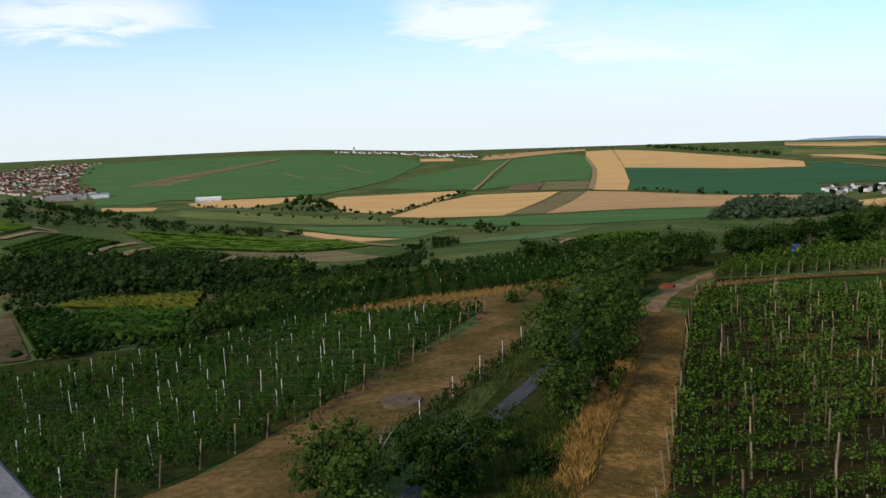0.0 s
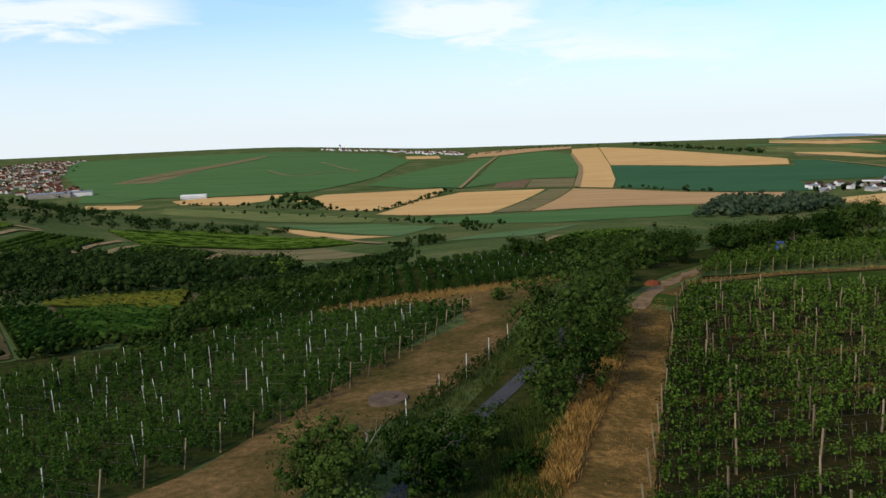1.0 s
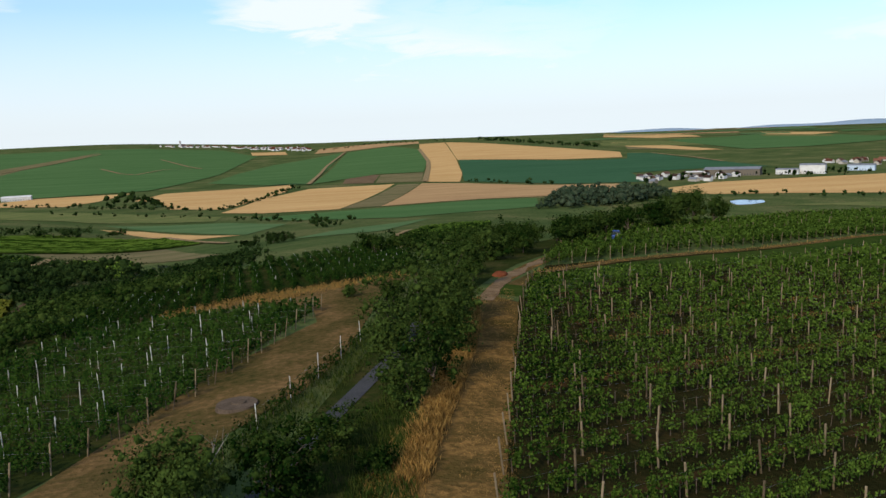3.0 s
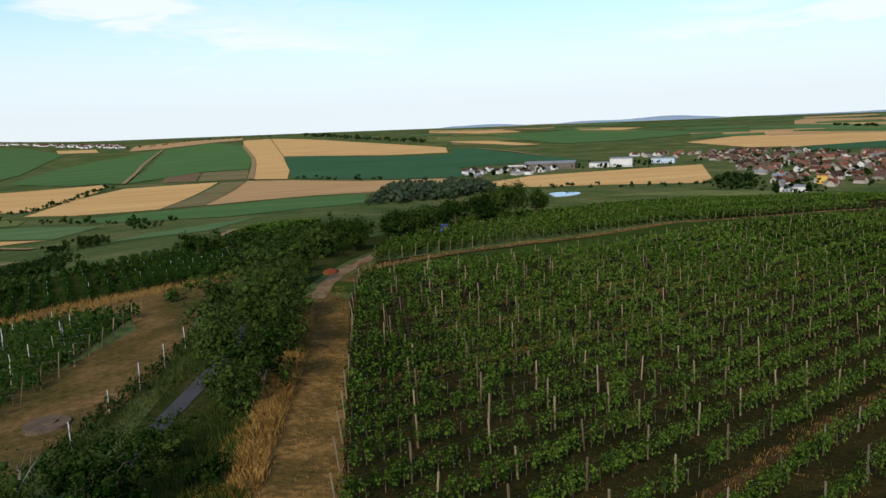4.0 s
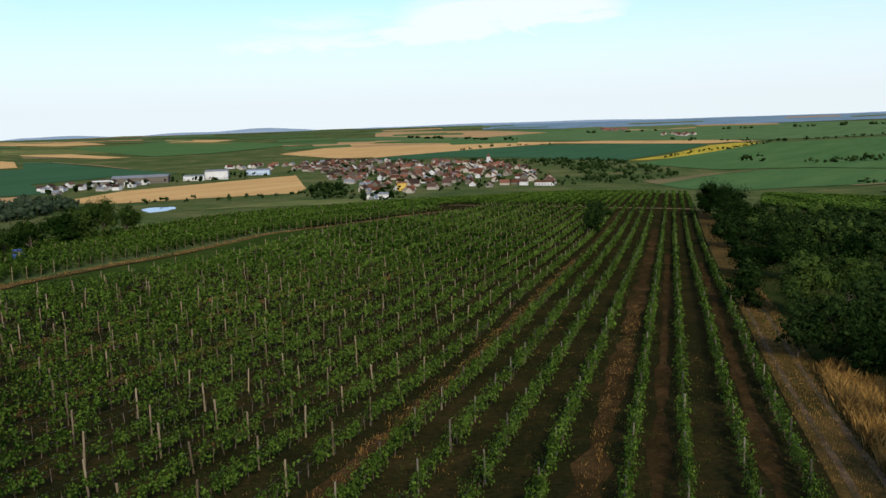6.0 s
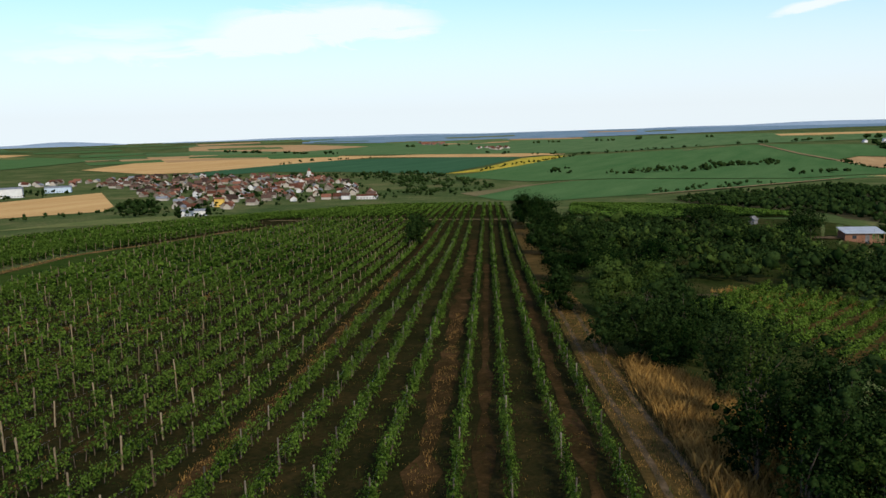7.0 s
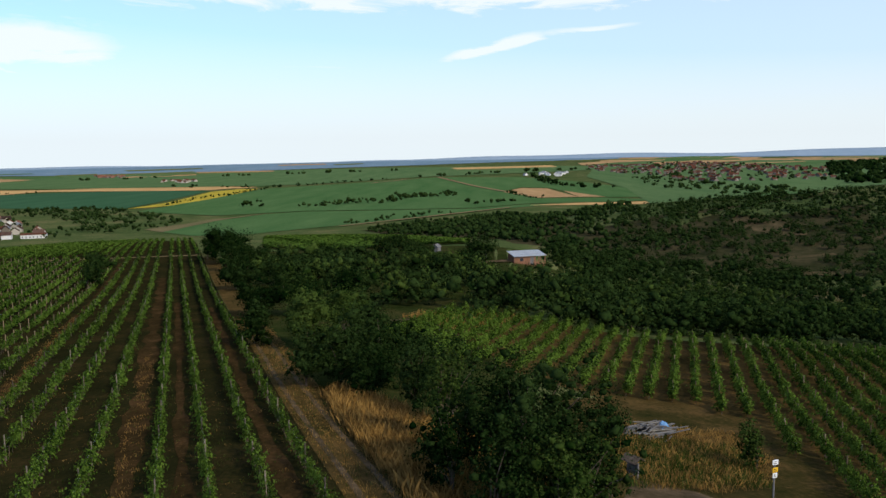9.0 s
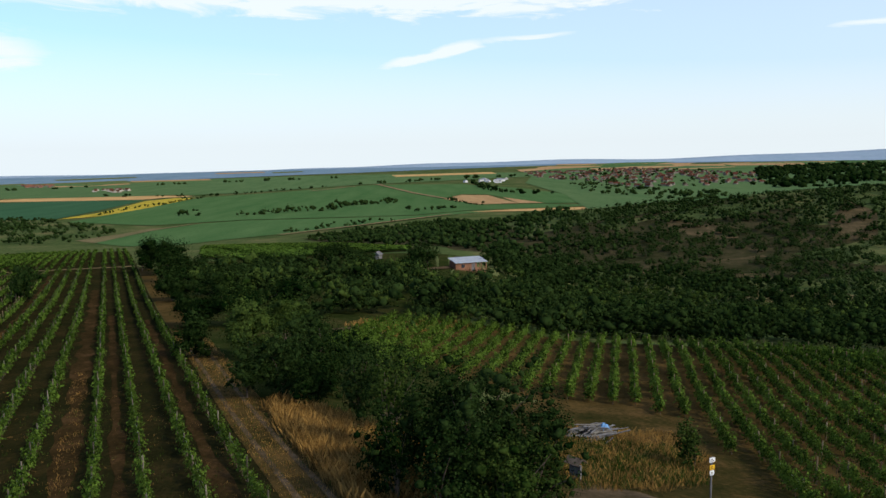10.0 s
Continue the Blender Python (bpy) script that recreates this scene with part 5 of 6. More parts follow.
woods("woods", "dark scrub on the ridge above the vineyards", scatter([(-257, 465), (-583, 1210), (-236, 572), (-170, 528), (-93, 536), (-86, 494), (-148, 459), (-194, 418), (-224, 404)], 330, TREE_RNG), 4.5, 6.0, M_LEAF_DARK, 120, 0.75, 5)
woods("hedge", "scrubby hedge on the valley side", line_spots([(-55, 172), (-48, 174), (-55, 222)], 4, TREE_RNG), 4.0, 4.5, M_LEAF_DARK, 110, 0.5, 6)
woods("hedge", "scrubby hedge on the valley side", line_spots([(-33, 126), (-25, 128), (-17, 129), (-9, 130), (-2, 130)], 3, TREE_RNG), 2.5, 3.5, M_LEAF, 110, 0.4, 7)
woods("woods", "grey-green plantation of young trees", scatter([(208, 612), (288, 781), (360, 790), (384, 750), (362, 682), (276, 626)], 420, TREE_RNG), 9, 9, M_LEAF_GREY, 80, 1.4, 8)
woods("hedge", "row of dark field trees between wheat fields", line_spots([(-320, 1036), (-235, 973), (-183, 916), (-114, 837), (-50, 772), (-13, 922), (32, 1102)], 13, TREE_RNG), 6, 7, M_LEAF_DARK, 60, 1.3, 9)
woods("woods", "clump of tall field trees", scatter([(-179, 913), (-167, 981), (-127, 939), (-110, 854), (-143, 836)], 24, TREE_RNG), 13, 11, M_LEAF_DARK, 120, 1.5, 10)
woods("hedge", "row of dark field trees below the maize", line_spots([(240, 1009), (272, 957), (334, 904)], 13, TREE_RNG), 6, 8, M_LEAF_DARK, 60, 1.4, 11)
woods("hedge", "hedge across the green valley fields", line_spots([(-37, 639), (7, 579), (26, 550), (26, 465), (49, 522)], 9, TREE_RNG), 5, 6, M_LEAF_DARK, 60, 0.9, 12)
woods("hedge", "row of small field trees in the meadow", line_spots([(-237, 876), (-145, 780), (-70, 693), (-5, 616)], 22, TREE_RNG), 4, 5, M_LEAF_DARK, 60, 0.9, 13)
woods("hedge", "dotted tree line over the hill", line_spots([(108, 2437), (218, 2514), (371, 2868), (475, 2605), (573, 2512)], 28, TREE_RNG), 6, 8, M_LEAF_DARK, 40, 2.0, 14)
woods("hedge", "dark wood along the hilltop", line_spots([(619, 2349), (678, 2031), (751, 1763)], 14, TREE_RNG), 9, 16, M_LEAF_DARK, 50, 3.0, 15)
woods("hedge", "trees beside the pond and wheat", line_spots([(408, 669), (448, 641), (478, 610), (507, 593), (541, 581)], 12, TREE_RNG), 6, 7, M_LEAF_DARK, 60, 1.1, 16)
woods("woods", "trees at the village edge", scatter([(593, 637), (650, 641), (544, 522), (548, 456), (520, 430), (499, 493), (523, 562)], 60, TREE_RNG), 8, 9, M_LEAF_DARK, 70, 1.3, 17)
woods("woods", "trees between the village houses", scatter([(975, 1044), (1008, 885), (1051, 713), (938, 573), (786, 438), (734, 415), (678, 460), (589, 490), (559, 521), (742, 773)], 210, TREE_RNG), 7, 7, M_LEAF_DARK, 60, 1.1, 25)
woods("woods", "trees between the factory halls", scatter([(428, 910), (554, 946), (658, 886), (808, 891), (743, 819), (589, 818), (487, 833), (403, 818)], 40, TREE_RNG), 8, 8, M_LEAF_DARK, 60, 1.2, 26)
woods("woods", "trees between the town houses", scatter([(-1256, 2293), (-1330, 2637), (-1182, 2816), (-755, 1701), (-594, 1449), (-603, 1311), (-853, 1550)], 110, TREE_RNG), 8, 9, M_LEAF_DARK, 50, 1.5, 27)
woods("hedge", "tree line along the wheat field", line_spots([(1359, 986), (1515, 1002), (1578, 947), (1622, 903)], 24, TREE_RNG, 2.7), 6, 9, M_LEAF_DARK, 50, 1.8, 200)
woods("hedge", "tree line across the plain", line_spots([(1757, 730), (1787, 614), (1738, 490)], 30, TREE_RNG, 3.6), 7, 12, M_LEAF_DARK, 50, 2.2, 201)
woods("hedge", "bushes along the sunflower field", line_spots([(1215, 486), (1365, 491), (1449, 476), (1581, 470)], 22, TREE_RNG, 2.4), 5, 8, M_LEAF_DARK, 50, 1.8, 202)
woods("hedge", "tree line over the green hill", line_spots([(1581, 470), (1751, 441), (1956, 320), (2084, 236)], 22, TREE_RNG, 3.0), 7, 10, M_LEAF_DARK, 50, 2.0, 203)
woods("hedge", "dark scrub on the hill beyond", line_spots([(1120, 258), (1186, 203), (1189, 143), (1327, 113), (1343, 50)], 9, TREE_RNG, 3.9), 8, 13, M_LEAF_DARK, 50, 1.8, 204)
woods("hedge", "dark scrub on the hill beyond", line_spots([(1350, 144), (1399, 71), (1371, 32)], 12, TREE_RNG, 3.3), 7, 11, M_LEAF_DARK, 50, 1.8, 205)
woods("hedge", "trees at the foot of the hill", line_spots([(1102, 26), (1128, -12), (1178, -59)], 14, TREE_RNG, 3.0), 7, 10, M_LEAF_DARK, 50, 1.6, 206)
woods("hedge", "tree line beside the brown field", line_spots([(1418, -43), (1261, -71), (1210, -92)], 16, TREE_RNG, 2.7), 6, 9, M_LEAF_DARK, 50, 1.8, 207)
woods("hedge", "tree line along the valley road", line_spots([(809, 144), (856, 115), (920, 66), (950, 35)], 9, TREE_RNG, 2.4), 6, 8, M_LEAF_DARK, 50, 1.2, 208)
woods("hedge", "hedge on the far slope", line_spots([(2074, -130), (1706, -151), (1548, -187), (1487, -254)], 16, TREE_RNG, 4.2), 9, 14, M_LEAF_DARK, 50, 2.2, 209)
woods("hedge", "trees in a field corner", line_spots([(1142, 349), (1166, 343), (1151, 317)], 9, TREE_RNG, 3.3), 9, 11, M_LEAF_DARK, 50, 1.8, 210)
woods("hedge", "hazy tree belt on the plain", line_spots([(1986, 1680), (1882, 1415), (1793, 1122)], 40, TREE_RNG, 6.6), 7, 22, M_LEAF_DARK, 50, 3.5, 211)
woods("hedge", "hazy tree belt on the plain", line_spots([(2471, 848), (2594, 613), (2733, 291)], 60, TREE_RNG, 7.2), 7, 24, M_LEAF_DARK, 50, 3.5, 212)
woods("hedge", "hazy tree belt on the plain", line_spots([(2262, 1219), (2327, 1097), (2436, 990)], 50, TREE_RNG, 6.6), 7, 22, M_LEAF_DARK, 50, 3.5, 213)
woods("hedge", "hazy tree belt on the plain", line_spots([(2161, 170), (2378, -55), (2506, -348)], 40, TREE_RNG, 6.6), 8, 22, M_LEAF_DARK, 50, 3.0, 214)
woods("woods", "scrub and trees between the vineyards and the village", scatter([(972, 543), (1045, 504), (1027, 436), (894, 337), (819, 335), (763, 363), (736, 387), (727, 408), (866, 440)], 130, TREE_RNG), 6, 8, M_LEAF_DARK, 55, 1.4, 230)
woods("woods", "scrub and trees behind the village", scatter([(1057, 759), (1095, 688), (1137, 557), (1079, 476), (1015, 481), (998, 601), (983, 680)], 110, TREE_RNG), 6, 9, M_LEAF_DARK, 55, 1.5, 231)
woods("woods", "wooded slopes before the distant town", scatter([(1860, -336), (1963, -467), (1585, -445), (1349, -525), (568, -213), (1316, -380), (1435, -321)], 130, TREE_RNG), 8, 13, M_LEAF_DARK, 50, 2.0, 240)
woods("woods", "dark forest beyond the town", scatter([(2533, -1076), (2738, -1380), (2675, -1575), (1563, -922), (1447, -731), (1459, -652), (1773, -753)], 420, TREE_RNG), 11, 24, M_LEAF_DARK, 50, 3.2, 241)
woods("woods", "trees between the roofs of the distant town", scatter([(3017, -395), (2919, -799), (2231, -948), (1560, -652), (1658, -454), (2045, -370)], 150, TREE_RNG), 8, 13, M_LEAF_DARK, 50, 2.4, 242)
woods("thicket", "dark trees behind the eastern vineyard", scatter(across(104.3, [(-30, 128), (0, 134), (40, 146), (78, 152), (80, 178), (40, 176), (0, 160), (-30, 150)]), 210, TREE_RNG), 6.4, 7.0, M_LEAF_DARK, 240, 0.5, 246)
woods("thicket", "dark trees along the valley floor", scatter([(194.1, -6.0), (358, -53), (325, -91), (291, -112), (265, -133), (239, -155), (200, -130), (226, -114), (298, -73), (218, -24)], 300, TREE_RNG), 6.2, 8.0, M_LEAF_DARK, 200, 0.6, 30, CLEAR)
woods("thicket", "lighter green bushes among the thicket", scatter([(210.6, 62.7), (218.3, 36.2), (189.1, 20.5), (189.0, -1.0), (204, -16), (215, -24), (298, -73), (225, -113), (202, -131), (151, -98), (166, -84), (125, -22), (115.3, 0.0), (114.5, 12.6), (131.4, 28.1), (161.7, 44.6)], 150, TREE_RNG), 5.8, 7.0, M_LEAF, 210, 0.55, 31, CLEAR)
woods("woods", "low scrub and weeds over the valley slope", scatter([(-44, 76), (-42, 78), (-37, 86), (-29, 88), (-37, 118), (-42, 152), (-27, 168), (-9, 149), (-9, 135), (-20, 124), (-24, 95), (-28, 84), (-35, 81), (-44, 76)], 420, TREE_RNG), 1.5, 3.0, M_LEAF, 50, 0.4, 32)
woods("woods", "low scrub between the hillside vineyards", scatter([(-109, 192), (-59, 178), (-34, 208), (-18, 264), (-4, 240), (-10, 160), (-27, 150), (-40, 145), (-53, 175), (-74, 179), (-80, 162), (-91, 160)], 260, TREE_RNG), 1.8, 3.6, M_LEAF_DARK, 50, 0.5, 33)
woods("woods", "low shrubs and young trees beside the path bend", scatter([(12, 99), (22, 92), (34, 112), (46, 140), (60, 152), (34, 186), (27, 182), (20, 108)], 150, TREE_RNG), 2.2, 3.2, M_LEAF, 90, 0.4, 77)


# ---- buildings ----
M_ROOFRED = mat("clay_tiles", (0.085, 0.034, 0.022), (0.2, 0.088, 0.056), size=4, fine=0.5, per_thing=0.7)
M_ROOFBROWN = mat("brown_tiles", (0.04, 0.026, 0.021), (0.11, 0.066, 0.05), size=4, fine=0.5, per_thing=0.7)
M_ROOFGREY = mat("grey_sheet_roof", (0.13, 0.14, 0.16), (0.25, 0.26, 0.28), size=6, fine=0.6, rough=0.6)
M_PLASTER = mat("cream_plaster", (0.14, 0.12, 0.095), (0.4, 0.36, 0.3), size=5, fine=0.5, per_thing=0.8)
M_WHITEWALL = mat("white_plaster", (0.48, 0.47, 0.45), (0.7, 0.69, 0.67), size=5, fine=0.5)
M_BLUEWALL = mat("pale_blue_cladding", (0.36, 0.45, 0.56), (0.50, 0.58, 0.67), size=5, fine=0.5)
M_YELLOWWALL = mat("ochre_plaster", (0.56, 0.36, 0.08), (0.68, 0.46, 0.12), size=5, fine=0.5)
M_PANE = mat("dark_window_glass", (0.020, 0.024, 0.030), (0.045, 0.052, 0.060), size=2, fine=0.4, rough=0.15, bump=0, coat=0.4)
M_WATER = mat("pond_water", (0.05, 0.07, 0.085), (0.08, 0.10, 0.12), size=12, fine=1.2, rough=0.08, bump=0.03, coat=0.5)


def box(bm, x0, x1, y0, y1, z0, z1):
    bmesh.ops.create_cube(bm, size=1, matrix=Matrix.Translation(((x0 + x1) / 2, (y0 + y1) / 2, (z0 + z1) / 2)) @ Matrix.Diagonal((x1 - x0, y1 - y0, z1 - z0, 1)))


def gable(bm, x0, x1, y0, y1, z, rise, thick=0.25):
    """A pitched roof with the ridge along x, thick slabs and open eaves."""
    m = (y0 + y1) / 2
    for a, b in ((y0, m), (m, y1)):
        za, zb = (z, z + rise) if a == y0 else (z + rise, z)
        vs = [bm.verts.new(c) for c in ((x0, a, za), (x1, a, za), (x1, b, zb), (x0, b, zb), (x0, a, za + thick), (x1, a, za + thick), (x1, b, zb + thick), (x0, b, zb + thick))]
        for q in ((3, 2, 1, 0), (4, 5, 6, 7), (0, 1, 5, 4), (1, 2, 6, 5), (2, 3, 7, 6), (3, 0, 4, 7)):
            bm.faces.new([vs[i] for i in q])


def gable_walls(bm, w, d, h, rise):
    vs = [bm.verts.new(c) for c in ((-w, -d, -1), (w, -d, -1), (w, d, -1), (-w, d, -1), (-w, -d, h), (w, -d, h), (w, d, h), (-w, d, h), (-w, 0, h + rise), (w, 0, h + rise))]
    for q in ((0, 1, 5, 4), (2, 3, 7, 6), (1, 2, 6, 9, 5), (3, 0, 4, 8, 7), (4, 5, 9, 8), (6, 7, 8, 9)):
        bm.faces.new([vs[i] for i in q])


def house(label, w, d, h, rise, roof, wall, chimney=True, group="houses of the village", windows=False):
    ob = thing("house", label, "house", group)
    bm = bmesh.new()
    gable_walls(bm, w / 2, d / 2, h, rise)
    part("wall", bm, wall, ob)
    bm = bmesh.new()
    gable(bm, -w / 2 - 0.4, w / 2 + 0.4, -d / 2 - 0.5, d / 2 + 0.5, h - rise * 0.5 / (d / 2) + 0.04, rise * (1 + 0.5 / (d / 2)))
    roof_ob = part("roof", bm, roof, ob)
    if chimney:
        bm = bmesh.new()
        box(bm, w * 0.18, w * 0.18 + 0.7, 0.3, 0.9, h + rise * 0.6, h + rise + 0.9)
        part("chimney", bm, M_ROOFBROWN, roof_ob)
    for side in (-1, 1) if windows else ():
        for k in range(int(w // 3.2)):
            x = -w / 2 + 1.6 + k * 3.2
            bm = bmesh.new()
            box(bm, x - 0.55, x + 0.55, side * d / 2 - 0.03, side * d / 2 + 0.03, 1.0, 2.4)
            part("window", bm, M_PANE, ob)
    return ob


HOUSES = [house("village house with " + words, w, d, h, rise, roof, wall) for words, w, d, h, rise, roof, wall in (
    ("red tiles and cream walls", 10, 7, 3.0, 2.7, M_ROOFRED, M_PLASTER), ("red tiles and white walls", 11, 7, 2.9, 2.5, M_ROOFRED, M_WHITEWALL),
    ("brown tiles and cream walls", 10, 7.5, 3.6, 2.8, M_ROOFBROWN, M_PLASTER), ("brown tiles and white walls", 8.5, 7, 4.4, 2.3, M_ROOFBROWN, M_WHITEWALL),
    ("a grey roof and cream walls", 12, 7, 2.9, 1.8, M_ROOFGREY, M_PLASTER))]
USED = set()
TOWN_RNG = np.random.default_rng(4)


def settle(name, label, corners, count):
    for x, y in scatter(corners, count, TOWN_RNG, 9.0 if name == "village" else 15):
        pick = TOWN_RNG.choice(5, p=(0.40, 0.09, 0.33, 0.05, 0.13)) if name != "factory" else TOWN_RNG.choice((3, 4))
        turn = 24 + (90 if TOWN_RNG.random() < 0.35 else 0) + TOWN_RNG.normal() * 8
        m = pose(x, y, ground_z(x, y) - 0.1, 0, 0, turn)
        if pick not in USED:
            USED.add(pick)
            HOUSES[pick].matrix_basis = m
        else:
            copy_thing(HOUSES[pick], m)


def hall(label, x, y, w, d, h, roof, wall):
    ob = house(label, w, d, h, min(2.2, d * 0.12), roof, wall, chimney=False, group="halls and large buildings", windows=True)
    ob.name = "hall"
    turn = 90 - math.degrees(math.atan2(y, x)) + 8
    ob.matrix_basis = pose(x, y, ground_z(x, y) - 0.2, 0, 0, -turn)
    return ob


def church(x, y, h):
    ob = thing("church", "white church tower with a red tiled cap", "church")
    bm = bmesh.new()
    box(bm, -2.6, 2.6, -2.6, 2.6, -1, h * 0.72)
    tower = part("tower", bm, M_WHITEWALL, ob)
    bm = bmesh.new()
    bmesh.ops.create_cone(bm, cap_ends=True, segments=4, radius1=4.2, radius2=0.2, depth=h * 0.30, matrix=Matrix.Translation((0, 0, h * 0.86)) @ Matrix.Rotation(radians(45), 4, "Z"))
    part("spire", bm, M_ROOFRED, ob)
    bm = bmesh.new()
    gable_walls(bm, 9, 4.5, 6.5, 4)
    nave = part("nave", bm, M_WHITEWALL, ob)
    nave.location = (11, 0, 0)
    bm = bmesh.new()
    gable(bm, 2.0, 20.5, -5, 5, 6.1, 4.5)
    part("roof", bm, M_ROOFRED, ob)
    for k in range(4):
        bm = bmesh.new()
        box(bm, -0.5, 0.5, -2.66, -2.54, h * 0.5, h * 0.6)
        wob = part("window", bm, M_PANE, tower)
        wob.rotation_euler = (0, 0, k * math.pi / 2)
    ob.matrix_basis = pose(x, y, ground_z(x, y) - 0.2, 0, 0, 30)
    return ob


def pond(corners):
    level = min(ground_z(*c) for c in corners) + 0.9
    bm = bmesh.new()
    pts = []
    for i, c in enumerate(corners):
        a, b, p = Vector(corners[i - 1]), Vector(c), Vector(corners[(i + 1) % len(corners)])
        pts += [a.lerp(b, 0.75) * 0.5 + b * 0.5, b * 0.86 + (a + p) * 0.07, b * 0.5 + b.lerp(p, 0.25) * 0.5]
    mid = sum(pts, Vector((0, 0))) / len(pts)
    bm.faces.new([bm.verts.new((*(mid + (p - mid) * 0.72), level)) for p in pts])
    tagged(part("pond", bm, M_WATER), "small pale pond below the wheat field", "pond", kind="structure")


def far_town(name, corners, count):
    """A town kilometres off: many tiny gabled blocks in one mesh."""
    walls, roofs = bmesh.new(), bmesh.new()
    for x, y in scatter(corners, count, TOWN_RNG):
        w, d, h = TOWN_RNG.uniform(8, 16), TOWN_RNG.uniform(7, 10), TOWN_RNG.uniform(2.6, 4.5)
        m = pose(x, y, ground_z(x, y), 0, 0, TOWN_RNG.uniform(0, 180))
        for bm, call in ((walls, 0), (roofs, 1)):
            k = len(bm.verts)
            if call:
                gable(bm, -w / 2, w / 2, -d / 2, d / 2, h + 0.05, 3.2)
            else:
                gable_walls(bm, w / 2, d / 2, h, 3.2)
            bm.verts.ensure_lookup_table()
            for v in bm.verts[k:]:
                v.co = m @ v.co
    ob = tagged(part("distant_town", walls, M_WHITEWALL if name in ("hilltop village", "white halls") else M_PLASTER), "hazy distant town of pale walls", "town", kind="stuff")
    part("roof", roofs, M_ROOFGREY if name == "white halls" else M_ROOFRED, ob)["kind"] = "stuff"

# ---- the village, the works and the towns ----
settle("village", "small tiled-roof village house", [(950, 1015), (1013, 969), (1020, 897), (1051, 713), (938, 573), (785, 441), (744, 427), (689, 468), (668, 509), (604, 502), (567, 529), (634, 607), (684, 684), (756, 788)], 255)
settle("village", "small tiled-roof village house", [(792, 1065), (864, 1037), (963, 1031), (785, 824), (824, 921), (798, 985)], 26)
settle("factory", "small works building with a pale roof", [(436, 926), (497, 944), (565, 964), (626, 948), (597, 904), (496, 847), (420, 839)], 26)
hall("grey-roofed long factory hall", 570, 915, 67, 27, 8, M_ROOFGREY, M_PLASTER)
hall("tall white office block of the works", 653, 872, 29, 12, 11, M_ROOFGREY, M_WHITEWALL)
hall("pale blue factory hall", 728, 879, 31, 12, 7, M_ROOFGREY, M_BLUEWALL)
hall("low white factory hall", 626, 884, 26, 10, 6, M_ROOFGREY, M_WHITEWALL)
hall("low white shed at the field edge", 446, 895, 23, 9, 5, M_ROOFGREY, M_WHITEWALL)
hall("pale-roofed works shed in the valley", 519, 920, 21, 8, 6, M_WHITEWALL, M_PLASTER)
hall("long grey-roofed farm hall with white walls", 542, 490, 23, 9, 5, M_ROOFGREY, M_WHITEWALL)
hall("long low white farmhouse with red roof", 736, 426, 22, 9, 4, M_ROOFRED, M_WHITEWALL)
hall("yellow village house with red roof", 624, 530, 9, 8, 8, M_ROOFRED, M_YELLOWWALL)
hall("long white greenhouse hall", -341, 1174, 36, 15, 5, M_WHITEWALL, M_WHITEWALL)
hall("grey flat industrial hall of the town", -634, 1358, 64, 26, 7, M_ROOFGREY, M_PLASTER)
hall("grey flat industrial hall of the town", -598, 1374, 53, 21, 7, M_ROOFGREY, M_WHITEWALL)
hall("long white town building", -1002, 2136, 47, 19, 6, M_ROOFGREY, M_WHITEWALL)
church(1006, 681, 17)
church(-345, 3283, 26)
church(-1040, 2090, 22)
pond([(379, 626), (397, 632), (416, 611), (405, 591), (382, 581), (364, 586)])
far_town("left town", [(-1256, 2293), (-1330, 2637), (-1182, 2816), (-1088, 2463), (-770, 1707), (-608, 1458), (-603, 1311), (-853, 1550)], 300)
far_town("hilltop village", [(-435, 3322), (-181, 3366), (112, 2983), (129, 2504), (45, 2732), (-173, 3214), (-396, 3195)], 90)
far_town("white halls", [(2303, -121), (2323, -257), (2065, -235), (2080, -116)], 16)
far_town("right town", [(2883, -378), (2864, -620), (3064, -838), (2550, -881), (2149, -913), (1627, -704), (1621, -572), (1664, -444), (2005, -420), (2331, -338)], 330)
far_town("plain towns", [(2697, 1327), (2730, 1242), (2477, 1127), (2443, 1193)], 30)
far_town("plain towns", [(2155, 877), (2204, 791), (2017, 740), (1999, 806)], 22)


# ---- small buildings and things near the lookout ----
M_BOARD = mat("reddish_boards", (0.16, 0.075, 0.045), (0.30, 0.155, 0.095), size=1.5, fine=0.12, stretch=(0, 1, 1), bump=0.4)
M_TIN = mat("pale_tin_roof", (0.30, 0.32, 0.34), (0.46, 0.48, 0.50), size=2, fine=0.2, rough=0.5, coat=0.3)
M_GREYWOOD = mat("silvered_wood", (0.085, 0.08, 0.078), (0.20, 0.195, 0.195), size=0.7, fine=0.05, bump=0.5)
M_SIGNWHITE = mat("white_enamel", (0.70, 0.70, 0.70), (0.80, 0.80, 0.80), size=0.3, fine=0.05, bump=0)
M_SIGNYELLOW = mat("yellow_enamel", (0.62, 0.34, 0.02), (0.72, 0.42, 0.03), size=0.3, fine=0.05, bump=0)
M_INK = mat("dark_print", (0.02, 0.02, 0.02), (0.04, 0.04, 0.04), size=0.3, fine=0.05, bump=0)
M_BLUE = mat("blue_paint", (0.015, 0.045, 0.19), (0.03, 0.07, 0.26), size=0.6, fine=0.1, rough=0.35, bump=0, coat=0.4)
M_TYRE = mat("tyre_rubber", (0.012, 0.012, 0.013), (0.03, 0.03, 0.03), size=0.3, fine=0.05)
M_TARP = mat("blue_tarpaulin", (0.10, 0.22, 0.42), (0.18, 0.34, 0.55), size=0.6, fine=0.1, rough=0.5)
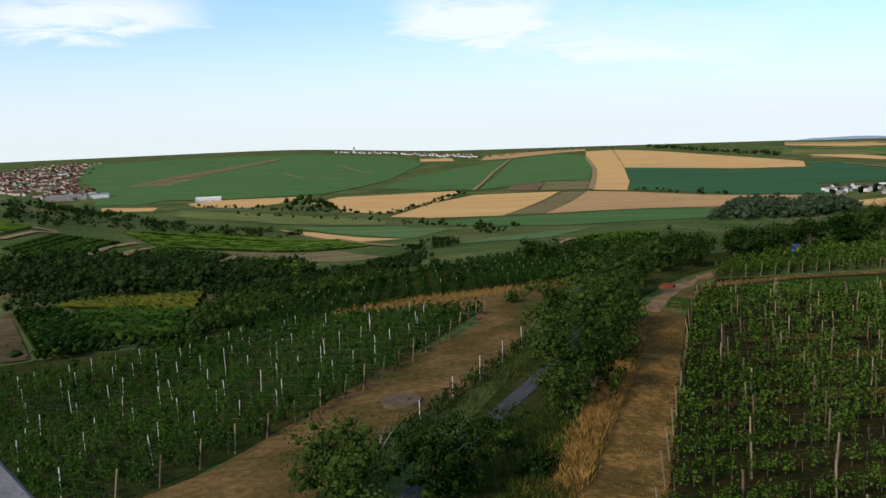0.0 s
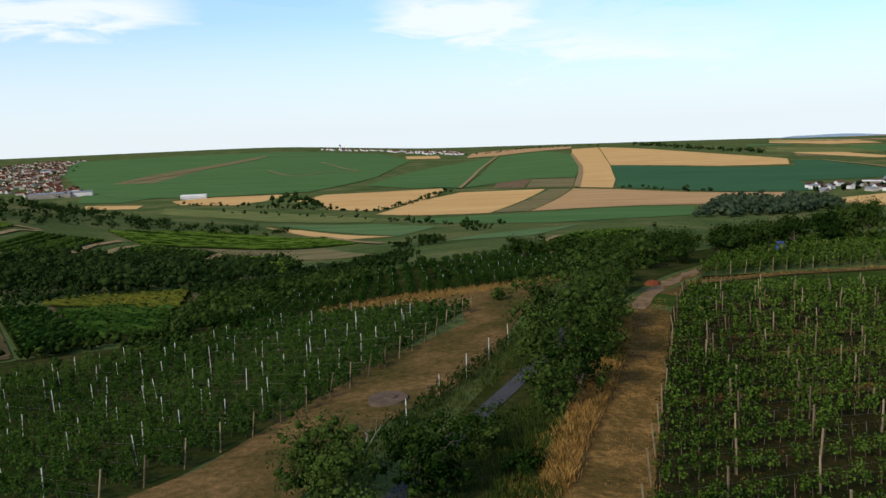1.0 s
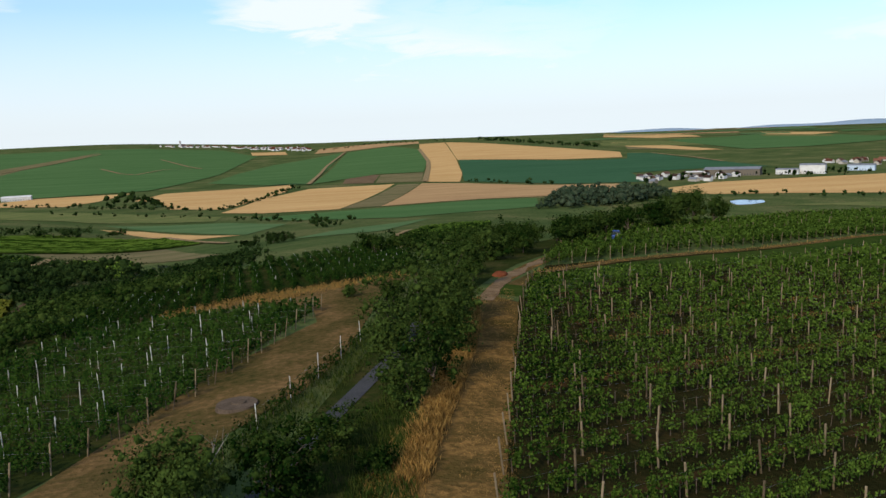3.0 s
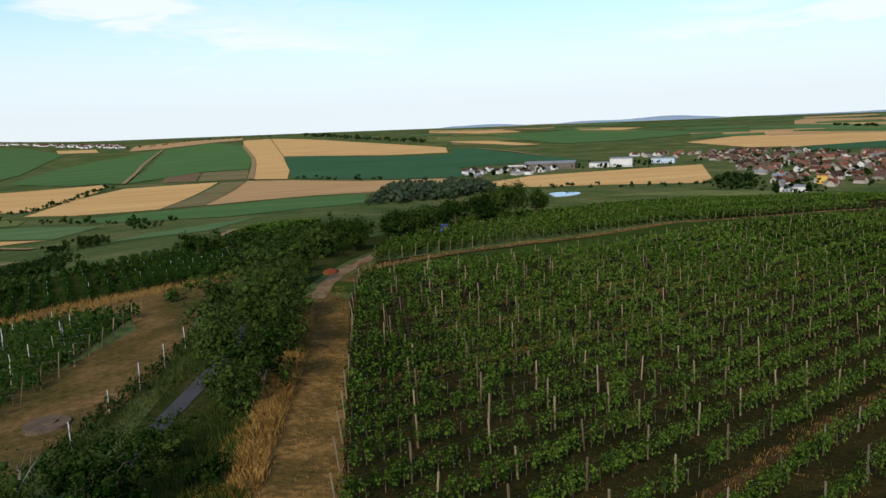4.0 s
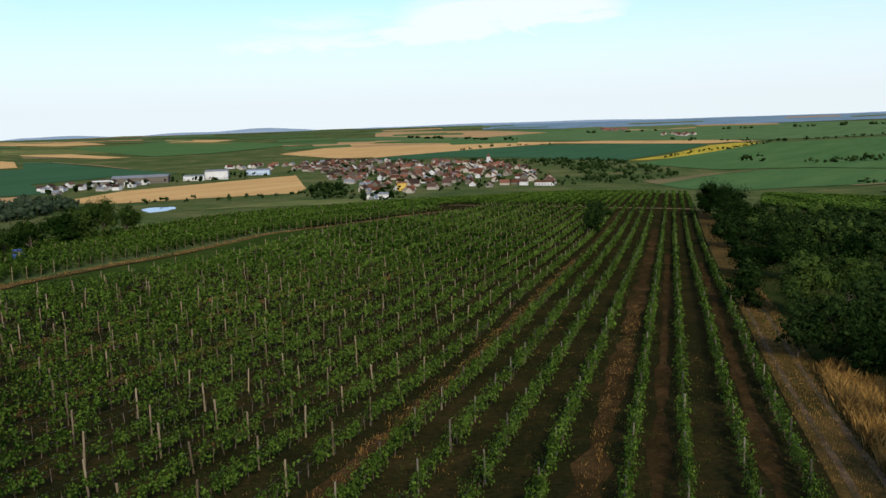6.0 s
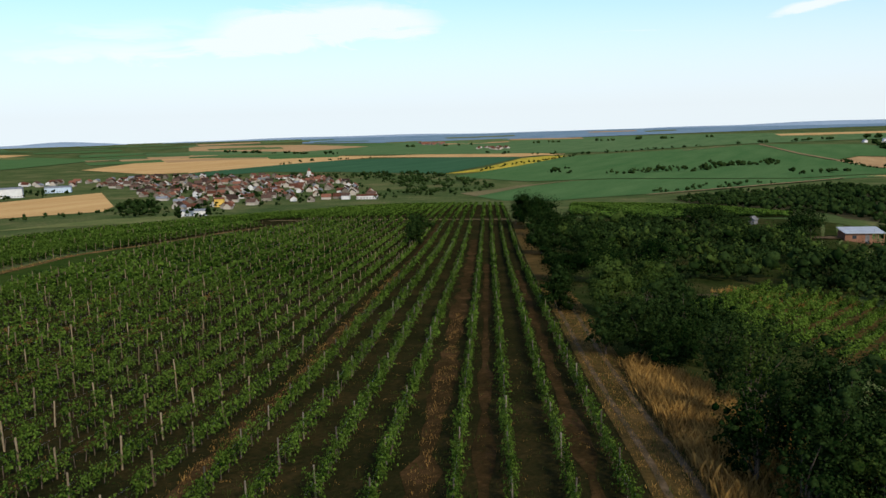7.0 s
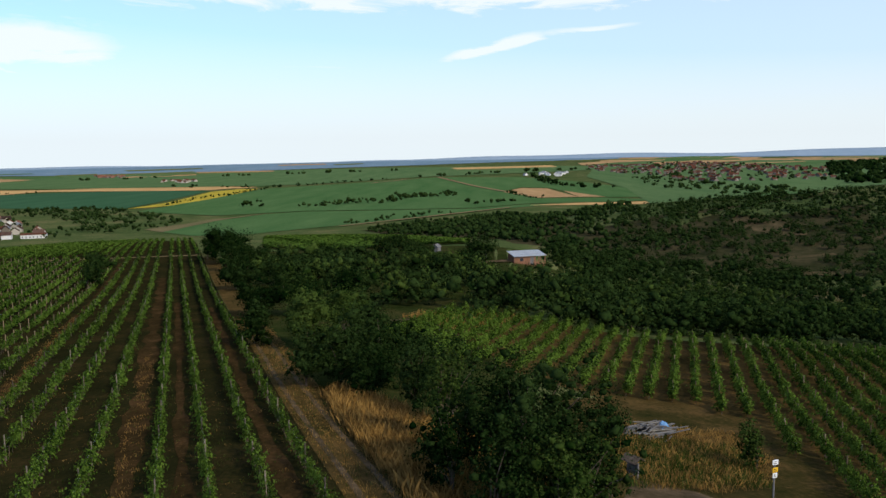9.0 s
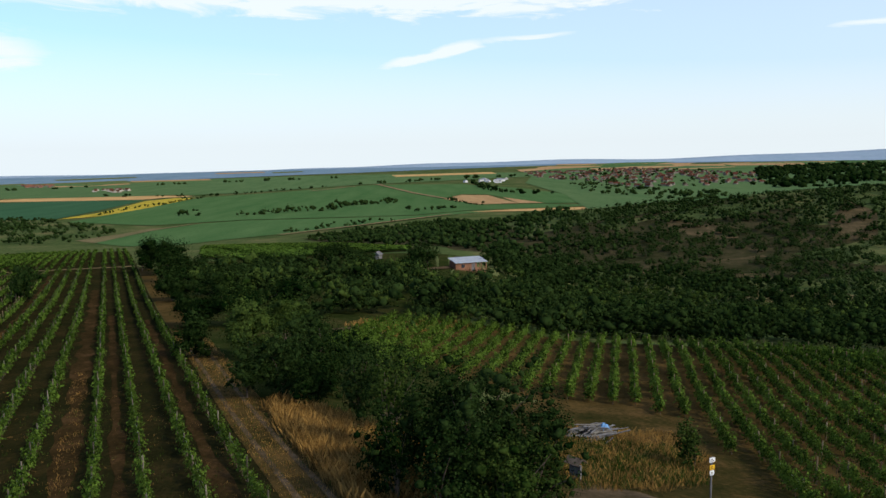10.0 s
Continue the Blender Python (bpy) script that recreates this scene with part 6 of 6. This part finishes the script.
M_CONCRETE = mat("stained_concrete", (0.06, 0.044, 0.031), (0.13, 0.097, 0.07), size=0.9, fine=0.12)
M_REDSOIL = mat("red_clay_heap", (0.12, 0.034, 0.015), (0.20, 0.065, 0.03), size=0.8, fine=0.12, bump=0.7)


def beam(bm, a, b, w, h):
    """A squared timber between two points."""
    a, b = Vector(a), Vector(b)
    d = b - a
    m = Matrix.Translation((a + b) / 2) @ d.to_track_quat("X", "Z").to_matrix().to_4x4() @ Matrix.Diagonal((d.length, w, h, 1))
    bmesh.ops.create_cube(bm, size=1, matrix=m)


def bmpart(name, material, parent, *boxes, label="", bevel=0.0):
    bm = bmesh.new()
    for b in boxes:
        box(bm, *b)
    if bevel:
        bmesh.ops.bevel(bm, geom=bm.edges[:], offset=bevel, segments=1, affect="EDGES")
    return part(name, bm, material, parent, label)


def place(ob, x, y, turn=0.0, sink=0.05):
    ob.matrix_basis = pose(x, y, ground_z(x, y) - sink, 0, 0, turn)
    return ob


def build_shed():
    ob = thing("shed", "wooden vineyard shed with a pale tin roof and porch", "shed")
    bmpart("body", M_BOARD, ob, (-4.2, 1.6, -2.3, 2.3, -0.6, 2.5))
    for k in range(14):
        x = -4.2 + 0.42 * k
        bmpart("plank", M_BOARD, ob, (x + 0.02, x + 0.40, -2.35, -2.30, 0.05, 2.5))
    bmpart("porch_floor", M_BOARD, ob, (1.6, 4.4, -2.3, 2.3, -0.6, 0.05))
    for x, y in ((4.3, -2.2), (4.3, 2.2), (3.0, -2.2)):
        bmpart("porch_post", M_BOARD, ob, (x - 0.08, x + 0.08, y - 0.08, y + 0.08, 0, 2.6))
    for z in (0.45, 0.85):
        bmpart("porch_rail", M_BOARD, ob, (1.6, 4.4, -2.26, -2.18, z, z + 0.12))
    bm = bmesh.new()
    beam(bm, (0, -2.9, 2.42), (0, 2.8, 3.15), 8.9, 0.10)
    roof = part("roof", bm, M_TIN, ob, "pale corrugated tin roof")
    for k in range(20):
        bm = bmesh.new()
        x = -4.3 + k * 0.452
        beam(bm, (x, -2.9, 2.49), (x, 2.8, 3.22), 0.07, 0.05)
        part("rib", bm, M_TIN, roof)
    bmpart("window", M_PANE, ob, (-2.6, -1.7, -2.40, -2.34, 1.1, 1.9))
    bmpart("door", M_GREYWOOD, ob, (0.2, 1.1, -2.40, -2.34, 0.05, 2.0))
    return ob


def build_hut():
    ob = thing("hut", "small pale-roofed hut among trees", "hut")
    bm = bmesh.new()
    gable_walls(bm, 1.2, 1.0, 1.6, 0.7)
    part("wall", bm, M_GREYWOOD, ob)
    bm = bmesh.new()
    gable(bm, -1.4, 1.4, -1.25, 1.25, 1.48, 0.88, 0.08)
    part("roof", bm, M_GREYWOOD, ob)
    return ob


def build_sign():
    ob = thing("signpost", "trail signpost with white and yellow plates", "sign")
    bmpart("pole", M_GREYWOOD, ob, (-0.04, 0.04, -0.04, 0.04, -0.3, 3.2), bevel=0.008)
    for z, m, w in ((2.92, M_SIGNWHITE, 0.36), (2.50, M_SIGNYELLOW, 0.32), (2.20, M_SIGNWHITE, 0.28)):
        pl = bmpart("plate", m, ob, (-w / 2, w / 2, -0.075, -0.045, z, z + 0.26), bevel=0.006)
        for k in range(2):
            bmpart("line", M_INK, pl, (-w * 0.34, w * (0.30 - 0.12 * k), -0.080, -0.076, z + 0.06 + 0.09 * k, z + 0.10 + 0.09 * k))
    return ob


def build_board():
    ob = thing("trail_board", "small wooden trail board under a gabled roof", "sign")
    for x in (-0.36, 0.36):
        bmpart("post", M_GREYWOOD, ob, (x - 0.06, x + 0.06, -0.06, 0.06, -0.3, 2.0))
    bmpart("panel", M_GREYWOOD, ob, (-0.4, 0.4, -0.04, 0.04, 1.2, 1.85))
    for s in (-1, 1):
        bm = bmesh.new()
        beam(bm, (0, 0, 2.42), (0, s * 0.45, 2.08), 1.15, 0.04)
        part("roof", bm, M_BARK, ob)
    return ob


def build_log_pile():
    rng = np.random.default_rng(8)
    ob = thing("log_pile", "heap of silvered logs and boards in weeds", "log pile")
    for k in range(90):
        x, y = rng.normal() * 1.0, rng.normal() * 0.7
        z = 0.14 + max(0, 1.15 - abs(x) * 0.22 - abs(y) * 0.45) * rng.random()
        a, n = rng.normal() * 0.3 + 0.1, rng.uniform(0.5, 1.5)
        d = Vector((math.cos(a), math.sin(a), rng.normal() * 0.06)) * n
        r = rng.uniform(0.03, 0.075)
        v, f = tube([Vector((x, y, z)) - d, Vector((x, y, z)), Vector((x, y, z)) + d], (r, r * 0.95, r * 0.85), 7)
        lg = new("log", mesh_of("log", v, f, M_DEADWOOD if rng.random() < 0.2 else M_GREYWOOD, True))
        lg.parent = ob
    return ob


def build_tarp():
    bm = bmesh.new()
    bmesh.ops.create_grid(bm, x_segments=8, y_segments=6, size=0.5)
    for v in bm.verts:
        v.co = (v.co.x * 0.9, v.co.y * 0.7, 0.62 - 0.9 * (v.co.x ** 2 + v.co.y ** 2) + 0.05 * math.sin(v.co.x * 14 + v.co.y * 9))
    bmesh.ops.solidify(bm, geom=bm.faces[:], thickness=0.012)
    return tagged(part("tarpaulin", bm, M_TARP), "crumpled blue tarpaulin peaked over the logs", "tarpaulin")


def build_car():
    ob = thing("car", "small blue car parked at the vineyard path", "car")
    bm = bmesh.new()
    rings = []
    prof = ((-2.0, 0.42, 0.62, 0.78), (-1.85, 0.30, 0.88, 0.84), (-1.0, 0.25, 0.95, 0.86), (-0.6, 0.25, 0.98, 0.86), (0.9, 0.25, 1.0, 0.86), (1.7, 0.25, 0.98, 0.85), (2.0, 0.35, 0.72, 0.78))
    for x, z0, z1, w in prof:
        rings.append([bm.verts.new(c) for c in ((x, -w, z0), (x, w, z0), (x, w, z1 * 0.85), (x, w * 0.9, z1), (x, -w * 0.9, z1), (x, -w, z1 * 0.85))])
    for a, b in zip(rings, rings[1:]):
        for i in range(6):
            bm.faces.new((a[i], a[(i + 1) % 6], b[(i + 1) % 6], b[i]))
    bm.faces.new(rings[0])
    bm.faces.new(rings[-1][::-1])
    part("body", bm, M_BLUE, ob)
    bm = bmesh.new()
    vs = [bm.verts.new(c) for c in ((-0.95, -0.76, 0.95), (1.6, -0.76, 0.97), (1.6, 0.76, 0.97), (-0.95, 0.76, 0.95), (-0.3, -0.6, 1.42), (1.2, -0.6, 1.42), (1.2, 0.6, 1.42), (-0.3, 0.6, 1.42))]
    for q in ((4, 5, 6, 7), (0, 1, 5, 4), (1, 2, 6, 5), (2, 3, 7, 6), (3, 0, 4, 7)):
        bm.faces.new([vs[i] for i in q])
    part("cabin_glass", bm, M_PANE, ob)
    bmpart("roof_panel", M_BLUE, ob, (-0.28, 1.18, -0.6, 0.6, 1.424, 1.47), bevel=0.015)
    for x in (-1.25, 1.3):
        for y in (-0.8, 0.8):
            bm = bmesh.new()
            bmesh.ops.create_cone(bm, cap_ends=True, segments=18, radius1=0.3, radius2=0.3, depth=0.18, matrix=Matrix.Translation((x, y, 0.3)) @ Matrix.Rotation(radians(90), 4, "X"))
            part("wheel", bm, M_TYRE, ob)
    return ob


place(build_shed(), 204.6, -11.4, -72, 0.1)
place(build_hut(), 234.2, 13.6, -20, 0.1)
place(build_sign(), 40.8, -15.1, 110 - 180, 0.0)
place(build_board(), 47.2, -9.0, 40, 0.9)
place(build_log_pile(), 62.6, -13.2, -70, 0.0)
tarp = build_tarp()
tarp.matrix_basis = pose(62.9, -14.4, ground_z(62.9, -14.4) + 0.7, 0, 0, 20)
place(build_car(), 58.5, 130.5, 70, -0.12)

# round concrete slab in the dirt track
bm = bmesh.new()
bmesh.ops.create_cone(bm, cap_ends=True, segments=28, radius1=1.30, radius2=1.22, depth=0.3, matrix=Matrix.Translation((0, 0, 0.05)))
bmesh.ops.create_cone(bm, cap_ends=True, segments=20, radius1=0.45, radius2=0.42, depth=0.1, matrix=Matrix.Translation((0.1, 0.05, 0.24)))
slab = tagged(part("well_cover", bm, M_CONCRETE), "round stained concrete well cover in the track", "well cover")
place(slab, -3.0, 48.3, 0, -0.08)

# heap of red clay where the paths meet
bm = bmesh.new()
bmesh.ops.create_icosphere(bm, subdivisions=3, radius=1.0)
for v in bm.verts:
    k = 1 + 0.25 * noise.noise(v.co * 2.2)
    v.co = (v.co.x * 1.5 * k, v.co.y * 0.9 * k, v.co.z * 0.5 * k)
heap = tagged(part("clay_heap", bm, M_REDSOIL, smooth=True), "low heap of red clay beside the path", "heap")
place(heap, 25.3, 89.4, 60, 0.0)

# the lookout's handrail, which shows at the start
tower = thing("lookout_tower", "grey weathered timber railing of a lookout tower", "lookout tower")
bm = bmesh.new()
beam(bm, (-1.712, 2.437, 14.27), (-0.692, 1.269, 14.27), 0.15, 0.06)
bmesh.ops.bevel(bm, geom=bm.edges[:], offset=0.012, segments=2, affect="EDGES")
part("handrail", bm, M_GREYWOOD, tower)
for x, y in ((-1.62, 2.33), (-0.78, 1.37)):
    bmpart("rail_post", M_GREYWOOD, tower, (x - 0.05, x + 0.05, y - 0.05, y + 0.05, 12.9, 14.24))
for k in range(26):
    bmpart("deck_board", M_GREYWOOD, tower, (-2.6 + k * 0.16, -2.46 + k * 0.16, -2.2, 1.5, 12.94, 12.99))
bmpart("deck_beam", M_GREYWOOD, tower, (-2.6, 1.56, 1.3, 1.46, 12.74, 12.938))
bmpart("deck_beam", M_GREYWOOD, tower, (-2.6, 1.56, -2.16, -2.0, 12.74, 12.938))
bm = bmesh.new()
beam(bm, (-1.62, 1.30, 12.84), (-1.62, 2.45, 12.84), 0.12, 0.14)
part("bracket", bm, M_GREYWOOD, tower)
for x in (-2.4, 1.36):
    for y in (-2.08, 1.38):
        bm = bmesh.new()
        beam(bm, (x * 1.25, y * 1.25, -0.6), (x, y, 12.74), 0.2, 0.2)
        part("leg", bm, M_GREYWOOD, tower)


# ---- standing straw and weeds ----
def tufts(label, corners, count, height, material, seed, blade=0.006):
    """Grass in tufts: a fan of slim bent blades each."""
    rng = np.random.default_rng(seed)
    spots = np.array(scatter(corners, count, rng))
    per = 5
    base = np.repeat(spots, per, 0) + rng.normal(size=(len(spots) * per, 2)) * 0.16
    n = len(base)
    h = height * (0.55 + 0.75 * rng.random(n)) * np.repeat(0.6 + 0.8 * rng.random(len(spots)), per)
    a = rng.random(n) * 2 * math.pi
    lean = (0.05 + 0.45 * rng.random(n)) * h
    z = heights(base[:, 0], base[:, 1])
    w = blade * (0.7 + 0.6 * rng.random(n))
    dx, dy = np.cos(a), np.sin(a)
    v = np.stack([
        np.stack([base[:, 0] - dy * w, base[:, 1] + dx * w, z], -1),
        np.stack([base[:, 0] + dy * w, base[:, 1] - dx * w, z], -1),
        np.stack([base[:, 0] + dx * lean * 0.35 + dy * w * 0.8, base[:, 1] + dy * lean * 0.35 - dx * w * 0.8, z + h * 0.6], -1),
        np.stack([base[:, 0] + dx * lean, base[:, 1] + dy * lean, z + h], -1)], 1).reshape(-1, 3)
    k = np.arange(n)[:, None] * 4
    f = np.concatenate([k + [0, 1, 2], k + [0, 2, 3]], 1).reshape(-1, 3)
    return tagged(new("grass", mesh_of("grass", v, f, material)), label, "grass", kind="stuff")


M_WEED = mat("green_weed", (0.016, 0.036, 0.006), (0.075, 0.095, 0.020), size=3, fine=0.3, bump=0, island=0.6, through_light=0.25)
tufts("tall golden dry grass along the path", [(4.4, 33), (6.0, 38), (8.6, 46), (12.2, 55.5), (14.9, 63), (17.6, 72), (18.4, 73), (15.9, 63), (13.4, 55), (10.3, 46), (7.4, 38), (5.6, 33)], 5200, 0.5, M_STRAW, 1, 0.006)
tufts("tall golden dry grass beside the bushes", [(1, 26), (3.2, 34), (6, 41), (8.4, 43), (6, 34), (4, 26)], 700, 0.3, M_STRAW, 2, 0.008)
tufts("yellowing weeds at the end of the bushes", [(0, 24), (2.6, 34), (5.4, 41), (7.6, 42), (5.4, 34), (3.6, 24)], 1500, 0.4, M_WEED, 22, 0.012)
tufts("dry trampled grass on the path", [(6, 26), (9, 41), (16, 62), (22, 80), (24, 80), (19, 62), (13, 44), (9.5, 32), (8, 26)], 1800, 0.12, M_STRAW, 3, 0.008)
tufts("tall straw-coloured grass beside the vineyard", [(35, 2.8), (48.5, 7.9), (63, 13.2), (66, 12), (60, 7), (54, 2), (46, -2), (36, -4)], 5200, 0.85, M_STRAW, 4, 0.007)
tufts("dry weeds round the log pile", [(44, -8.5), (56, -8), (66, -10), (66, -21), (56, -21), (48, -17.5), (45, -13.5)], 2300, 0.4, M_STRAW, 5, 0.007)
tufts("green weeds round the log pile", [(44, -8), (58, -7), (64, -9.5), (60, -19), (48, -18), (46, -13)], 2200, 0.4, M_WEED, 6, 0.010)
tufts("green weeds along the narrow lane", [(-4, 33), (-1, 40), (3, 48), (7, 58), (10, 70), (8, 70), (4.5, 58), (0.5, 49), (-3.0, 42), (-6, 33)], 1500, 0.35, M_WEED, 7, 0.010)
tufts("weeds under the bushes", [(0, 33), (3, 40), (7, 49), (11, 60), (13, 60), (9.8, 49.5), (5.5, 40), (2.6, 33)], 900, 0.4, M_WEED, 8, 0.010)
tufts("pale dry grass along the headland", [(-14, 89), (0, 85), (10, 90), (17, 96), (16, 99), (8, 94), (0, 92), (-13, 95)], 1000, 0.45, M_STRAW, 9, 0.010)
tufts("dry grass strip between vineyard blocks", [(25, 81), (32, 92), (45, 100.5), (62, 108.6), (78, 114), (108.1, 127.3), (128.6, 129.6), (127.4, 130.8), (107.1, 128.6), (78, 116.5), (62, 111), (45, 103), (31, 94)], 500, 0.3, M_STRAW, 10, 0.012)
tufts("weeds between the vine rows", across(68.6, [(6, 8), (6, 70), (-40, 80), (-55, 70), (-55, 46), (-28, 24), (-12, 8)]), 2000, 0.22, M_WEED, 11, 0.012)
tufts("straw between the vine rows", across(68.6, [(6, 8), (6, 80), (-40, 90), (-60, 80), (-58, 48), (-28, 24), (-12, 8)]), 1800, 0.12, M_STRAW, 12, 0.012)
for n, (q, s0, s1, count) in enumerate(((-15.1, 14, 130, 600), (-37.0, 30, 110, 600), (-3.6, 12, 90, 260), (-50.35, 46, 110, 500), (-45.0, 42, 100, 500))):
    tufts("dry grass standing between two vine rows", across(68.6, [(q - 0.6, s0), (q + 0.6, s0), (q + 0.6, s1), (q - 0.6, s1)]), count, 0.22, M_STRAW, 30 + n, 0.009)
tufts("pale dry grass on the bank", across(91, [(-6, 108), (-14, 116), (-12, 120), (4, 126), (6, 122)]), 800, 0.6, M_STRAW, 13, 0.03)
tufts("dry grass along the field-edge track", across(68.6, [(7.4, 8), (7.4, 110), (11.2, 110), (11.2, 8)]), 2000, 0.2, M_STRAW, 14, 0.010)
tufts("green weeds on the field-edge track", across(68.6, [(7.4, 8), (7.4, 110), (11.2, 110), (11.2, 8)]), 900, 0.22, M_WEED, 15, 0.010)
tufts("green weeds among the tall straw", [(35, 2.8), (48.5, 7.9), (63, 13.2), (66, 12), (60, 7), (54, 2), (46, -2), (36, -4)], 1300, 0.4, M_WEED, 16, 0.010)
